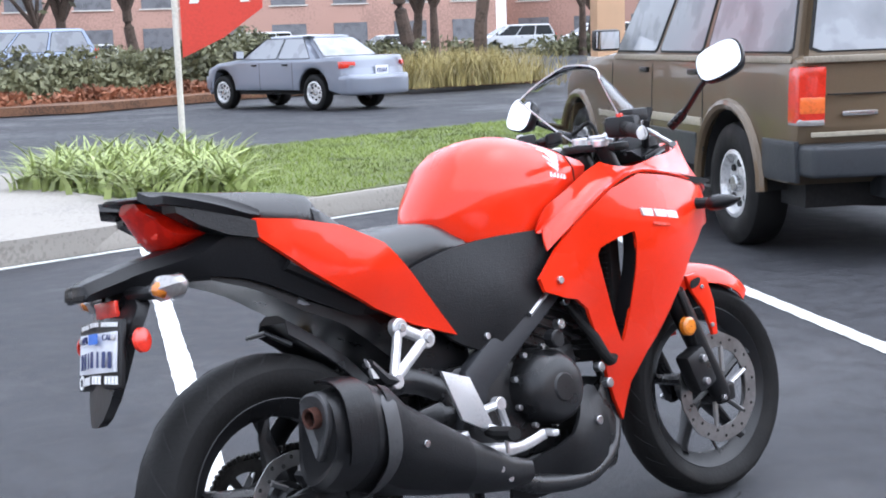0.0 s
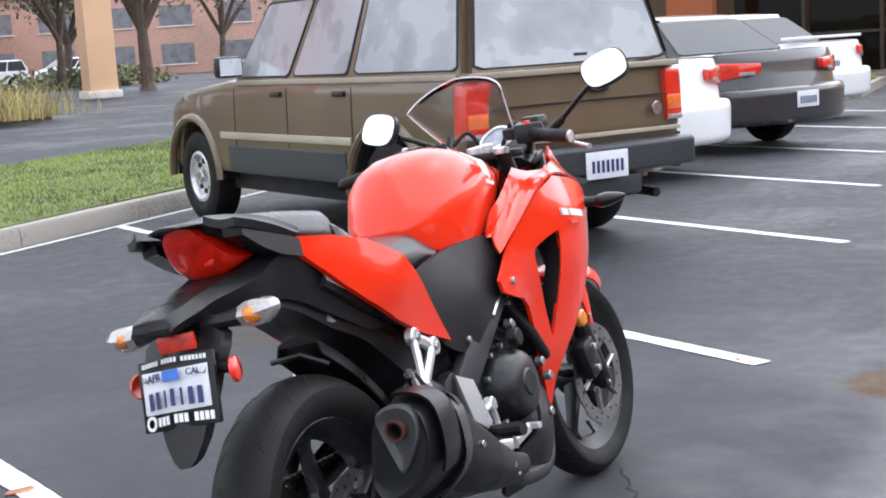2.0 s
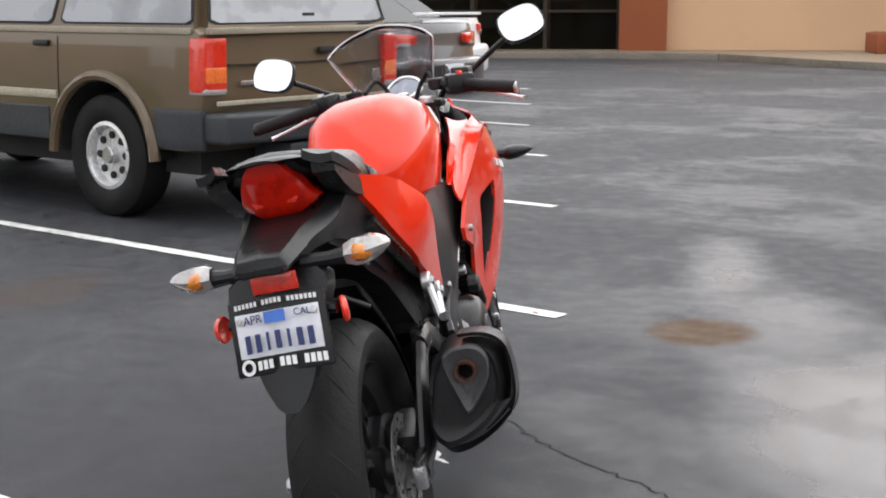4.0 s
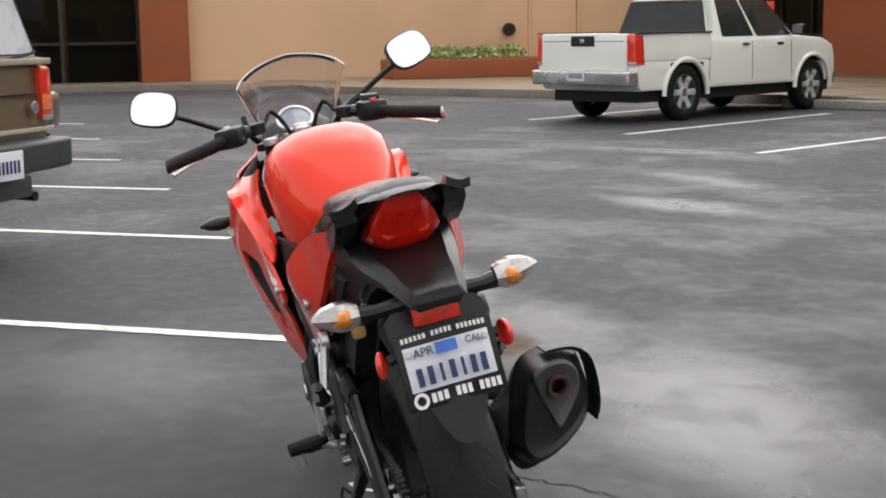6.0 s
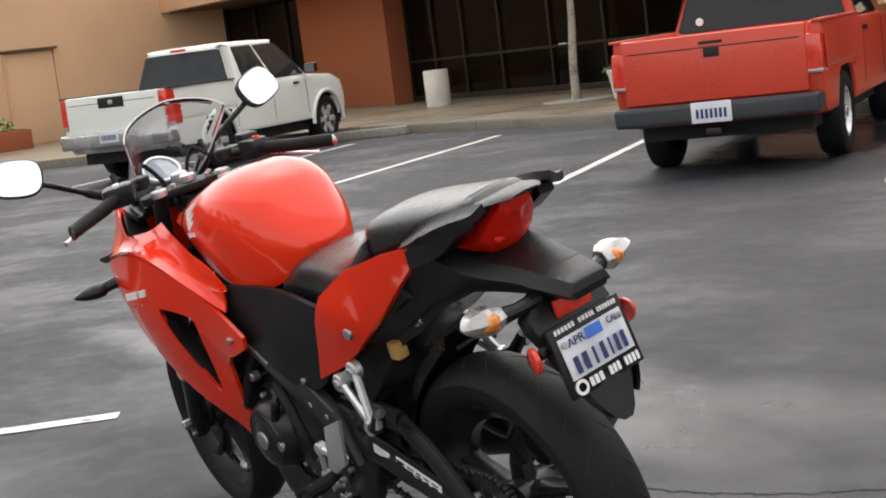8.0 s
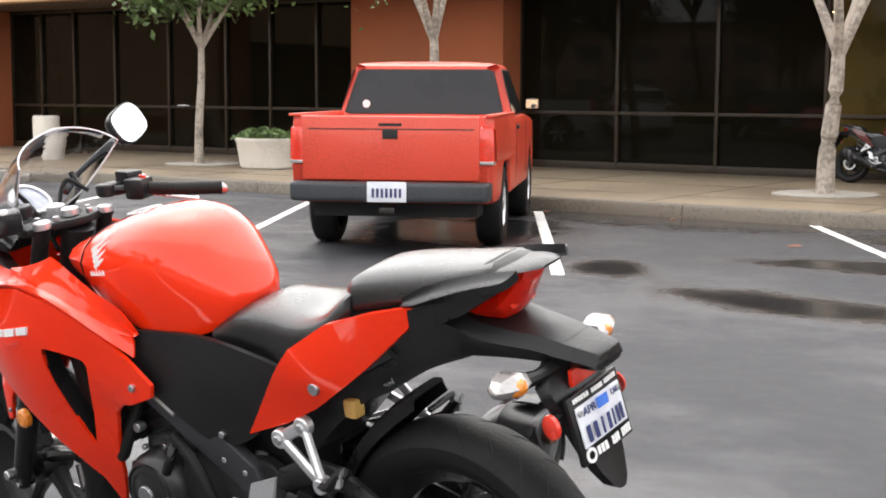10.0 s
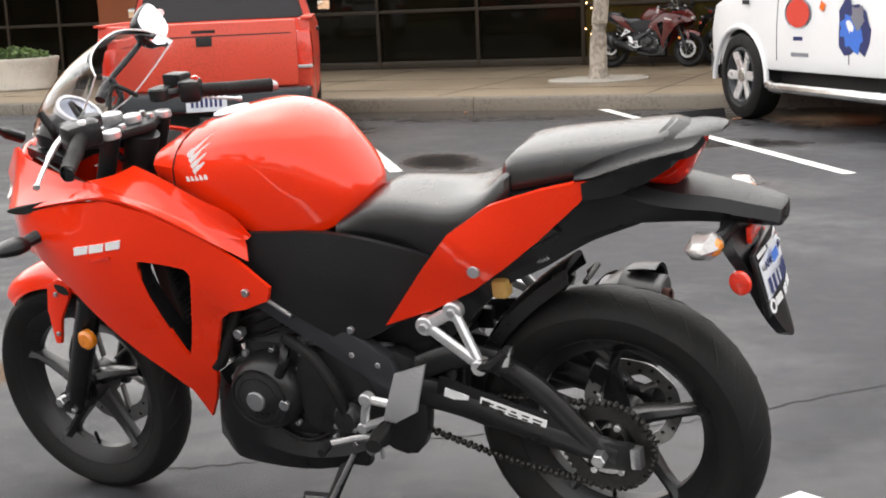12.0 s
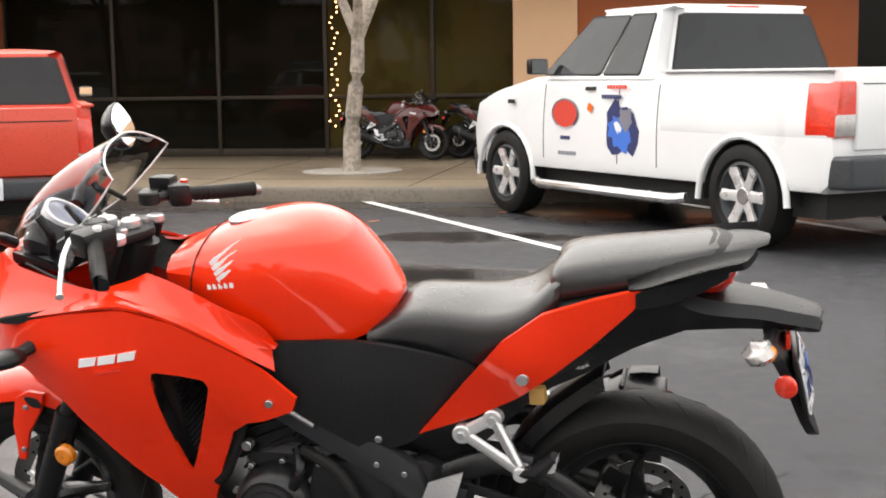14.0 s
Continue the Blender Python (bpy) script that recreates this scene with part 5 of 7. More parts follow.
    soak = n.new("ShaderNodeMix")
    soak.data_type, soak.blend_type = "RGBA", "MULTIPLY"
    soak.inputs[7].default_value = (0.55, 0.52, 0.49, 1)
    l.new(damp, soak.inputs[0])
    l.new(dark.outputs[2], soak.inputs[6])
    stain = n.new("ShaderNodeMix")
    stain.data_type = "RGBA"
    stain.inputs[7].default_value = (0.085, 0.046, 0.020, 1)
    spilt = math_("MAXIMUM", blot(2.65, -0.62, 0.24, 0.22, -15, 0.2), math_("MULTIPLY", blot(2.9, 2.2, 0.5, 0.3, 0, 0.6), 0.3))
    l.new(math_("MULTIPLY", spilt, 0.92), stain.inputs[0])
    wet = math_("MULTIPLY", wet, math_("SUBTRACT", 1.0, math_("MULTIPLY", spilt, 0.9)))
    l.new(soak.outputs[2], stain.inputs[6])
    l.new(stain.outputs[2], b.inputs["Base Color"])
    # still water near the shops mirrors the dark front
    glaze = n.new("ShaderNodeMix")
    l.new(damp, glaze.inputs[0])
    glaze.inputs[3].default_value = 0.06
    dryr = ramp(mid, 0.3, 0.7, 0.50, 0.72)
    l.new(math_("ADD", math_("MULTIPLY", dryr, math_("SUBTRACT", 1.0, wet)), math_("MULTIPLY", wet, math_("SUBTRACT", 0.24, math_("MULTIPLY", pool, 0.14)))), glaze.inputs[2])
    l.new(glaze.outputs[0], b.inputs["Roughness"])
    bp = n.new("ShaderNodeBump")
    bp.inputs["Distance"].default_value = 0.006
    l.new(math_("ADD", math_("MULTIPLY", stone, 0.8), math_("MULTIPLY", mid, 0.25)), bp.inputs["Height"])
    l.new(math_("MULTIPLY", math_("SUBTRACT", 0.85, math_("MULTIPLY", wet, 0.66)), math_("SUBTRACT", 1.0, math_("MULTIPLY", damp, 0.85))), bp.inputs["Strength"])
    l.new(bp.outputs[0], b.inputs["Normal"])
    l.new(math_("ADD", math_("ADD", 0.16, math_("MULTIPLY", wet, 0.74)), math_("MULTIPLY", damp, 0.35)), b.inputs["Specular IOR Level"])
    return m


M_ASPH = asphalt()
M_LINE = mat("worn white road paint", (0.64, 0.64, 0.62), 0.6, 0, 0.10, 24, 0.25, 3, dirt=(0.30, 0.30, 0.29))
M_CONC = mat("weathered concrete", (0.27, 0.25, 0.22), 0.8, 0, 0.16, 35, 0.3, 0.9)
M_WALK = mat("tan pavement concrete", (0.19, 0.15, 0.105), 0.45, 0, 0.15, 25, 0.25, 0.6)
M_KERBW = mat("damp brown kerb concrete", (0.13, 0.11, 0.085), 0.55, 0, 0.2, 30, 0.3, 0.8)
M_SOIL = mat("bark mulch", (0.13, 0.065, 0.035), 0.9, 0, 0.4, 30, 0.8, 1.5)
M_TURF = mat("turf soil", (0.09, 0.11, 0.03), 0.9, 0, 0.35, 30, 0.8, 0.8)
M_GRASS = mat("grass blades", (0.165, 0.21, 0.045), 0.6, 0, 0.35, 3, 0, 0.7)
M_STRAP = mat("strap leaves", (0.29, 0.34, 0.12), 0.45, 0, 0.3, 4, 0, 2)
M_HEDGE = mat("hedge leaves", (0.125, 0.125, 0.065), 0.6, 0, 0.35, 3, 0, 0.5)
M_DRYLEAF = mat("rust-brown ground cover", (0.22, 0.085, 0.04), 0.7, 0, 0.3, 3, 0, 0.5)
M_TREELEAF = mat("tree leaves", (0.075, 0.12, 0.035), 0.55, 0, 0.35, 3, 0, 0.8)
# distance haze is put into this greyed, paled leaf colour
M_HAZY = mat("far leaves greyed by haze", (0.15, 0.14, 0.095), 0.7, 0, 0.3, 3, 0, 0.5)
M_BARK = mat("pale bark", (0.30, 0.26, 0.22), 0.85, 0, 0.25, 18, 0.6, 3)
M_BARKD = mat("dark bark", (0.085, 0.06, 0.045), 0.9, 0, 0.3, 14, 0.8, 2)


def flat(points, z0, z1):
    return prism(points, z0, z1, 0, "Z")


gnd = bmesh.new()
vs = [gnd.verts.new((x, y, 0)) for x, y in ((-2500, -2500), (2500, -2500), (2500, 2500), (-2500, 2500))]
gnd.faces.new(vs)
tagged(part("ground", gnd, M_ASPH), "dark wet asphalt of a parking lot", kind="structure")


def kerb(points, label, h=0.15, w=0.15, stone=M_CONC):
    """A run of concrete kerb stones along a line; the stone lies to the left of the way."""
    p = [Vector((*q, 0)) for q in points]
    root = new("kerb")
    tagged(root, label, kind="structure")
    root.empty_display_size = 0.1
    for a, b in zip(p, p[1:]):
        d = b - a
        n = max(1, round(d.length / 3.0))
        side = Vector((-d.y, d.x, 0)).normalized()
        for k in range(n):
            s0, s1 = a + d * (k / n) + d.normalized() * 0.004, a + d * ((k + 1) / n) - d.normalized() * 0.004
            prof = [(0.0, -0.05), (0.012, h - 0.03), (0.035, h), (w, h + 0.002), (w, -0.05)]
            part("kerb_stone", loft([[q + side * o + Vector((0, 0, z)) for o, z in prof] for q in (s0, s1)]), stone, root)
    return root


def slope(x):
    return 5.45 + 0.105 * x


kerb([(-40, slope(-40)), (26, slope(26))], "weathered concrete kerb along the grass strip")
made = set(scene.objects)
kerb([(30.2, 12), (30.0, 0), (29, -2.4), (25.5, -4.4), (23, -6.4), (19.6, -9.0), (17.6, -10.3), (-40, -10.45)], "damp brown concrete kerb along the shop pavement", stone=M_KERBW)
settle(made, SHOPS)


def line(a, b, w=0.10):
    """A painted stall line with frayed edges."""
    a, b = Vector((*a, 0)), Vector((*b, 0))
    d = (b - a).normalized()
    s = Vector((-d.y, d.x, 0)) * w / 2
    n = max(8, int((b - a).length / 0.06))
    rnd = random.Random(int(a.x * 100))
    bm = bmesh.new()
    row = []
    for k in range(n + 1):
        p = a.lerp(b, k / n) + Vector((0, 0, 0.004))
        row.append((bm.verts.new(p + s * (1 + rnd.uniform(-0.10, 0.06))), bm.verts.new(p - s * (1 + rnd.uniform(-0.10, 0.06)))))
    for (p, q), (r, t) in zip(row, row[1:]):
        bm.faces.new((p, q, t, r))
    return tagged(part("stall_line", bm, M_LINE), "worn white painted stall line", kind="structure")


for x, y, lean in ((-0.30, -0.48, 0.478), (2.81, -0.07, 0.535), (5.79, 0.28, 0.54), (8.58, 0.66, 0.54), (11.34, 1.15, 0.54), (14.2, 1.5, 0.54), (17.1, 1.85, 0.54)):
    run = (slope(x) - y - 0.1) / (1 - 0.105 * lean)
    line((x, y), (x + lean * run, y + run), 0.092)
for x, y, lean, run in ((-5.2, -6.95, 0.76, 4.2), (-2.2, -6.5, 0.76, 4.2), (0.73, -6.07, 0.76, 4.35), (3.77, -5.72, 0.755, 4.17), (6.84, -5.29, 0.72, 3.9), (10.0, -4.90, 0.64, 3.9), (12.72, -4.45, 0.68, 3.75), (15.6, -4.05, 0.68, 3.2)):
    line((x, y), (x + lean * run, y - run), 0.10)
# pale edge line in the gutter
bm = bmesh.new()
box((0, 0, 0.002), (60, 0.05, 0.004), bm=bm)
ob = tagged(part("gutter_line", bm, M_LINE), "thin pale line along the gutter", kind="structure")
ob.matrix_world = pose(0, slope(0) - 0.07, 0, 0, 0, math.degrees(math.atan(0.105)))

# crack that runs across the tarmac
rnd = random.Random(4)
bm = bmesh.new()
pts = [(1.45, -0.02), (1.13, -0.23), (0.89, -0.48), (0.70, -0.62), (0.47, -0.74), (0.32, -0.82), (0.05, -1.05), (-0.3, -1.5)]
cr = [p + Vector((rnd.uniform(-0.012, 0.012), rnd.uniform(-0.012, 0.012), 0.0015)) for p in curve([(x, y, 0) for x, y in pts], 14)]
tube(cr, [0.0035 * (0.5 + rnd.random()) for _ in cr], 4, bm)
for v in bm.verts:
    v.co.z = 0.0012 + 0.12 * v.co.z
tagged(part("tarmac_crack", bm, M_GROOVE), "thin dark crack in the tarmac", kind="structure")

# grass strip, slab, planting bed beyond, far lot
made = set(scene.objects)
edge = lambda x: 5.00 + 0.083 * x
strip = [(4.4, edge(4.4) + 0.15), (24, edge(24) + 0.15), (24, 10.4), (14, 10.2), (6.4, 9.75), (4.6, 9.6), (3.6, 8.2), (3.5, 6.2)]
tagged(part("grass_bed", flat(strip, -0.02, 0.155), M_TURF), "soil under the grass strip", kind="structure")
tagged(part("slab", flat([(-40, edge(-40) + 0.15), (4.4, edge(4.4) + 0.15), (3.5, 6.2), (3.6, 8.2), (4.6, 9.6), (-40, 9.2)], -0.02, 0.150), M_CONC), "pale concrete slab beside the bed", kind="structure")
settle(made, STRIP)
made = set(scene.objects)
tagged(part("far_lot", flat([(-60, 9.9), (6.4, 10.0), (24.5, 10.8), (60, 12), (140, 60), (140, 160), (-60, 160)], -0.05, 0.03), M_ASPH), "dark wet asphalt beyond the grass strip", kind="structure")
far_bed = [(7.2, 22.0), (11.0, 20.4), (15.4, 21.6), (20.0, 20.8), (22.6, 19.8), (23.4, 20.5), (22.0, 24), (9.5, 34)]
tagged(part("planting_bed", flat(far_bed, 0.05, 0.20), M_SOIL), "bark-mulched planting bed", kind="structure")
settle(made, BEYOND)


def blades(name, spots, size, material, label, lean=0.5, seg=3, width=0.012, seed=1, kind="stuff"):
    """Many bent blades, one mesh."""
    rnd = random.Random(seed)
    verts, faces = [], []
    for x, y, z in spots:
        h = size * rnd.uniform(0.6, 1.25)
        a, b = rnd.uniform(0, 6.283), rnd.uniform(0, 6.283)
        le = lean * rnd.uniform(0.3, 1.3)
        w = width * rnd.uniform(0.7, 1.3)
        i0 = len(verts)
        for k in range(seg + 1):
            t = k / seg
            r, zz = le * h * t * t, h * (t - 0.35 * le * t * t)
            wk = w * (1 - t * 0.9)
            cx, cy = x + r * math.cos(a), y + r * math.sin(a)
            verts += [(cx - wk * math.sin(b), cy + wk * math.cos(b), z + zz), (cx + wk * math.sin(b), cy - wk * math.cos(b), z + zz)]
        for k in range(seg):
            j = i0 + 2 * k
            faces.append((j, j + 1, j + 3, j + 2))
    me = bpy.data.meshes.new(name)
    me.from_pydata(verts, [], faces)
    me.materials.append(material)
    return tagged(new(name, me), label, kind=kind)


def inside(poly, x, y):
    c = False
    for (x0, y0), (x1, y1) in zip(poly, poly[1:] + poly[:1]):
        if (y0 > y) != (y1 > y) and x < (x1 - x0) * (y - y0) / (y1 - y0) + x0:
            c = not c
    return c


made = set(scene.objects)
rnd = random.Random(7)
spots = []
while len(spots) < 52000:
    x, y = rnd.uniform(3.4, 20), rnd.uniform(5.3, 10.4)
    if inside(strip, x, y):
        spots.append((x, y, 0.15))
blades("grass", spots, 0.045, M_GRASS, "green mown grass on the strip", 0.7, 2, 0.006)


def clump(x, y, z, h, n, seed, material, label, name, category, group):
    r = random.Random(seed)
    sp = [(x + r.gauss(0, 0.10), y + r.gauss(0, 0.10), z) for _ in range(n)]
    ob = blades(name, [(a - x, b - y, 0) for a, b, _ in sp], h, material, label, 1.35, 5, 0.024, seed, "")
    ob.matrix_world = pose(x, y, z)
    return tagged(ob, label, category, group)


r2 = random.Random(12)
bed = [(4.55, 6.35), (4.15, 5.75), (3.65, 6.0), (3.55, 8.0), (4.6, 9.4), (5.6, 9.3), (5.2, 7.6)]
placed = []
while len(placed) < 22:
    x, y = r2.uniform(3.5, 5.6), r2.uniform(5.7, 9.4)
    if inside(bed, x, y) and all(math.hypot(x - a, y - b) > 0.26 for a, b in placed):
        placed.append((x, y))
        clump(x, y, 0.15, 0.34, 75, len(placed) + 20, M_STRAP, "bright green strap-leaved clump in the bed", "strap_leaf_clump", "plant", "strap-leaved plants in the bed")
settle(made, STRIP)


def leafy(name, spots, size, material, label, seed=3, category="", kind="", group=""):
    """A mass of small turned leaves, one mesh."""
    rnd = random.Random(seed)
    verts, faces = [], []
    for x, y, z in spots:
        s = size * rnd.uniform(0.6, 1.3)
        u = Vector((rnd.gauss(0, 1), rnd.gauss(0, 1), rnd.gauss(0, 1))).normalized()
        v = u.cross(Vector((rnd.gauss(0, 1), rnd.gauss(0, 1), rnd.gauss(0, 1)))).normalized()
        p = Vector((x, y, z))
        i = len(verts)
        verts += [p - u * s, p + v * s * 0.45, p + u * s, p - v * s * 0.45]
        faces.append((i, i + 1, i + 2, i + 3))
    me = bpy.data.meshes.new(name)
    me.from_pydata(verts, [], faces)
    me.materials.append(material)
    return tagged(new(name, me), label, category, group, kind)


def mound(cx, cy, z, rx, ry, h, n, seed, lumps=6):
    """Points near the skin of a lumpy mound."""
    r = random.Random(seed)
    ls = [(r.uniform(-0.55, 0.55), r.uniform(-0.55, 0.55), r.uniform(0.55, 0.8), r.uniform(0.75, 1.1)) for _ in range(lumps)] + [(0, 0, 0.9, 0.85)]
    out = []
    while len(out) < n:
        a, b, q, hh = r.choice(ls)
        th, ph = r.uniform(0, 6.283), math.acos(r.uniform(0, 1))
        d = r.uniform(0.8, 1.05)
        out.append((cx + rx * (a + q * d * math.sin(ph) * math.cos(th)) * 0.75, cy + ry * (b + q * d * math.sin(ph) * math.sin(th)) * 0.75, z + h * hh * d * math.cos(ph)))
    return out


def shrub(cx, cy, z, rx, ry, h, n, seed, material, label, leaf=0.06):
    pts = [(x - cx, y - cy, zz - z) for x, y, zz in mound(cx, cy, z, rx, ry, h, n, seed)]
    ob = leafy("shrub", pts, leaf, material, label, seed, "shrub", group="shrubs round the lot")
    ob.matrix_world = pose(cx, cy, z)
    return ob


made = set(scene.objects)
for i, (x, y, rx, ry, h) in enumerate(((8.6, 19.6, 1.8, 1.2, 0.6), (10.4, 19.8, 1.9, 1.2, 0.75), (12.3, 20.6, 1.9, 1.3, 0.9), (13.9, 20.2, 1.8, 1.4, 1.0), (15.6, 21.6, 2.4, 1.8, 1.5), (17.6, 19.6, 1.6, 1.0, 0.85), (12.5, 24.5, 4.0, 2.0, 1.0), (18.8, 18.6, 1.0, 0.8, 0.75))):
    x, y = -1.6 + (x + 1.6) * 1.16, -2.1 + (y + 2.1) * 1.16
    shrub(x, y, 0.18, rx * 1.1, ry, h, 5200, i + 40, M_HEDGE, "clipped dull green shrub in the bed", 0.085)
for i, (x, y, rx, ry) in enumerate(((8.3, 18.5, 1.5, 0.6), (10.4, 18.6, 1.8, 0.5), (12.6, 19.1, 1.5, 0.5), (16.2, 18.6, 1.6, 0.5), (17.8, 18.1, 1.2, 0.5))):
    x, y = -1.6 + (x + 1.6) * 1.16, -2.1 + (y + 2.1) * 1.16
    shrub(x, y, 0.18, rx * 1.1, ry, 0.28, 900, i + 60, M_DRYLEAF, "low rust-brown ground cover on mulch", 0.07)
for i, (x, y, rx, ry, h) in enumerate(((40, 46, 12, 2, 1.0), (55, 45, 9, 2, 1.0), (60, 33, 8, 2, 1.1), (30, 44, 7, 2, 1.0))):
    shrub(x, y, 0.1, rx, ry, h, 3000, i + 80, M_HEDGE, "long low hedge across the far lot", 0.16)
settle(made, BEYOND)
made = set(scene.objects)
island = [(20.2, 2.2), (24.5, 2.4), (24.5, 6.8), (22.6, 6.8), (21.0, 4.6)]
tagged(part("island", flat(island, -0.02, 0.15), M_TURF), "grassy island at the end of the row", kind="structure")
kerb(island[::-1] + [island[-1]], "concrete kerb round the grassy island")
spots = []
while len(spots) < 5000:
    x, y = rnd.uniform(20, 24.5), rnd.uniform(2, 7)
    if inside(island, x, y):
        spots.append((x, y, 0.15))
blades("grass", spots, 0.10, M_GRASS, "green grass on the island", 0.7, 2, 0.012, 5)
settle(made, STRIP)


def tree(x, y, z, trunk, r, forks, crown, n, seed, material, bark, label, leaf=0.07, bare=False):
    """A tapered trunk with limbs and a ragged crown of small leaves."""
    rnd = random.Random(seed)
    root = thing("tree", pose(x, y, z), label, "tree", "trees round the lot")
    bm = bmesh.new()
    lean = Vector((rnd.uniform(-0.10, 0.10), rnd.uniform(-0.10, 0.10), 0))
    top = Vector((0, 0, trunk)) + lean * trunk
    tube(curve([(0, 0, -0.05), (lean.x * 0.2, lean.y * 0.2, trunk * 0.3), (top.x * 0.8, top.y * 0.9, trunk * 0.7), top], 4), [r * 1.35] + [r * (1 - 0.03 * k) for k in range(12)], 10, bm)
    tips = []
    for k in range(forks):
        a = 6.283 * k / forks + rnd.uniform(-0.4, 0.4)
        out, up = rnd.uniform(0.35, 0.75) * crown, rnd.uniform(0.6, 1.1) * crown
        e = top + Vector((out * math.cos(a), out * math.sin(a), up))
        mid = top.lerp(e, 0.5) + Vector((rnd.uniform(-0.1, 0.1), rnd.uniform(-0.1, 0.1), 0.08)) * crown
        tube(curve([top - Vector((0, 0, r)), mid, e], 4), [r * 0.62 * (1 - 0.085 * q) for q in range(9)], 7, bm)
        tips.append(e)
        for q in range(4):
            s = mid.lerp(e, rnd.uniform(0, 0.9))
            d = Vector((rnd.gauss(0, 1), rnd.gauss(0, 1), rnd.uniform(0.0, 1.0))).normalized() * crown * rnd.uniform(0.3, 0.6)
            tube(curve([s, s + d * 0.5 + Vector((0, 0, 0.05)), s + d], 3), [r * 0.24 * (1 - 0.13 * w) for w in range(7)], 5, bm)
            tips.append(s + d)
    part("trunk", bm, bark, root, "bark-covered trunk with forked limbs")
    pts = []
    for _ in range(n):
        c = rnd.choice(tips)
        g = Vector((rnd.gauss(0, 1), rnd.gauss(0, 1), rnd.gauss(0, 0.7))) * crown * 0.20
        pts.append(tuple(c + g))
    if n:
        lf = leafy("crown", pts, leaf, material, "", seed)
        lf.parent = root
    return root


made = set(scene.objects)
tree(15.3, -13.1, 0.15, 1.95, 0.075, 5, 1.15, 3600, 101, M_TREELEAF, M_BARK, "slim young street tree with a green crown", 0.075)
tree(4.75, -12.75, 0.15, 1.75, 0.115, 4, 1.7, 250, 102, M_TREELEAF, M_BARK, "pale leafless street tree in the pavement", 0.05)
tree(10.4, -13.0, 0.15, 2.0, 0.09, 4, 1.4, 500, 103, M_TREELEAF, M_BARK, "pale thin street tree with few leaves", 0.05)
tree(-8, -13.0, 0.15, 2.1, 0.10, 4, 1.5, 2500, 104, M_TREELEAF, M_BARK, "slim young street tree with a green crown", 0.07)
settle(made, SHOPS)
made = set(scene.objects)
tree(21.6, 20.9, 0.18, 4.2, 0.17, 6, 2.6, 9000, 105, M_TREELEAF, M_BARKD, "tall tree with a straight dark trunk in the bed", 0.11)
tree(20.2, 29.5, 0.18, 4.6, 0.20, 6, 3.0, 9000, 106, M_TREELEAF, M_BARKD, "tall tree with a straight dark trunk in the bed", 0.12)
tree(9.0, 29.0, 0.05, 3.2, 0.20, 6, 3.0, 9000, 107, M_HEDGE, M_BARKD, "broad dark tree behind the planting bed", 0.12)
tree(33, 36, 0.1, 3.0, 0.30, 6, 3.2, 3500, 108, M_HEDGE, M_BARKD, "thin-leaved tree in the far lot", 0.14)
tree(44, 33, 0.1, 2.6, 0.30, 6, 3.0, 1800, 109, M_HEDGE, M_BARKD, "thin-leaved tree in the far lot", 0.14)
tree(48, 52, 0.1, 2.6, 0.30, 6, 4.0, 5000, 110, M_HEDGE, M_BARKD, "thin-leaved tree in the far lot", 0.2)
tree(62, 52, 0.1, 2.6, 0.30, 6, 4.0, 4000, 111, M_HEDGE, M_BARKD, "thin-leaved tree in the far lot", 0.2)
tree(30, 56, 0.1, 2.6, 0.30, 6, 4.5, 7000, 112, M_HEDGE, M_BARKD, "thin-leaved tree in the far lot", 0.22)
tree(25.5, 12.6, 0.1, 3.0, 0.24, 6, 2.5, 5000, 113, M_HEDGE, M_BARKD, "dark-trunked tree past the grass strip", 0.12)
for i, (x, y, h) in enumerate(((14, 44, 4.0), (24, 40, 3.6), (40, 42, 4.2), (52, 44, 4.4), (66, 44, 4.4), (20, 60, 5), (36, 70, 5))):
    tree(x, y, 0.05, 2.6, 0.22, 6, h, 4200, 120 + i, M_HAZY, M_BARKD, "thin-leaved tree across the lot, hazed grey-green", 0.16)
rnd = random.Random(77)
spots = [(rnd.gauss(19.5, 1.3), rnd.gauss(19.6, 0.5), 0.15) for _ in range(2600)]
blades("tall_grass", spots, 0.75, mat("straw grass", (0.34, 0.28, 0.11), 0.6, 0, 0.3, 3, 0, 0.7), "tall straw-yellow grass beside the bed", 0.55, 3, 0.016, 9)
settle(made, BEYOND)


# ---- the shop building: stucco overhang over recessed dark glazing ----
M_STUCCO = mat("peach stucco", (0.66, 0.42, 0.255), 0.85, 0, 0.06, 90, 0.35, 0.4)
M_RUSTW = mat("rust-red stucco", (0.30, 0.085, 0.032), 0.85, 0, 0.10, 80, 0.3, 0.5)
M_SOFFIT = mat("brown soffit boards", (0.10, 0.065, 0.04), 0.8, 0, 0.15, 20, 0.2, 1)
M_BRONZE = mat("bronze mullion", (0.035, 0.026, 0.018), 0.45, 0.5, 0.1, 40, 0.05, 3)
M_TINT = mat("dark tinted shop glass", (0.006, 0.005, 0.003), 0.02, 0, 0.1, 2, 0, 0.5)
# olive base colour paints in the lit room behind these opaque panes
M_OLIVELIT = mat("olive-lit shop glass", (0.045, 0.034, 0.010), 0.03, 0, 0.25, 1.5, 0, 0.5)
M_STONEW = mat("pale cast stone", (0.62, 0.58, 0.52), 0.75, 0, 0.10, 60, 0.3, 2)
M_SIGNRED = mat("red sign", (0.62, 0.05, 0.03), 0.5, 0, 0.05)
# far brick and its windows: base colours lightened to hold the haze
M_BRICKF = mat("far red brick paled by haze", (0.46, 0.28, 0.22), 0.85, 0, 0.12, 6, 0.1, 0.2)
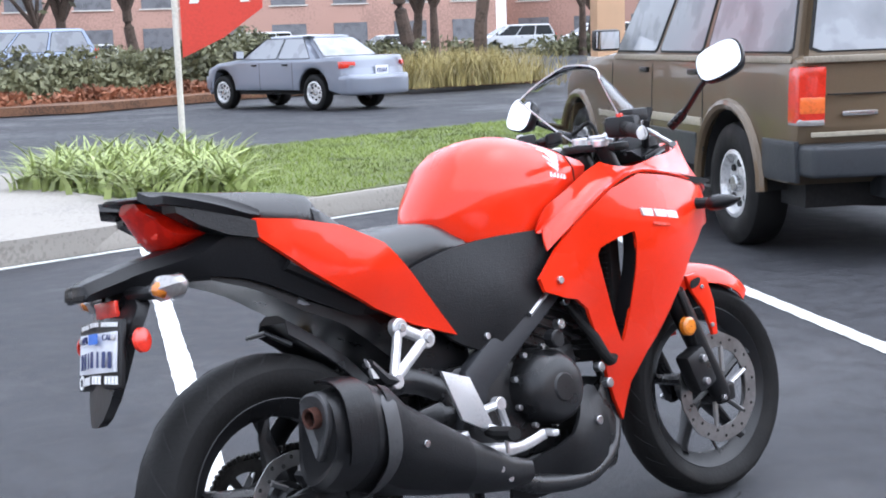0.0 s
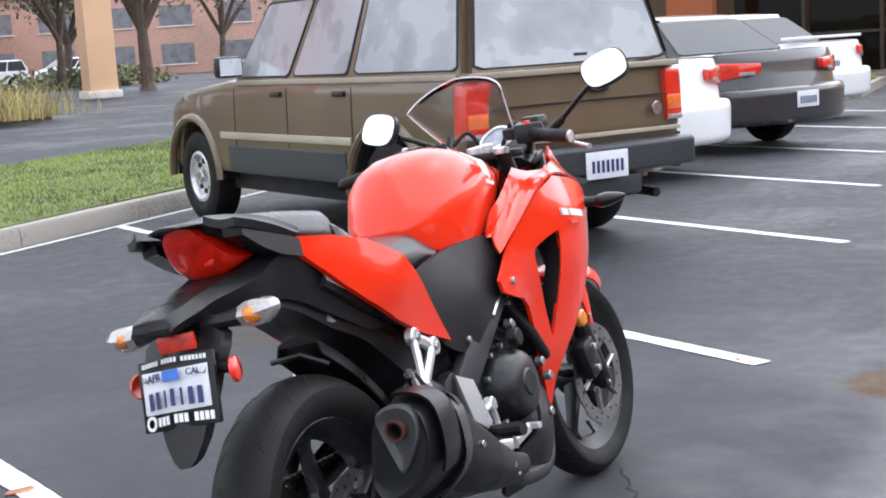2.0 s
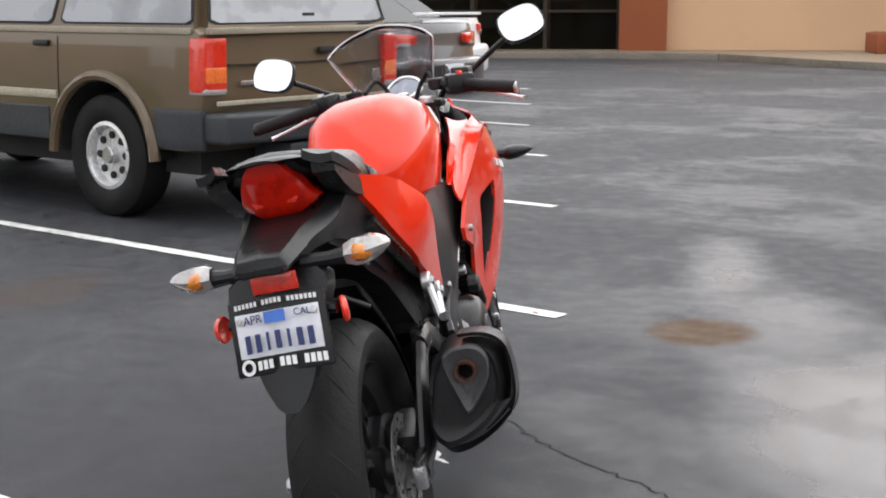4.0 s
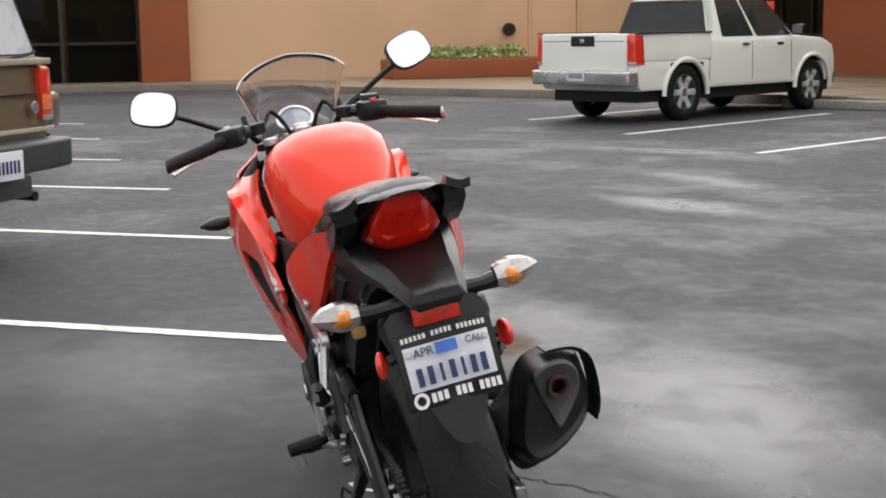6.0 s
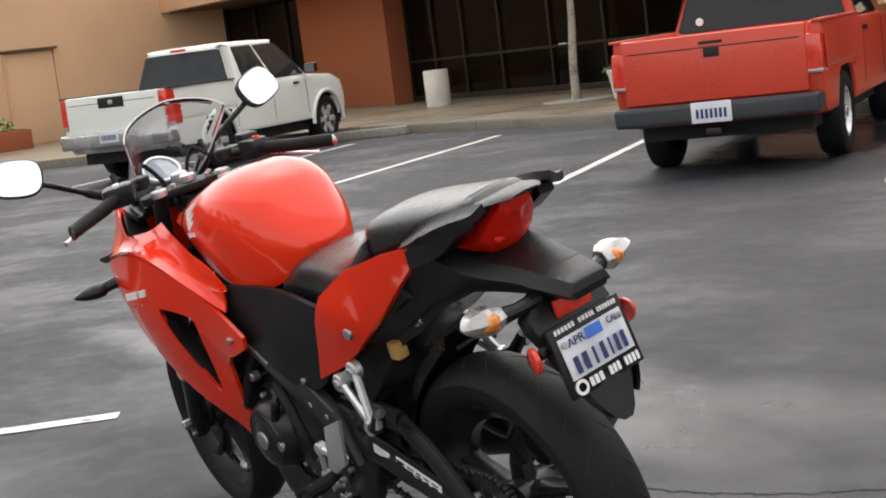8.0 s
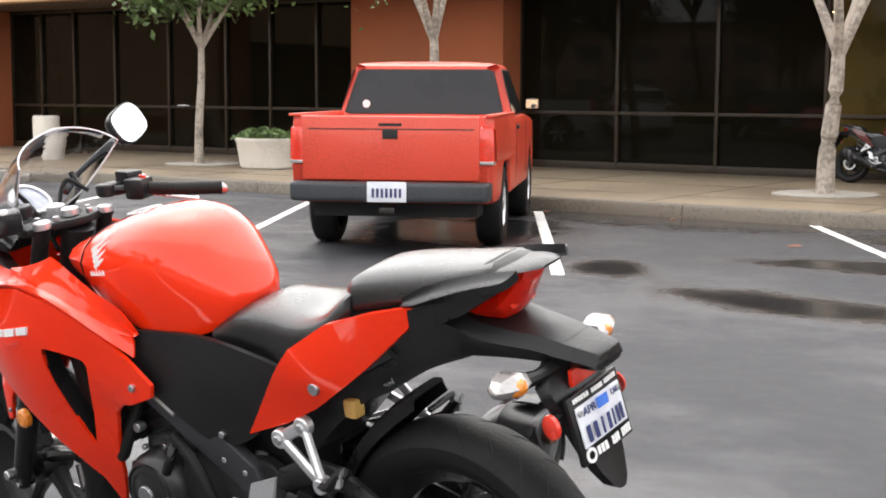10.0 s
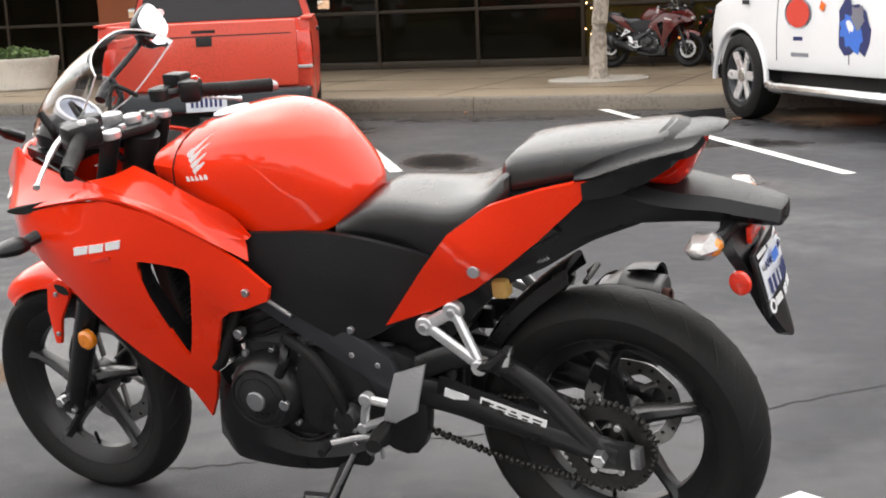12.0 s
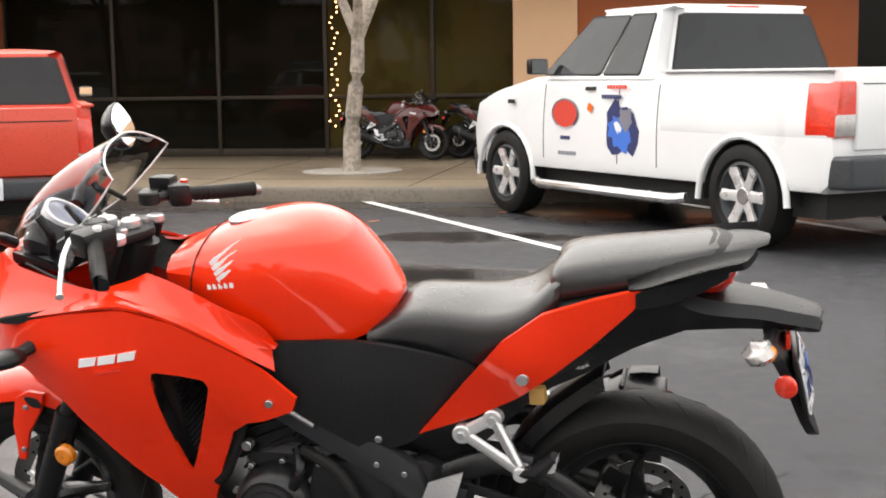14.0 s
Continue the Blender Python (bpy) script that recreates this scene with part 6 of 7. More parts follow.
M_DARKWIN = mat("far window greyed by haze", (0.16, 0.16, 0.17), 0.2, 0, 0.2)


for tm in (M_TINT, M_OLIVELIT):
    tm.node_tree.nodes["Principled BSDF"].inputs["Specular IOR Level"].default_value = 0.085


made = set(scene.objects)
walkp = [(30.3, 20), (30.1, 0), (29.1, -2.35), (25.6, -4.3), (23.1, -6.3), (19.7, -8.9), (17.65, -10.15), (17.65, -10.15), (-40, -10.15)]
pv = [(x, y - 0.15 if x < 18 else y - 0.05) for x, y in walkp[:-2]] + [(17.65, -10.45), (-40, -10.6), (-40, -17), (32, -17), (32, 20)]
tagged(part("pavement", flat(pv, -0.05, 0.146), M_WALK), "tan concrete pavement before the shops", kind="structure")
bm = bmesh.new()
for k in range(24):
    box((-30 + 2.4 * k, -13.0, 0.1475), (0.014, 4.8, 0.002), bm=bm)
for y in (-11.6, -13.4):
    box((-6, y, 0.1475), (58, 0.012, 0.002), bm=bm)
tagged(part("pavement_joints", bm, M_GROOVE), "dark joints in the pavement", kind="structure")
for x, y in ((4.75, -12.75), (15.2, -13.1), (10.4, -13.0)):
    tg = part("tree_grate", disc(0.62, 0.02, (x, y, 0.155), "Z", 28), M_CONC)
    tagged(tg, "pale round tree surround set in the pavement", "tree surround", "tree surrounds")

shop = thing("shop_building", pose(0, 0, 0), "peach stucco shop building with dark glazing and rust-red piers", "building")
part("fascia", box((-2, -16.5, 3.95), (72, 4.6, 1.9), 0.03), M_STUCCO, shop, "peach stucco overhang")
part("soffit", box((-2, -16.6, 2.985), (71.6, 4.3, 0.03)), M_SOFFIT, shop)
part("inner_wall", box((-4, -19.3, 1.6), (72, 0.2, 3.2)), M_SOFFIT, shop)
for x0, x1, m in ((23.55, 27.0, M_RUSTW), (10.95, 14.0, M_RUSTW), (-1.6, 2.15, M_RUSTW), (2.15, 3.05, M_STUCCO), (-14.5, -11.3, M_RUSTW)):
    part("pier", box(((x0 + x1) / 2, -15.9 if m is M_RUSTW else -15.84, 1.56), (x1 - x0, 0.9, 2.84), 0.015), m, shop, "broad stucco pier")
for x0, x1, marks, olive in ((14.0, 23.55, (15.2, 16.3, 17.4, 18.9, 20.4, 21.6, 22.6), ()), (3.05, 10.95, (4.3, 5.9, 7.55, 9.2), (3.05, 4.3)), (27.0, 31.4, (28.4, 29.9), ()), (-11.3, -1.6, (-9.6, -8, -6.4, -4.8, -3.2), ())):
    edges = [x0, *marks, x1]
    for a, b in zip(edges, edges[1:]):
        w = part("window", box(((a + b) / 2, -16.05, 1.56), (b - a - 0.05, 0.02, 2.70)), M_OLIVELIT if a in olive or (x0 == 3.05 and a < 5.8) else M_TINT, shop, "dark tinted shop window")
    for a in edges:
        part("mullion", box((a, -16.02, 1.56), (0.055, 0.09, 2.82), 0.004), M_BRONZE, shop)
    for z in (0.20, 1.02, 2.93):
        part("transom", box(((x0 + x1) / 2, -16.02, z), (x1 - x0, 0.075, 0.05 if z != 0.2 else 0.12), 0.004), M_BRONZE, shop)
part("door_handle", tube([(18.6, -15.93, 1.05), (18.3, -15.93, 1.05)], 0.018, 8), M_STEEL, shop)

# wing that closes the lot
wing = thing("shop_wing", pose(0, 0, 0), "peach stucco wing with a rust-red pilaster and dark entrance", "building")
part("wall", box((31.65, -9.0, 2.4), (0.3, 16.2, 4.8)), M_STUCCO, wing, "plain peach stucco wall")
part("wall", box((31.65, 9.9, 3.9), (0.3, 20, 1.8)), M_STUCCO, wing)
part("pilaster", box((31.35, -0.85, 2.35), (0.5, 1.1, 4.6), 0.02), M_RUSTW, wing, "rust-red stucco pilaster")
part("pilaster", box((31.45, 7.5, 1.6), (0.5, 1.1, 3.0), 0.02), M_RUSTW, wing, "rust-red stucco pilaster")
for a in range(4):
    part("entrance_glass", box((31.9, 0.5 + 1.75 * a, 1.5), (0.03, 1.65, 2.9)), M_TINT, wing)
    part("mullion", box((31.85, -0.3 + 1.75 * a, 1.5), (0.1, 0.09, 2.95)), M_BRONZE, wing)
# added dark backing, shuts off the sky between the entrance panes
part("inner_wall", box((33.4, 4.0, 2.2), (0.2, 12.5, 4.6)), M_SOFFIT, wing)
part("transom", box((31.85, 3.2, 1.05), (0.09, 7.0, 0.06)), M_BRONZE, wing)
part("service_door", box((31.47, -10.5, 1.25), (0.06, 1.2, 2.2), 0.01), M_STUCCO, wing, "peach painted service door")
part("door_hood", box((31.40, -10.5, 2.42), (0.2, 1.4, 0.05)), M_SOFFIT, wing)
for y in (-11.14, -9.86):
    part("door_frame", box((31.46, y, 1.25), (0.10, 0.05, 2.24)), M_STUCCO, wing)
part("meter", disc(0.16, 0.14, (31.40, -9.3, 1.25), "X", 16), M_BRONZE, wing)
part("meter", disc(0.12, 0.14, (31.40, -9.3, 0.75), "X", 16), M_BRONZE, wing)
pl = thing("planter_box", pose(29.9, -7.6, 0.146, 0, 0, 0), "long rust-red planter with low green plants", "planter")
part("planter_wall", box((0, 0, 0.22), (1.3, 3.6, 0.44), 0.03), M_RUSTW, pl)
part("planter_soil", box((0, 0, 0.445), (1.1, 3.4, 0.02)), M_SOIL, pl)
pp = leafy("foliage", [(x, y, z) for k in range(5) for x, y, z in mound(0, -1.2 + 0.55 * k, 0.44, 0.6, 0.5, 0.30, 220, k + 5)], 0.07, M_STRAP, "", 9)
pp.parent = pl

bin_ = thing("litter_bin", pose(20.05, -13.95, 0.146), "pale cast-stone litter bin on the pavement", "litter bin")
part("bin_body", turned([(0.001, 0), (0.23, 0), (0.24, 0.03), (0.245, 0.68), (0.23, 0.71), (0.15, 0.71), (0.14, 0.66), (0.001, 0.66)], 28, (0, 0, 0), "Z"), M_STONEW, bin_)


def round_planter(x, y):
    p = thing("round_planter", pose(x, y, 0.146), "pale cast-stone planter with trimmed green foliage", "planter", "stone planters")
    part("bowl", turned([(0.001, 0), (0.44, 0), (0.47, 0.03), (0.53, 0.40), (0.55, 0.43), (0.55, 0.47), (0.48, 0.47), (0.46, 0.41), (0.001, 0.41)], 28, (0, 0, 0), "Z"), M_STONEW, p)
    f = leafy("foliage", mound(0, 0, 0.42, 0.60, 0.60, 0.20, 900, int(x * 10)), 0.05, M_TREELEAF, "", 4)
    f.parent = p


round_planter(13.62, -12.95)
# warm fairy lights on a cord beside a mullion
M_BULB = bpy.data.materials.new("warm bulb")
M_BULB.use_nodes = True
eb = M_BULB.node_tree.nodes["Principled BSDF"]
eb.inputs["Emission Color"].default_value = (1.0, 0.55, 0.2, 1)
eb.inputs["Emission Strength"].default_value = 2.0
fl = thing("string_lights", pose(5.73, -15.88, 0.146), "string of small warm lights hung beside the shop glass", "string lights")
rl = random.Random(8)
cord = [Vector((0.06 * math.sin(k * 1.3) + rl.uniform(-0.03, 0.03), 0, 0.45 + 0.075 * k)) for k in range(32)]
part("cord", tube(cord, 0.006, 5), M_BRONZE, fl)
for p in cord:
    part("bulb", disc(0.011, 0.022, p + Vector((rl.uniform(-0.03, 0.03), 0.02, 0)), "Z", 8), M_BULB, fl)
sg = thing("parking_sign", pose(26.75, -14.0, 0.146), "small red parking sign on a post", "sign")
part("post", tube([(0, 0, 0), (0, 0, 1.5)], 0.03, 8), M_STONEW, sg)
part("panel", box((0, 0.04, 1.42), (0.34, 0.02, 0.46), 0.005), M_SIGNRED, sg)

settle(made, SHOPS)
# pennant on a pole in the planting bed
made = set(scene.objects)
flag = thing("pennant_pole", pose(5.72, 9.1, 0.14), "red pennant with a white letter on a pale pole", "pennant")
part("pole", tube([(0, 0, 0), (0, 0, 4.2)], 0.03, 12), M_STONEW, flag)
FM = Matrix.Rotation(radians(-43), 4, "Z")
bm = prism([(0.05, 3.2), (0.05, 0.92), (0.45, 1.10), (0.82, 1.36), (0.86, 3.2)], -0.006, 0.006)
cloth = part("cloth", bm, M_SIGNRED, flag, "red cloth")
cloth.matrix_basis = FM
fc = bpy.data.curves.new("letter", "FONT")
fc.body, fc.size, fc.extrude, fc.align_x = "A", 0.85, 0.003, "CENTER"
lt = new("letter", fc)
lt.data.materials.append(M_WHITE)
dg = bpy.context.evaluated_depsgraph_get()
lm = bpy.data.meshes.new_from_object(lt.evaluated_get(dg))
bpy.data.objects.remove(lt)
letter = new("letter", lm)
letter.parent = cloth
letter.matrix_basis = Matrix.Translation((0.42, -0.012, 1.42)) @ Matrix.Rotation(radians(90), 4, "X")


# ---- far buildings beyond the lot ----
def far_building(x, y, rz, w, h, m, label, cols=8, rows=2):
    b = thing("far_building", pose(x, y, 0.03 if x > 0 else 0, 0, 0, rz), label, "building", "buildings beyond the lot")
    part("wall", box((0, 5, h / 2), (w, 10, h), 0.05), m, b)
    part("roof", box((0, 5, h + 0.2), (w + 0.8, 10.8, 0.4), 0.05), M_SOFFIT, b)
    for r in range(rows):
        for c in range(cols):
            part("window", box((-w / 2 + w * (c + 0.5) / cols, -0.02, 1.7 + r * 3.2), (w / cols * 0.55, 0.06, 1.7)), M_DARKWIN, b)
            part("sill", box((-w / 2 + w * (c + 0.5) / cols, -0.06, 0.80 + r * 3.2), (w / cols * 0.62, 0.14, 0.10)), M_STONEW, b)
    return b


far_building(55, 92, -25, 60, 7.5, M_BRICKF, "long red brick office building beyond the lot", 12, 2)
far_building(100, 62, -62, 50, 7.0, M_BRICKF, "red brick office building beyond the lot", 10, 2)
far_building(6, 96, 8, 34, 7.0, M_BRICKF, "red brick office building with pale sills", 7, 2)
# these two are never in view, added only to be reflected
far_building(-45, 60, 35, 60, 8.0, M_STUCCO, "unseen peach stucco building added for reflections", 10, 2)
far_building(-70, -30, 100, 60, 8.0, M_STUCCO, "unseen peach stucco building added for reflections", 10, 2)
for x, y in ((35.2, 28.4), (40.5, 23.5)):
    c = thing("stone_column", pose(x, y, 0.1), "square peach stucco column of a porch", "column", "porch columns")
    part("shaft", box((0, 0, 2.6), (0.95, 0.95, 5.2), 0.02, Matrix.Rotation(radians(-35), 4, "Z")), M_STUCCO, c)
    part("base", box((0, 0, 0.12), (1.15, 1.15, 0.24), 0.02, Matrix.Rotation(radians(-35), 4, "Z")), M_STONEW, c)
tagged(part("porch_beam", box((37.85, 25.95, 5.6), (8.6, 1.1, 0.9), 0.02, Matrix.Rotation(radians(-43), 4, "Z")), M_STUCCO), "peach stucco beam over the porch columns", kind="structure")

settle(made, BEYOND)


# ---- parked vehicles ----
M_BROWN = mat("olive-bronze car paint", (0.125, 0.088, 0.050), 0.38, 0.3, 0.08, 400, 0, 1.2, coat=0.5)
M_PEARL = mat("pearl white car paint", (0.78, 0.79, 0.735), 0.35, 0, 0.03, 400, 0, 1, coat=0.6)
M_WHITEC = mat("white car paint", (0.78, 0.79, 0.80), 0.32, 0, 0.03, 400, 0, 1, coat=0.6)
M_REDC = mat("faded red car paint", (0.58, 0.050, 0.022), 0.42, 0, 0.10, 60, 0, 0.9, coat=0.3)
M_GREYC = mat("grey-blue car paint", (0.26, 0.28, 0.33), 0.35, 0.4, 0.05, 400, 0, 1, coat=0.6)
M_BLACKC = mat("charcoal car paint", (0.045, 0.043, 0.045), 0.30, 0.3, 0.05, 400, 0, 1, coat=0.7)
M_BLUEC = mat("pale blue car paint", (0.36, 0.42, 0.56), 0.35, 0.3, 0.05, 400, 0, 1, coat=0.6)
M_CARGLASS = mat("car window glass", (0.020, 0.022, 0.024), 0.03, 0, 0.1, 3, 0, 1)
M_CARGLASS.node_tree.nodes["Principled BSDF"].inputs["Specular IOR Level"].default_value = 0.28
# pale grey base colour stands in for white sky mirrored in the panes
M_GLASSSKY = mat("car window glass paled by sky", (0.30, 0.31, 0.33), 0.12, 0, 0.15, 3, 0, 1)
M_BUMPER = mat("dark grey bumper", (0.034, 0.038, 0.043), 0.42, 0.1, 0.12, 40, 0.1, 2)
M_CHROME = mat("dull chrome", (0.55, 0.55, 0.55), 0.25, 0.9, 0.08, 60, 0.02, 4)
M_ALLOY = mat("wheel alloy", (0.66, 0.66, 0.66), 0.30, 0.5, 0.12, 60, 0.05, 8)
M_UNDER = mat("underbody black", (0.012, 0.012, 0.012), 0.8, 0, 0.2)
M_TAILRED = mat("car tail lamp", (0.65, 0.030, 0.012), 0.12, 0, 0.10, 60, 0.2, 14, coat=0.8)
M_TAILORG = mat("orange lamp band", (0.80, 0.16, 0.03), 0.14, 0, 0.10, 60, 0.2, 14, coat=0.8)
M_GOLD = mat("gold pinstripe", (0.40, 0.36, 0.28), 0.4, 0.2, 0.08)


def car_wheel(parent, x, y, r, w, rim, style, side):
    wh = new("wheel")
    wh.parent = parent
    wh.location = (x, y, r)
    h = w / 2
    part("tyre", turned([(rim, -h * 0.8), (rim + 0.03, -h), (r - 0.05, -h), (r - 0.012, -h * 0.82), (r, -h * 0.5), (r, h * 0.5), (r - 0.012, h * 0.82), (r - 0.05, h), (rim + 0.03, h), (rim, h * 0.8)], 36, axis="X"), M_RUBBER, wh, sharp=0.7)
    s = side
    rm = part("rim", turned([(rim + 0.004, s * h * 0.2), (rim + 0.004, s * h * 0.86), (rim - 0.018, s * h * 0.90), (rim - 0.03, s * h * 0.70), (rim * 0.82, s * h * 0.45), (0.001, s * h * 0.45)], 36, axis="X"), M_ALLOY if style == "holes" else M_BUMPER, wh, sharp=0.5)
    if style == "spokes":
        for k in range(6):
            a = 2 * math.pi * k / 6
            bm = tube([(s * h * 0.62, 0.04 * math.cos(a), 0.04 * math.sin(a)), (s * h * 0.68, rim * 0.55 * math.cos(a), rim * 0.55 * math.sin(a)), (s * h * 0.72, rim * 0.95 * math.cos(a), rim * 0.95 * math.sin(a))], [0.055, 0.046, 0.056], 6, None, 0.5)
            part("spoke", bm, M_ALLOY, rm)
    else:
        for k in range(8):
            a = 2 * math.pi * k / 8
            part("vent_hole", disc(0.022, 0.02, (s * h * 0.50, rim * 0.60 * math.cos(a), rim * 0.60 * math.sin(a)), "X", 10), M_UNDER, rm)
    part("hub_cap", disc(rim * 0.26, 0.05, (s * h * 0.66, 0, 0), "X", 16), M_CHROME, rm)
    return wh


def arch(cy, r, z0, n=9):
    """The points of a wheel arch, front to rear, in (y, z)."""
    return [(cy + r * math.cos(math.pi * k / n), max(z0, 0.36 + r * math.sin(math.pi * k / n))) for k in range(n + 1)]


def panel_bend(bm, L, hw, cut=True, tuck=0.05):
    """Rounds a slab-sided body: bowed flanks, tucked rear corners, curved nose."""
    if cut:
        for z in (0.5, 0.62, 0.74, 0.86, 0.98, 1.10, 1.2):
            bmesh.ops.bisect_plane(bm, geom=bm.verts[:] + bm.edges[:] + bm.faces[:], plane_co=(0, 0, z), plane_no=(0, 0, 1))
        for k in range(1, 14):
            bmesh.ops.bisect_plane(bm, geom=bm.verts[:] + bm.edges[:] + bm.faces[:], plane_co=(0, L * k / 14, 0), plane_no=(0, 1, 0))
        for k in (-0.93, -0.84, -0.7, -0.4, 0, 0.4, 0.7, 0.84, 0.93):
            bmesh.ops.bisect_plane(bm, geom=bm.verts[:] + bm.edges[:] + bm.faces[:], plane_co=(hw * k, 0, 0), plane_no=(1, 0, 0))
    for v in bm.verts:
        x, y, z = v.co
        t, d = (y - L / 2) / (L / 2), (z - 0.74) / 0.6
        fall = (0.075 if t > 0 else 0.03) * abs(t) ** 5
        u = min(1.1, abs(x) / hw)
        crown = 0.035 * (1 - u * u) * max(0.0, min(1.0, (z - 0.85) / 0.2)) * (1 if t > 0.1 else 0.3)
        nose = 0.20 * max(0.0, (t - 0.72) / 0.28) * u * u if t > 0 else -tuck * min(1.1, max(0.0, (-t - 0.76) / 0.24)) * u ** 3
        v.co = (x * (1 - fall - (0.05 if d > 0 else 0.03) * d * d), y - nose, z + crown)
    return bm


def car(name, m, label, category, s, group=""):
    """A parked vehicle: y ahead, x to its right, from the middle of its rear bumper."""
    v = thing(name, m, label, category, group)
    L, hw, z0, belt, paint = s["L"], s["W"] / 2, s.get("sill", 0.36), s["belt"], s["paint"]
    ra, fa, r = s["ra"], s["fa"], s["r"]
    ar = r + 0.085
    lower = arch(fa, ar, z0) + arch(ra, ar, z0)
    hood = s["hood"]
    deck = s.get("deck", belt)
    tuck = s.get("tuck", 0.05)
    tail = [(0.06, z0 + 0.06), (0.0, z0 + 0.30), (0.03, deck - 0.03), (0.08, deck)]
    if tuck > 0.1:
        tail = [(0.10, z0 + 0.03), (0.02, z0 + 0.14), (0.0, z0 + 0.34), (0.035, deck - 0.20), (0.06, deck - 0.05), (0.10, deck + 0.005), (0.30, deck + 0.012)]
    front = [(s["wind"], belt), (L - 0.55, hood), (L - 0.12, hood - 0.10), (L, hood - 0.34), (L - 0.03, z0 + 0.10), (L - 0.10, z0)]
    mid = [(s["c0"] - 0.02, deck), (s["c0"], belt)] if deck != belt else []
    outline = [(0.14, z0)] + tail + mid + front + lower
    part("body", panel_bend(prism(outline, -hw, hw, 0.05, "X"), L, hw, True, tuck), paint, v, s.get("bodylabel", ""), sharp=0.5)
    part("underbody", box((0, L / 2, 0.46), (s["W"] - 0.34, L - 0.5, 0.36)), M_UNDER, v)
    # cabin
    c0, c1, r0, r1, roof = s["c0"], s["wind"], s["r0"], s["r1"], s["roof"]
    wb, wr = hw - 0.035, hw - s.get("tumble", 0.16)
    ring = lambda a, b, w, z: [(-w, a, z), (w, a, z), (w, b, z), (-w, b, z)]
    bm = loft([ring(c0, c1, wb, belt - 0.02), ring(c0 + (r0 - c0) * 0.93, c1 + (r1 - c1) * 0.93, wb + (wr - wb) * 0.93, belt + (roof - belt) * 0.93), ring(r0 + 0.025, r1 - 0.03, wr - 0.03, belt + (roof - belt) * 0.972), ring(r0 + 0.10, r1 - 0.12, wr - 0.10, roof - 0.002), ring(r0 + 0.30, r1 - 0.34, wr - 0.32, roof + 0.014)])
    bmesh.ops.bevel(bm, geom=[e for e in bm.edges if abs(e.verts[0].co.z - e.verts[1].co.z) > 0.1], offset=s.get("round", 0.06), segments=4, affect="EDGES")
    part("cabin", bm, paint, v, sharp=0.6)

    def quad(name_, pts, mat_, off):
        n = (Vector(pts[1]) - Vector(pts[0])).cross(Vector(pts[3]) - Vector(pts[0])).normalized()
        if n.dot(Vector(pts[0]) - Vector((0, (c0 + c1) / 2, belt + 0.1))) < 0:
            n = -n
        bm = bmesh.new()
        c = sum((Vector(p) for p in pts), Vector()) / 4
        rr_ = []
        for p, q in zip(pts, pts[1:] + pts[:1]):
            p, q = Vector(p), Vector(q)
            rr_ += [p.lerp(q, 0.04), p.lerp(q, 0.96)]
        loft([[p + n * 0.002 for p in rr_], [p + n * off for p in rr_]], bm=bm)
        seal = [c + (p - c).normalized() * ((p - c).length + 0.022) for p in rr_]
        part("window_seal", loft([[p + n * 0.001 for p in seal], [p + n * (off - 0.003) for p in seal]]), M_UNDER, v)
        return part(name_, bm, mat_, v)

    lo, hi = 0.07, 0.86
    P = lambda sx, u, t: (sx * (wb + (wr - wb) * t), (c0 + (r0 - c0) * t) * (1 - u) + (c1 + (r1 - c1) * t) * u, belt - 0.02 + (roof - belt + 0.02) * t)
    for sx in (-1, 1):
        for u0, u1 in s["panes"]:
            quad("side_window", [P(sx, u0, lo), P(sx, u1, lo), P(sx, u1, hi), P(sx, u0, hi)], s.get("glass", M_CARGLASS), 0.008)
    for u, nm in ((0, "rear_window"), (1, "windscreen")):
        E = lambda k, t: ((wb + (wr - wb) * t) * k, c0 + (r0 - c0) * t if u == 0 else c1 + (r1 - c1) * t, belt - 0.02 + (roof - belt + 0.02) * t)
        quad(nm, [E(-0.90, lo + s.get("rwlo", 0.0) * (1 - u)), E(0.90, lo + s.get("rwlo", 0.0) * (1 - u)), E(0.88, hi), E(-0.88, hi)], s.get("rglass", s.get("glass", M_CARGLASS)) if u == 0 else M_CARGLASS, 0.008)
    for x in (-1, 1):
        for y in (ra, fa):
            car_wheel(v, x * (hw - 0.13), y, r, s.get("tw", 0.225), s["rim"], s["style"], x)
        for y in (ra, fa):
            ends = [(x * (hw - 0.035), ar - 0.004), (x * (hw - 0.34), ar - 0.004), (x * (hw - 0.34), ar - 0.03), (x * (hw - 0.035), ar - 0.012)]
            part("arch_liner", loft([[(px_, y + q * math.cos(math.pi * k / 16), 0.36 + q * math.sin(math.pi * k / 16)) for px_, q in ends] for k in range(17)]), M_UNDER, v)
            part("arch_back", prism([(y + (ar - 0.01) * math.cos(math.pi * k / 12), 0.36 + (ar - 0.01) * math.sin(math.pi * k / 12)) for k in range(13)], x * (hw - 0.34), x * (hw - 0.36), 0, "X"), M_UNDER, v)
        if s.get("flare"):
            for y in (ra, fa):
                pts = [(x * (hw - 0.005), y + (ar + 0.02) * math.cos(math.pi * k / 14), 0.36 + (ar + 0.02) * math.sin(math.pi * k / 14)) for k in range(15)]
                part("wheel_arch", tube(pts, s.get("lip", 0.034), 8), paint, v)
        mw = s.get("mw", 0.20)
        mb = part("mirror", box((x * (hw + mw / 2), c1 - 0.28, belt + 0.10), (mw, 0.09, mw * 0.75), 0.03), s.get("mirror", M_PLASTIC), v)
        part("mirror_pane", box((x * (hw + mw / 2), c1 - 0.327, belt + 0.10), (mw * 0.85, 0.004, mw * 0.6)), M_MIRROR, mb)
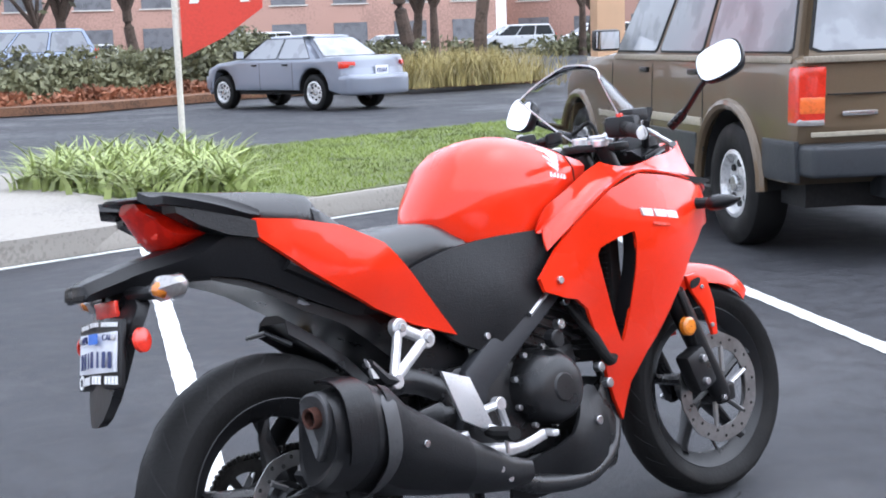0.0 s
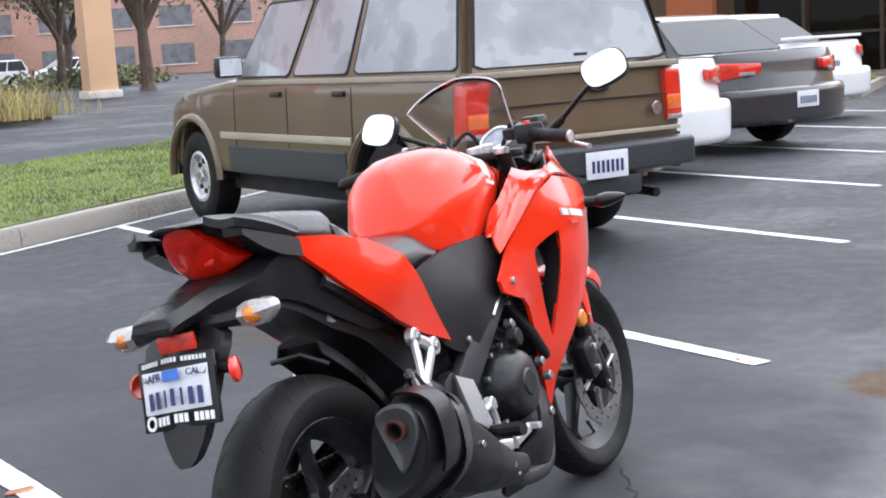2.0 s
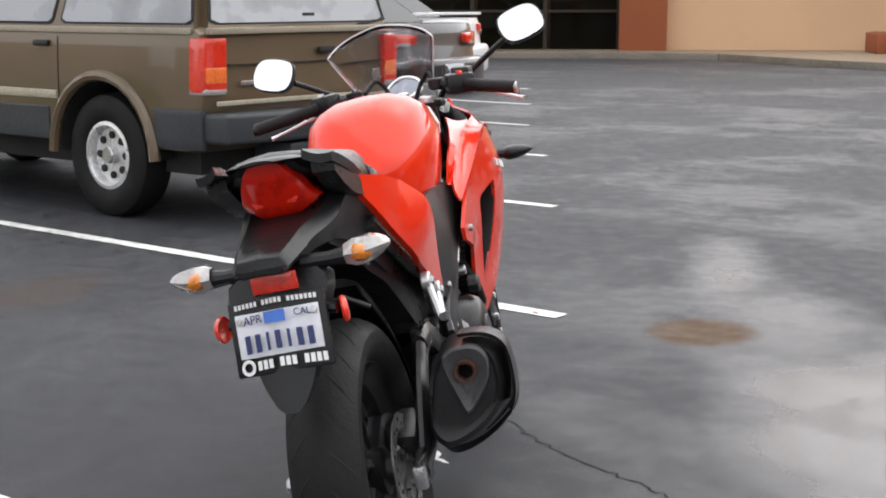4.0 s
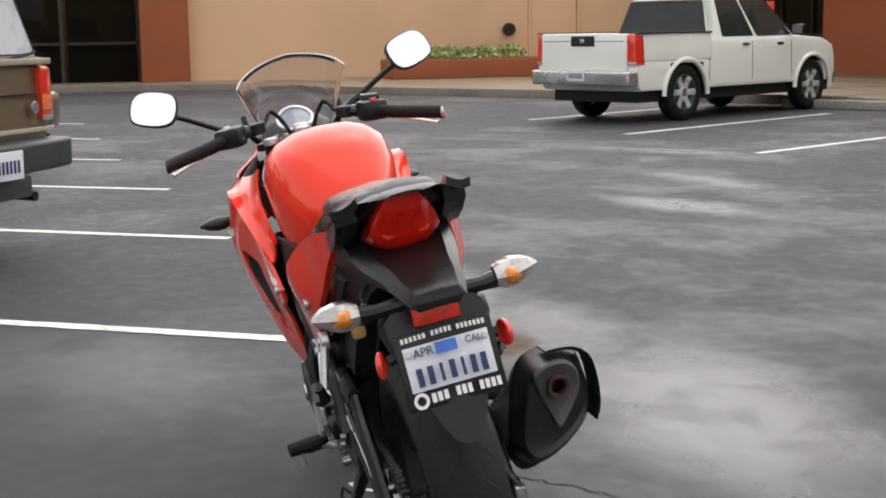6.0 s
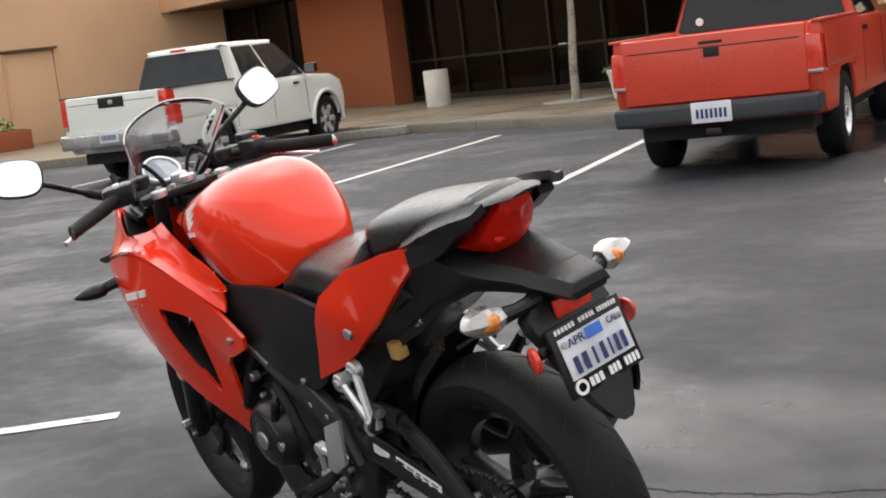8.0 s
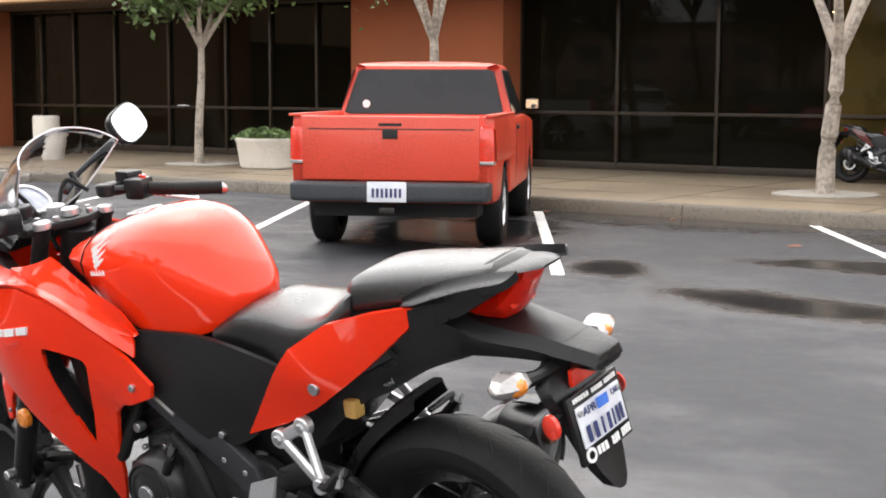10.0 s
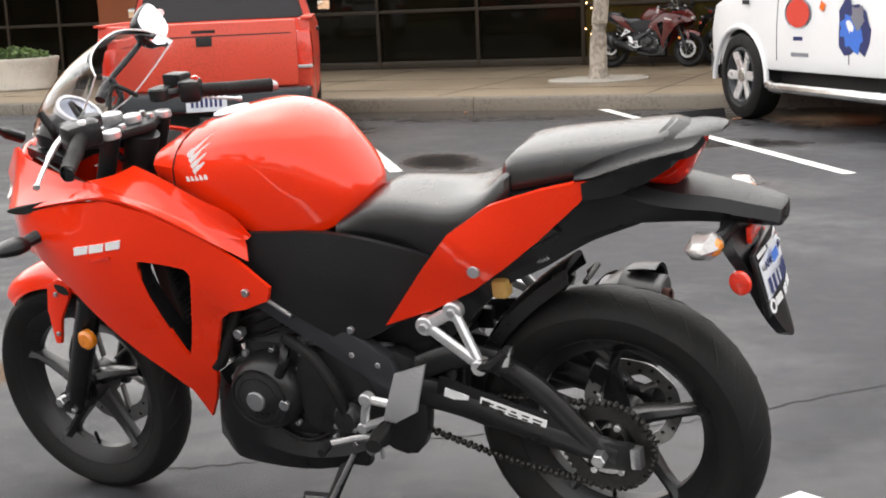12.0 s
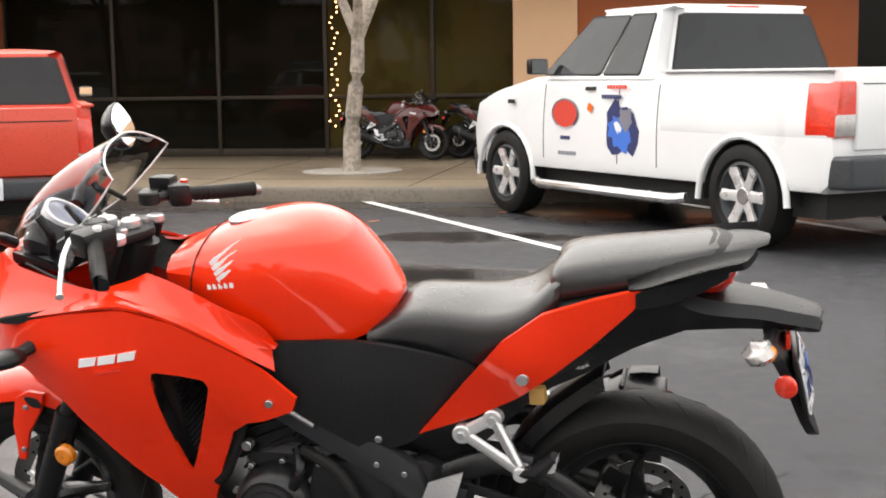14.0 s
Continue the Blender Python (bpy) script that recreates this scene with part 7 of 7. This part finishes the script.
        for yh in s.get("handles", ()):
            part("door_handle", panel_bend(box((x * (hw + 0.006), yh, belt - 0.10), (0.03, 0.15, 0.035), 0.008), L, hw, False), M_PLASTIC, v)
        for yj in s.get("seams", ()):
            part("door_seam", panel_bend(box((x * hw, yj, (belt + z0) / 2 + 0.02), (0.006, 0.008, belt - z0 - 0.16)), L, hw), M_UNDER, v)
        tl = s["lamp"]
        deep = s.get("wrap", 0.14)
        bm = box((x * (hw + 0.006 - tl[0] / 2), -0.025 + deep / 2, tl[2]), (tl[0], deep, tl[1]), 0.022)
        if tuck > 0.1:
            for q in bm.verts:
                inner = (hw - abs(q.co.x)) / tl[0]
                q.co.z = tl[2] + (q.co.z - tl[2]) * (1 - 0.45 * inner) + 0.02 * inner
                q.co.y += 0.10 * max(0.0, q.co.z - tl[2])
        lp = part("tail_lamp", panel_bend(bm, L, hw, True, tuck), M_TAILRED, v, "red tail lamp")
        if s.get("band"):
            part("lamp_band", panel_bend(box((x * (hw + 0.004 - tl[0] / 2), -0.0275 + deep / 2, tl[2] - tl[1] * 0.15), (tl[0] * 0.9, deep, tl[1] * 0.28), 0.008), L, hw, True, tuck), M_TAILORG, lp)
        if tuck > 0.1:
            part("reversing_lamp", panel_bend(box((x * (hw - tl[0] * 0.62), -0.024, tl[2] - tl[1] * 0.16), (tl[0] * 0.34, 0.02, tl[1] * 0.2), 0.004), L, hw, True, tuck), M_CLEAR, lp)
        else:
            low = tl[1] * s.get("rev", 0.14)
            part("reversing_lamp", panel_bend(box((x * (hw + 0.008 - tl[0] / 2), -0.027 + deep / 2, tl[2] - tl[1] / 2 + low / 2), (tl[0] * 0.96, deep, low * 0.94), 0.016), L, hw, True, tuck), M_CLEAR, lp)
        part("headlamp", panel_bend(box((x * (hw - 0.22), L - 0.085, hood - 0.24), (0.36, 0.16, 0.16), 0.02), L, hw), M_CLEAR, v)
        if s.get("trim"):
            part("side_trim", box((x * (hw + 0.003), L / 2, s["trim"][0]), (0.02, fa - ra - 2 * ar - 0.06, 0.05), 0.006), s["trim"][1], v)
        if s.get("step"):
            part("side_step", tube([(x * (hw + 0.03), ra + ar + 0.12, 0.36), (x * (hw + 0.06), ra + ar + 0.25, 0.34), (x * (hw + 0.06), fa - ar - 0.25, 0.34), (x * (hw + 0.03), fa - ar - 0.12, 0.36)], 0.045, 10), M_CHROME, v, "chrome side step")
    bz = s.get("bz", 0.56)
    bp = part("rear_bumper", panel_bend(box((0, -0.04 if tuck < 0.1 else 0.02, bz), (s["W"] + (0.03 if tuck > 0.1 else -0.02), 0.24 if tuck < 0.1 else 0.36, s.get("bh", 0.2)), 0.035 if tuck < 0.1 else 0.085, seg=4), L, hw, True, tuck), s.get("bumper", paint), v, s.get("bumperlabel", ""))
    part("front_bumper", panel_bend(box((0, L + 0.0, 0.50), (s["W"] - 0.02, 0.20, 0.24), 0.04), L, hw), s.get("bumper", paint), v)
    pz = s.get("plate", bz)
    pf = part("number_plate", box((s.get("px", 0), s.get("py", -0.168), pz), (0.305, 0.012, 0.155), 0.004), M_PLATE, v, "pale number plate with dark bars")
    for k in range(7):
        part("plate_bar", box((s.get("px", 0) - 0.105 + 0.035 * k, s.get("py", -0.168) - 0.0068, pz - 0.008), (0.020, 0.003, 0.07)), M_INK, pf)
    return v


def pickup(name, m, label, s):
    """A pickup truck: a car body with an open load bed behind the cab."""
    v = car(name, m, label, "pickup truck", s)
    hw, rail, c0 = s["W"] / 2, s["rail"], s["c0"]
    b0 = s["deck"]
    for x in (-1, 1):
        low = max(0.36 + s["r"] + 0.09, b0 - 0.12)
        low = low if low < b0 else b0 - 0.03
        part("bed_side", panel_bend(box((x * (hw - 0.046), (c0 + 0.02) / 2 + 0.02, (low + rail) / 2), (0.10, c0 - 0.05, rail - low), 0.02), s["L"], hw), s["paint"], v)
        part("bed_rail", box((x * (hw - 0.05), (c0 + 0.02) / 2 + 0.02, rail + 0.006), (0.09, c0 - 0.06, 0.02), 0.006), s.get("railm", s["paint"]), v)
    tg = part("tailgate", box((0, 0.03, (s["tg0"] + rail) / 2), (s["W"] - 2 * s["lamp"][0] - 0.012, 0.09, rail - s["tg0"]), 0.016), s["paint"], v, s.get("tglabel", ""))
    part("tailgate_handle", box((0, -0.018, s["hz"]), (s.get("hwid", 0.20), 0.012, s.get("hh", 0.07)), 0.004), M_UNDER, tg)
    part("tailgate_seam", box((0, -0.0155, rail - 0.10), (s["W"] - 2 * s["lamp"][0] - 0.10, 0.004, 0.008)), M_UNDER, tg)
    return v


H1 = -29.5
suv = car("suv", pose(5.20, 1.63, 0, 0, 0, -28.5), "olive-bronze boxy estate car with dark bumpers and windows painted pale with sky", "suv", dict(
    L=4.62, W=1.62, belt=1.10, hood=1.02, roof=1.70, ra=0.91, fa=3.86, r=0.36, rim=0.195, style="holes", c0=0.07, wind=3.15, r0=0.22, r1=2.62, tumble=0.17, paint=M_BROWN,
    panes=((0.02, 0.40), (0.435, 0.675), (0.705, 0.97)), glass=M_GLASSSKY, lamp=(0.15, 0.31, 0.892), bumper=M_BUMPER, bz=0.56, bh=0.17, plate=0.535, px=0.02, flare=True, band=True, handles=(1.45, 2.35), seams=(1.30, 2.20, 3.05), trim=(0.70, M_GOLD), sill=0.42))
part("bumper_valance", box((0, 0.02, 0.40), (0.62, 0.30, 0.12), 0.02), M_BUMPER, suv)
part("rear_stripe", box((0, -0.004, 0.695), (1.46, 0.02, 0.025), 0.004), M_GOLD, suv)
part("tailgate_seam", box((0, 0.012, 0.90), (1.26, 0.02, 0.006)), M_UNDER, suv)
part("tailgate_handle", box((0.12, 0.0, 0.965), (0.13, 0.03, 0.035), 0.008), M_UNDER, suv)
part("rear_wiper", tube([(0.30, 0.06, 1.06), (0.50, 0.07, 1.105), (0.72, 0.09, 1.135)], 0.012, 6), M_UNDER, suv)
part("window_latch", box((0.06, 0.095, 1.165), (0.10, 0.03, 0.02), 0.004), M_UNDER, suv)
part("badge", disc(0.038, 0.012, (0.55, -0.008, 0.82), "Y", 18), M_CHROME, suv)
part("name_bar", box((-0.46, -0.004, 0.80), (0.20, 0.012, 0.025), 0.003), M_CHROME, suv)
M_FADED = mat("faded bronze belt trim", (0.30, 0.26, 0.20), 0.5, 0.2, 0.12, 60, 0.05, 2)
part("belt_trim", box((0, 0.03, 1.082), (1.50, 0.06, 0.035), 0.008), M_FADED, suv, "faded belt trim")
for x in (-1, 1):
    part("belt_trim", panel_bend(box((x * 0.812, 1.55, 1.082), (0.014, 2.9, 0.035), 0.004), 4.4, 0.81), M_FADED, suv, "faded belt trim")
    part("lower_cladding", panel_bend(box((x * 0.806, 0.22, 0.55), (0.03, 0.42, 0.22), 0.01), 4.4, 0.81), M_BUMPER, suv, "dark grey lower cladding")
    part("lower_cladding", panel_bend(box((x * 0.806, 2.30, 0.53), (0.03, 1.80, 0.20), 0.01), 4.4, 0.81), M_BUMPER, suv, "dark grey lower cladding")
part("spare_wheel", disc(0.30, 0.18, (0, 0.62, 0.34), "Z", 28), M_UNDER, suv)
part("exhaust_pipe", tube([(0.55, 0.25, 0.32), (0.55, 0.02, 0.31)], 0.03, 10), M_CHAIN, suv)
for x in (-0.55, 0.55):
    part("roof_rail", tube([(x, 0.5, 1.73), (x, 2.3, 1.73)], 0.018, 8), M_UNDER, suv)

SEDAN = dict(tuck=0.22, round=0.14, wrap=0.30, L=4.6, W=1.78, belt=0.93, hood=0.88, deck=0.96, roof=1.36, ra=1.0, fa=3.68, r=0.32, rim=0.21, style="spokes", c0=0.72, wind=3.35, r0=1.35, r1=2.65, tumble=0.25, panes=((0.14, 0.50), (0.53, 0.92)), lamp=(0.34, 0.17, 0.82), bz=0.45, bh=0.36, plate=0.70, py=-0.012, handles=(1.75, 2.65), seams=(1.55, 2.50), sill=0.28, rwlo=0.06)


def sedan(x, y, rz, paint, label, **more):
    return car("sedan", pose(x, y, 0, 0, 0, rz), label, "car", {**SEDAN, "paint": paint, **more}, "cars in the row")


made = set(scene.objects)
sedan(8.83, 1.87, H1, M_WHITEC, "white saloon parked in the row")
sedan(11.50, 1.36, H1, M_BLACKC, "charcoal saloon with wide red tail lamps", lamp=(0.44, 0.17, 0.80), plate=0.50, py=-0.166)
sp = sedan(15.65, 1.70, H1, M_WHITEC, "white saloon with a boot spoiler", lamp=(0.26, 0.16, 0.83))
part("spoiler", box((0, 0.16, 1.03), (1.30, 0.20, 0.035), 0.014), M_WHITEC, sp)
settle(made, STRIP)
made = set(scene.objects)
gs = sedan(13.57, 15.22, 2, M_GREYC, "grey-blue saloon parked beyond the grass", tuck=0.2, round=0.12, wrap=0.2, L=4.4, W=1.52, belt=0.92, roof=1.34, deck=0.94, hood=0.86, lamp=(0.20, 0.13, 0.80), style="holes", rim=0.20, wind=3.25, r1=2.5, glass=M_GLASSSKY)
gs.location.z = 0.03
gs.scale = (0.93, 0.93, 0.93)
VAN = dict(L=4.9, W=1.9, belt=1.08, hood=1.0, roof=1.72, ra=1.0, fa=3.95, r=0.33, rim=0.20, style="holes", c0=0.08, wind=4.05, r0=0.40, r1=2.95, tumble=0.2, panes=((0.04, 0.32), (0.35, 0.62), (0.65, 0.92)), lamp=(0.14, 0.35, 1.0), bz=0.52, bh=0.26, plate=0.85, py=-0.012, handles=(2.2,), seams=(1.5, 2.6), sill=0.30)
car("minivan", pose(18.5, 33.0, 0.03, 0, 0, 68), "pale blue minivan behind the planting bed", "minivan", {**VAN, "paint": M_BLUEC, "glass": M_GLASSSKY})
for x, y, rz in ((62, 55, 60), (72, 57, 62), (46, 60, 80)):
    car("suv", pose(x, y, 0.03, 0, 0, rz), "white estate car far across the lot", "suv", {**VAN, "paint": M_WHITEC}, "cars far across the lot")
sedan(54, 58, 75, M_WHITEC, "white saloon far across the lot").location.z = 0.03
sedan(37, 62, 90, M_WHITEC, "white saloon far across the lot").location.z = 0.03
settle(made, BEYOND)

pearl = pickup("pickup_truck", pose(14.83, -4.57, 0, 0, 0, 180 + 33) @ Matrix.Scale(0.93, 4), "pearl-white crew-cab pickup with a closed tailgate", dict(
    L=5.30, W=1.85, belt=1.14, hood=1.10, deck=0.86, rail=1.22, tg0=0.72, roof=1.76, ra=1.12, fa=4.36, r=0.395, rim=0.255, c0=1.72, wind=4.06, r0=1.86, r1=3.30, tumble=0.24, wrap=0.20, round=0.12, paint=M_PEARL,
    panes=((0.13, 0.46), (0.51, 0.90)), lamp=(0.155, 0.42, 1.00), bumper=M_CHROME, bz=0.62, bh=0.20, plate=0.66, flare=True, handles=(2.55, 3.45), seams=(1.66, 2.72, 3.75), hz=1.12, hwid=0.42, hh=0.14, style="spokes", sill=0.44, railm=M_UNDER))
part("tailgate_badge", box((0, -0.03, 1.12), (0.08, 0.01, 0.06), 0.004), M_CHROME, pearl)
part("third_brake_lamp", box((0, 1.74, 1.72), (0.26, 0.04, 0.04), 0.006), M_TAILRED, pearl)
made = set(scene.objects)
ws_ = thing("wheel_stop", pose(16.9, -9.75, 0, 0, 0, 33), "pale concrete wheel stop before the kerb", "wheel stop")
part("stop", box((0, 0, 0.07), (1.8, 0.16, 0.14), 0.03), M_CONC, ws_)
settle(made, SHOPS)

redt = pickup("pickup_truck", pose(5.45, -5.85, 0, 0, 0, 180 + 31.7), "faded red compact pickup with a grey bumper", dict(
    L=4.7, W=1.65, belt=1.06, hood=1.0, deck=0.76, rail=1.08, tg0=0.585, roof=1.53, ra=0.98, fa=3.75, r=0.335, rim=0.195, c0=1.72, wind=3.15, r0=1.90, r1=2.62, tumble=0.17, round=0.11, wrap=0.16, paint=M_REDC,
    mw=0.13, panes=((0.10, 0.90),), lamp=(0.125, 0.29, 0.85), bumper=M_BUMPER, bz=0.50, bh=0.15, plate=0.505, handles=(2.0,), seams=(1.86, 3.0), hz=0.94, hwid=0.12, style="holes", sill=0.40, bumperlabel="grey-blue painted step bumper"))
part("tailgate_slot", box((0, -0.017, 1.015), (0.18, 0.006, 0.022)), M_UNDER, redt)
part("window_sticker", disc(0.035, 0.004, (-0.52, 1.735, 1.16), "Y", 14), M_WHITE, redt)
part("hitch", box((0, -0.06, 0.36), (0.12, 0.2, 0.05), 0.01), M_CHAIN, redt)

wt = pickup("pickup_truck", pose(-1.18, -7.12, 0, 0, 0, 180 + 43.4) @ Matrix.Scale(0.93, 4), "white full-size pickup with round door emblem and decals", dict(
    L=5.42, W=2.02, belt=1.33, hood=1.18, deck=1.00, rail=1.37, tg0=0.80, roof=1.94, ra=1.0, fa=4.5, r=0.41, rim=0.265, c0=2.02, wind=4.02, r0=2.16, r1=3.22, tumble=0.24, wrap=0.34, round=0.13, lip=0.026, paint=M_WHITEC,
    panes=((0.17, 0.44), (0.47, 0.93)), lamp=(0.19, 0.40, 1.09), bumper=M_BUMPER, bz=0.64, bh=0.24, plate=0.68, flare=True, handles=(3.05,), seams=(2.06, 2.62, 3.80), hz=1.22, style="spokes", sill=0.48, rev=0.44, step=True, tw=0.27))
part("third_brake_lamp", box((0, 2.19, 1.90), (0.36, 0.05, 0.05), 0.008), M_TAILRED, wt)
for x in (-1, 1):
    X = x * 1.010
    em = part("door_emblem", disc(0.15, 0.006, (X, 3.43, 1.00), "X", 30), M_SIGNRED, wt, "oval red door emblem with a grey rim")
    part("emblem_rim", turned([(0.150, -0.004), (0.150, 0.004), (0.168, 0.004), (0.168, -0.004)], 30, (X, 3.43, 1.00), "X"), M_GREYC, em)
    for ob in (em, em.children[0]):
        for q in ob.data.vertices:
            q.co.y, q.co.z = 3.43 + (q.co.y - 3.43) * 1.3, 1.00 + (q.co.z - 1.00) * 0.82
    rr = random.Random(3)
    for nm, mt, w_, h_, dy, dz, off in (("picture_shadow", M_INK, 0.25, 0.24, 0.0, 0.0, 0.0), ("picture_blue", M_BLUE, 0.15, 0.16, 0.03, -0.03, 0.0012), ("picture_grey", M_GREYC, 0.10, 0.10, -0.07, 0.10, 0.0024), ("picture_white", M_WHITE, 0.05, 0.05, 0.04, 0.02, 0.0036)):
        pts = [(2.56 + dy + w_ * 1.15 * math.cos(a) * rr.uniform(0.55, 1.15), 0.88 + dz + h_ * 1.1 * math.sin(a) * rr.uniform(0.55, 1.15) + 0.25 * w_ * math.cos(a)) for a in [6.283 * k / 17 for k in range(17)]]
        part(nm, prism(pts, X + x * off, X + x * (off + 0.003), 0, "X"), mt, wt)
    part("decal_wing", box((X, 3.03, 1.06), (0.004, 0.07, 0.07), 0, Matrix.Rotation(0.5, 4, "X")), M_TAILORG, wt)
    for y0, z, w, mt in ((2.62, 1.245, 0.30, M_SIGNRED), (2.70, 1.16, 0.30, M_INK), (3.43, 0.78, 0.16, M_INK), (3.40, 0.64, 0.30, M_GREYC)):
        bm = bmesh.new()
        for k in range(7):
            box((X, y0 - w / 2 + w * (k + 0.5) / 7, z), (0.004, w / 9, 0.035), bm=bm)
        tagged(part("decal_bars", bm, mt, wt), kind="stuff")
    part("badge", box((X, 4.37, 1.10), (0.006, 0.12, 0.04)), M_UNDER, wt)
part("tailgate_decal", box((0.35, -0.018, 1.12), (0.5, 0.004, 0.18)), M_SIGNRED, wt)

M_DARKRED = mat("dark red paint", (0.09, 0.010, 0.009), 0.25, 0, 0.05, 300, 0, 3, coat=0.7)
# two more motorcycles stand on the pavement under the overhang
made = set(scene.objects)
for x, y, rz in ((5.25, -15.2, 172), (3.8, -15.3, 168)):
    b = copy_thing(bike, pose(x, y, 0.146, 0, 0, rz) @ Matrix.Rotation(radians(-10.7), 4, "X") @ Matrix.Scale(0.8, 4))
    for ob in b.children_recursive:
        if ob.type == "MESH" and ob.data.materials and ob.data.materials[0] is M_PAINT:
            ob.material_slots[0].link = "OBJECT"
            ob.material_slots[0].material = M_DARKRED
    tagged(b, "dark red motorcycle standing under the shop overhang", "motorcycle", "motorcycles at the shop")
settle(made, SHOPS)

# ---- litter on the tarmac ----
M_LEAF = mat("fallen leaf", (0.30, 0.12, 0.06), 0.7, 0, 0.3, 20, 0, 9)
rl = random.Random(31)
for x, y, s_ in ((0.68, 1.62, 0.07), (2.03, 3.32, 0.09), (0.55, 1.3, 0.04), (2.85, 0.04, 0.025), (3.36, -8.6, 0.10), (5.4, -10.1, 0.06), (2.4, -9.5, 0.06), (1.9, 4.2, 0.05), (-0.9, 2.6, 0.05), (6.9, -10.0, 0.05)):
    pts = [(s_ * (0.6 + 0.4 * rl.random()) * math.cos(a), 0.45 * s_ * (0.6 + 0.4 * rl.random()) * math.sin(a)) for a in [6.283 * k / 9 for k in range(9)]]
    lf = part("fallen_leaf", prism(pts, 0.0015, 0.006, 0, "Z"), M_LEAF)
    lf.matrix_world = pose(x, y, 0, 0, 0, rl.uniform(0, 360))
    tagged(lf, "dry brown leaf lying on wet tarmac", "leaf", "fallen leaves")
for x, y, s_ in ((1.04, 0.10, 0.05), (0.99, 0.07, 0.03)):
    pts = [(s_ * (0.5 + 0.6 * rl.random()) * math.cos(a), 0.4 * s_ * (0.5 + 0.6 * rl.random()) * math.sin(a)) for a in [6.283 * k / 8 for k in range(8)]]
    sc = part("paint_fleck", prism(pts, 0.0005, 0.003, 0, "Z"), M_LINE)
    sc.matrix_world = pose(x, y, 0, 0, 0, rl.uniform(0, 360))
    tagged(sc, "white fleck of paint on the tarmac", "paint fleck", "paint flecks")
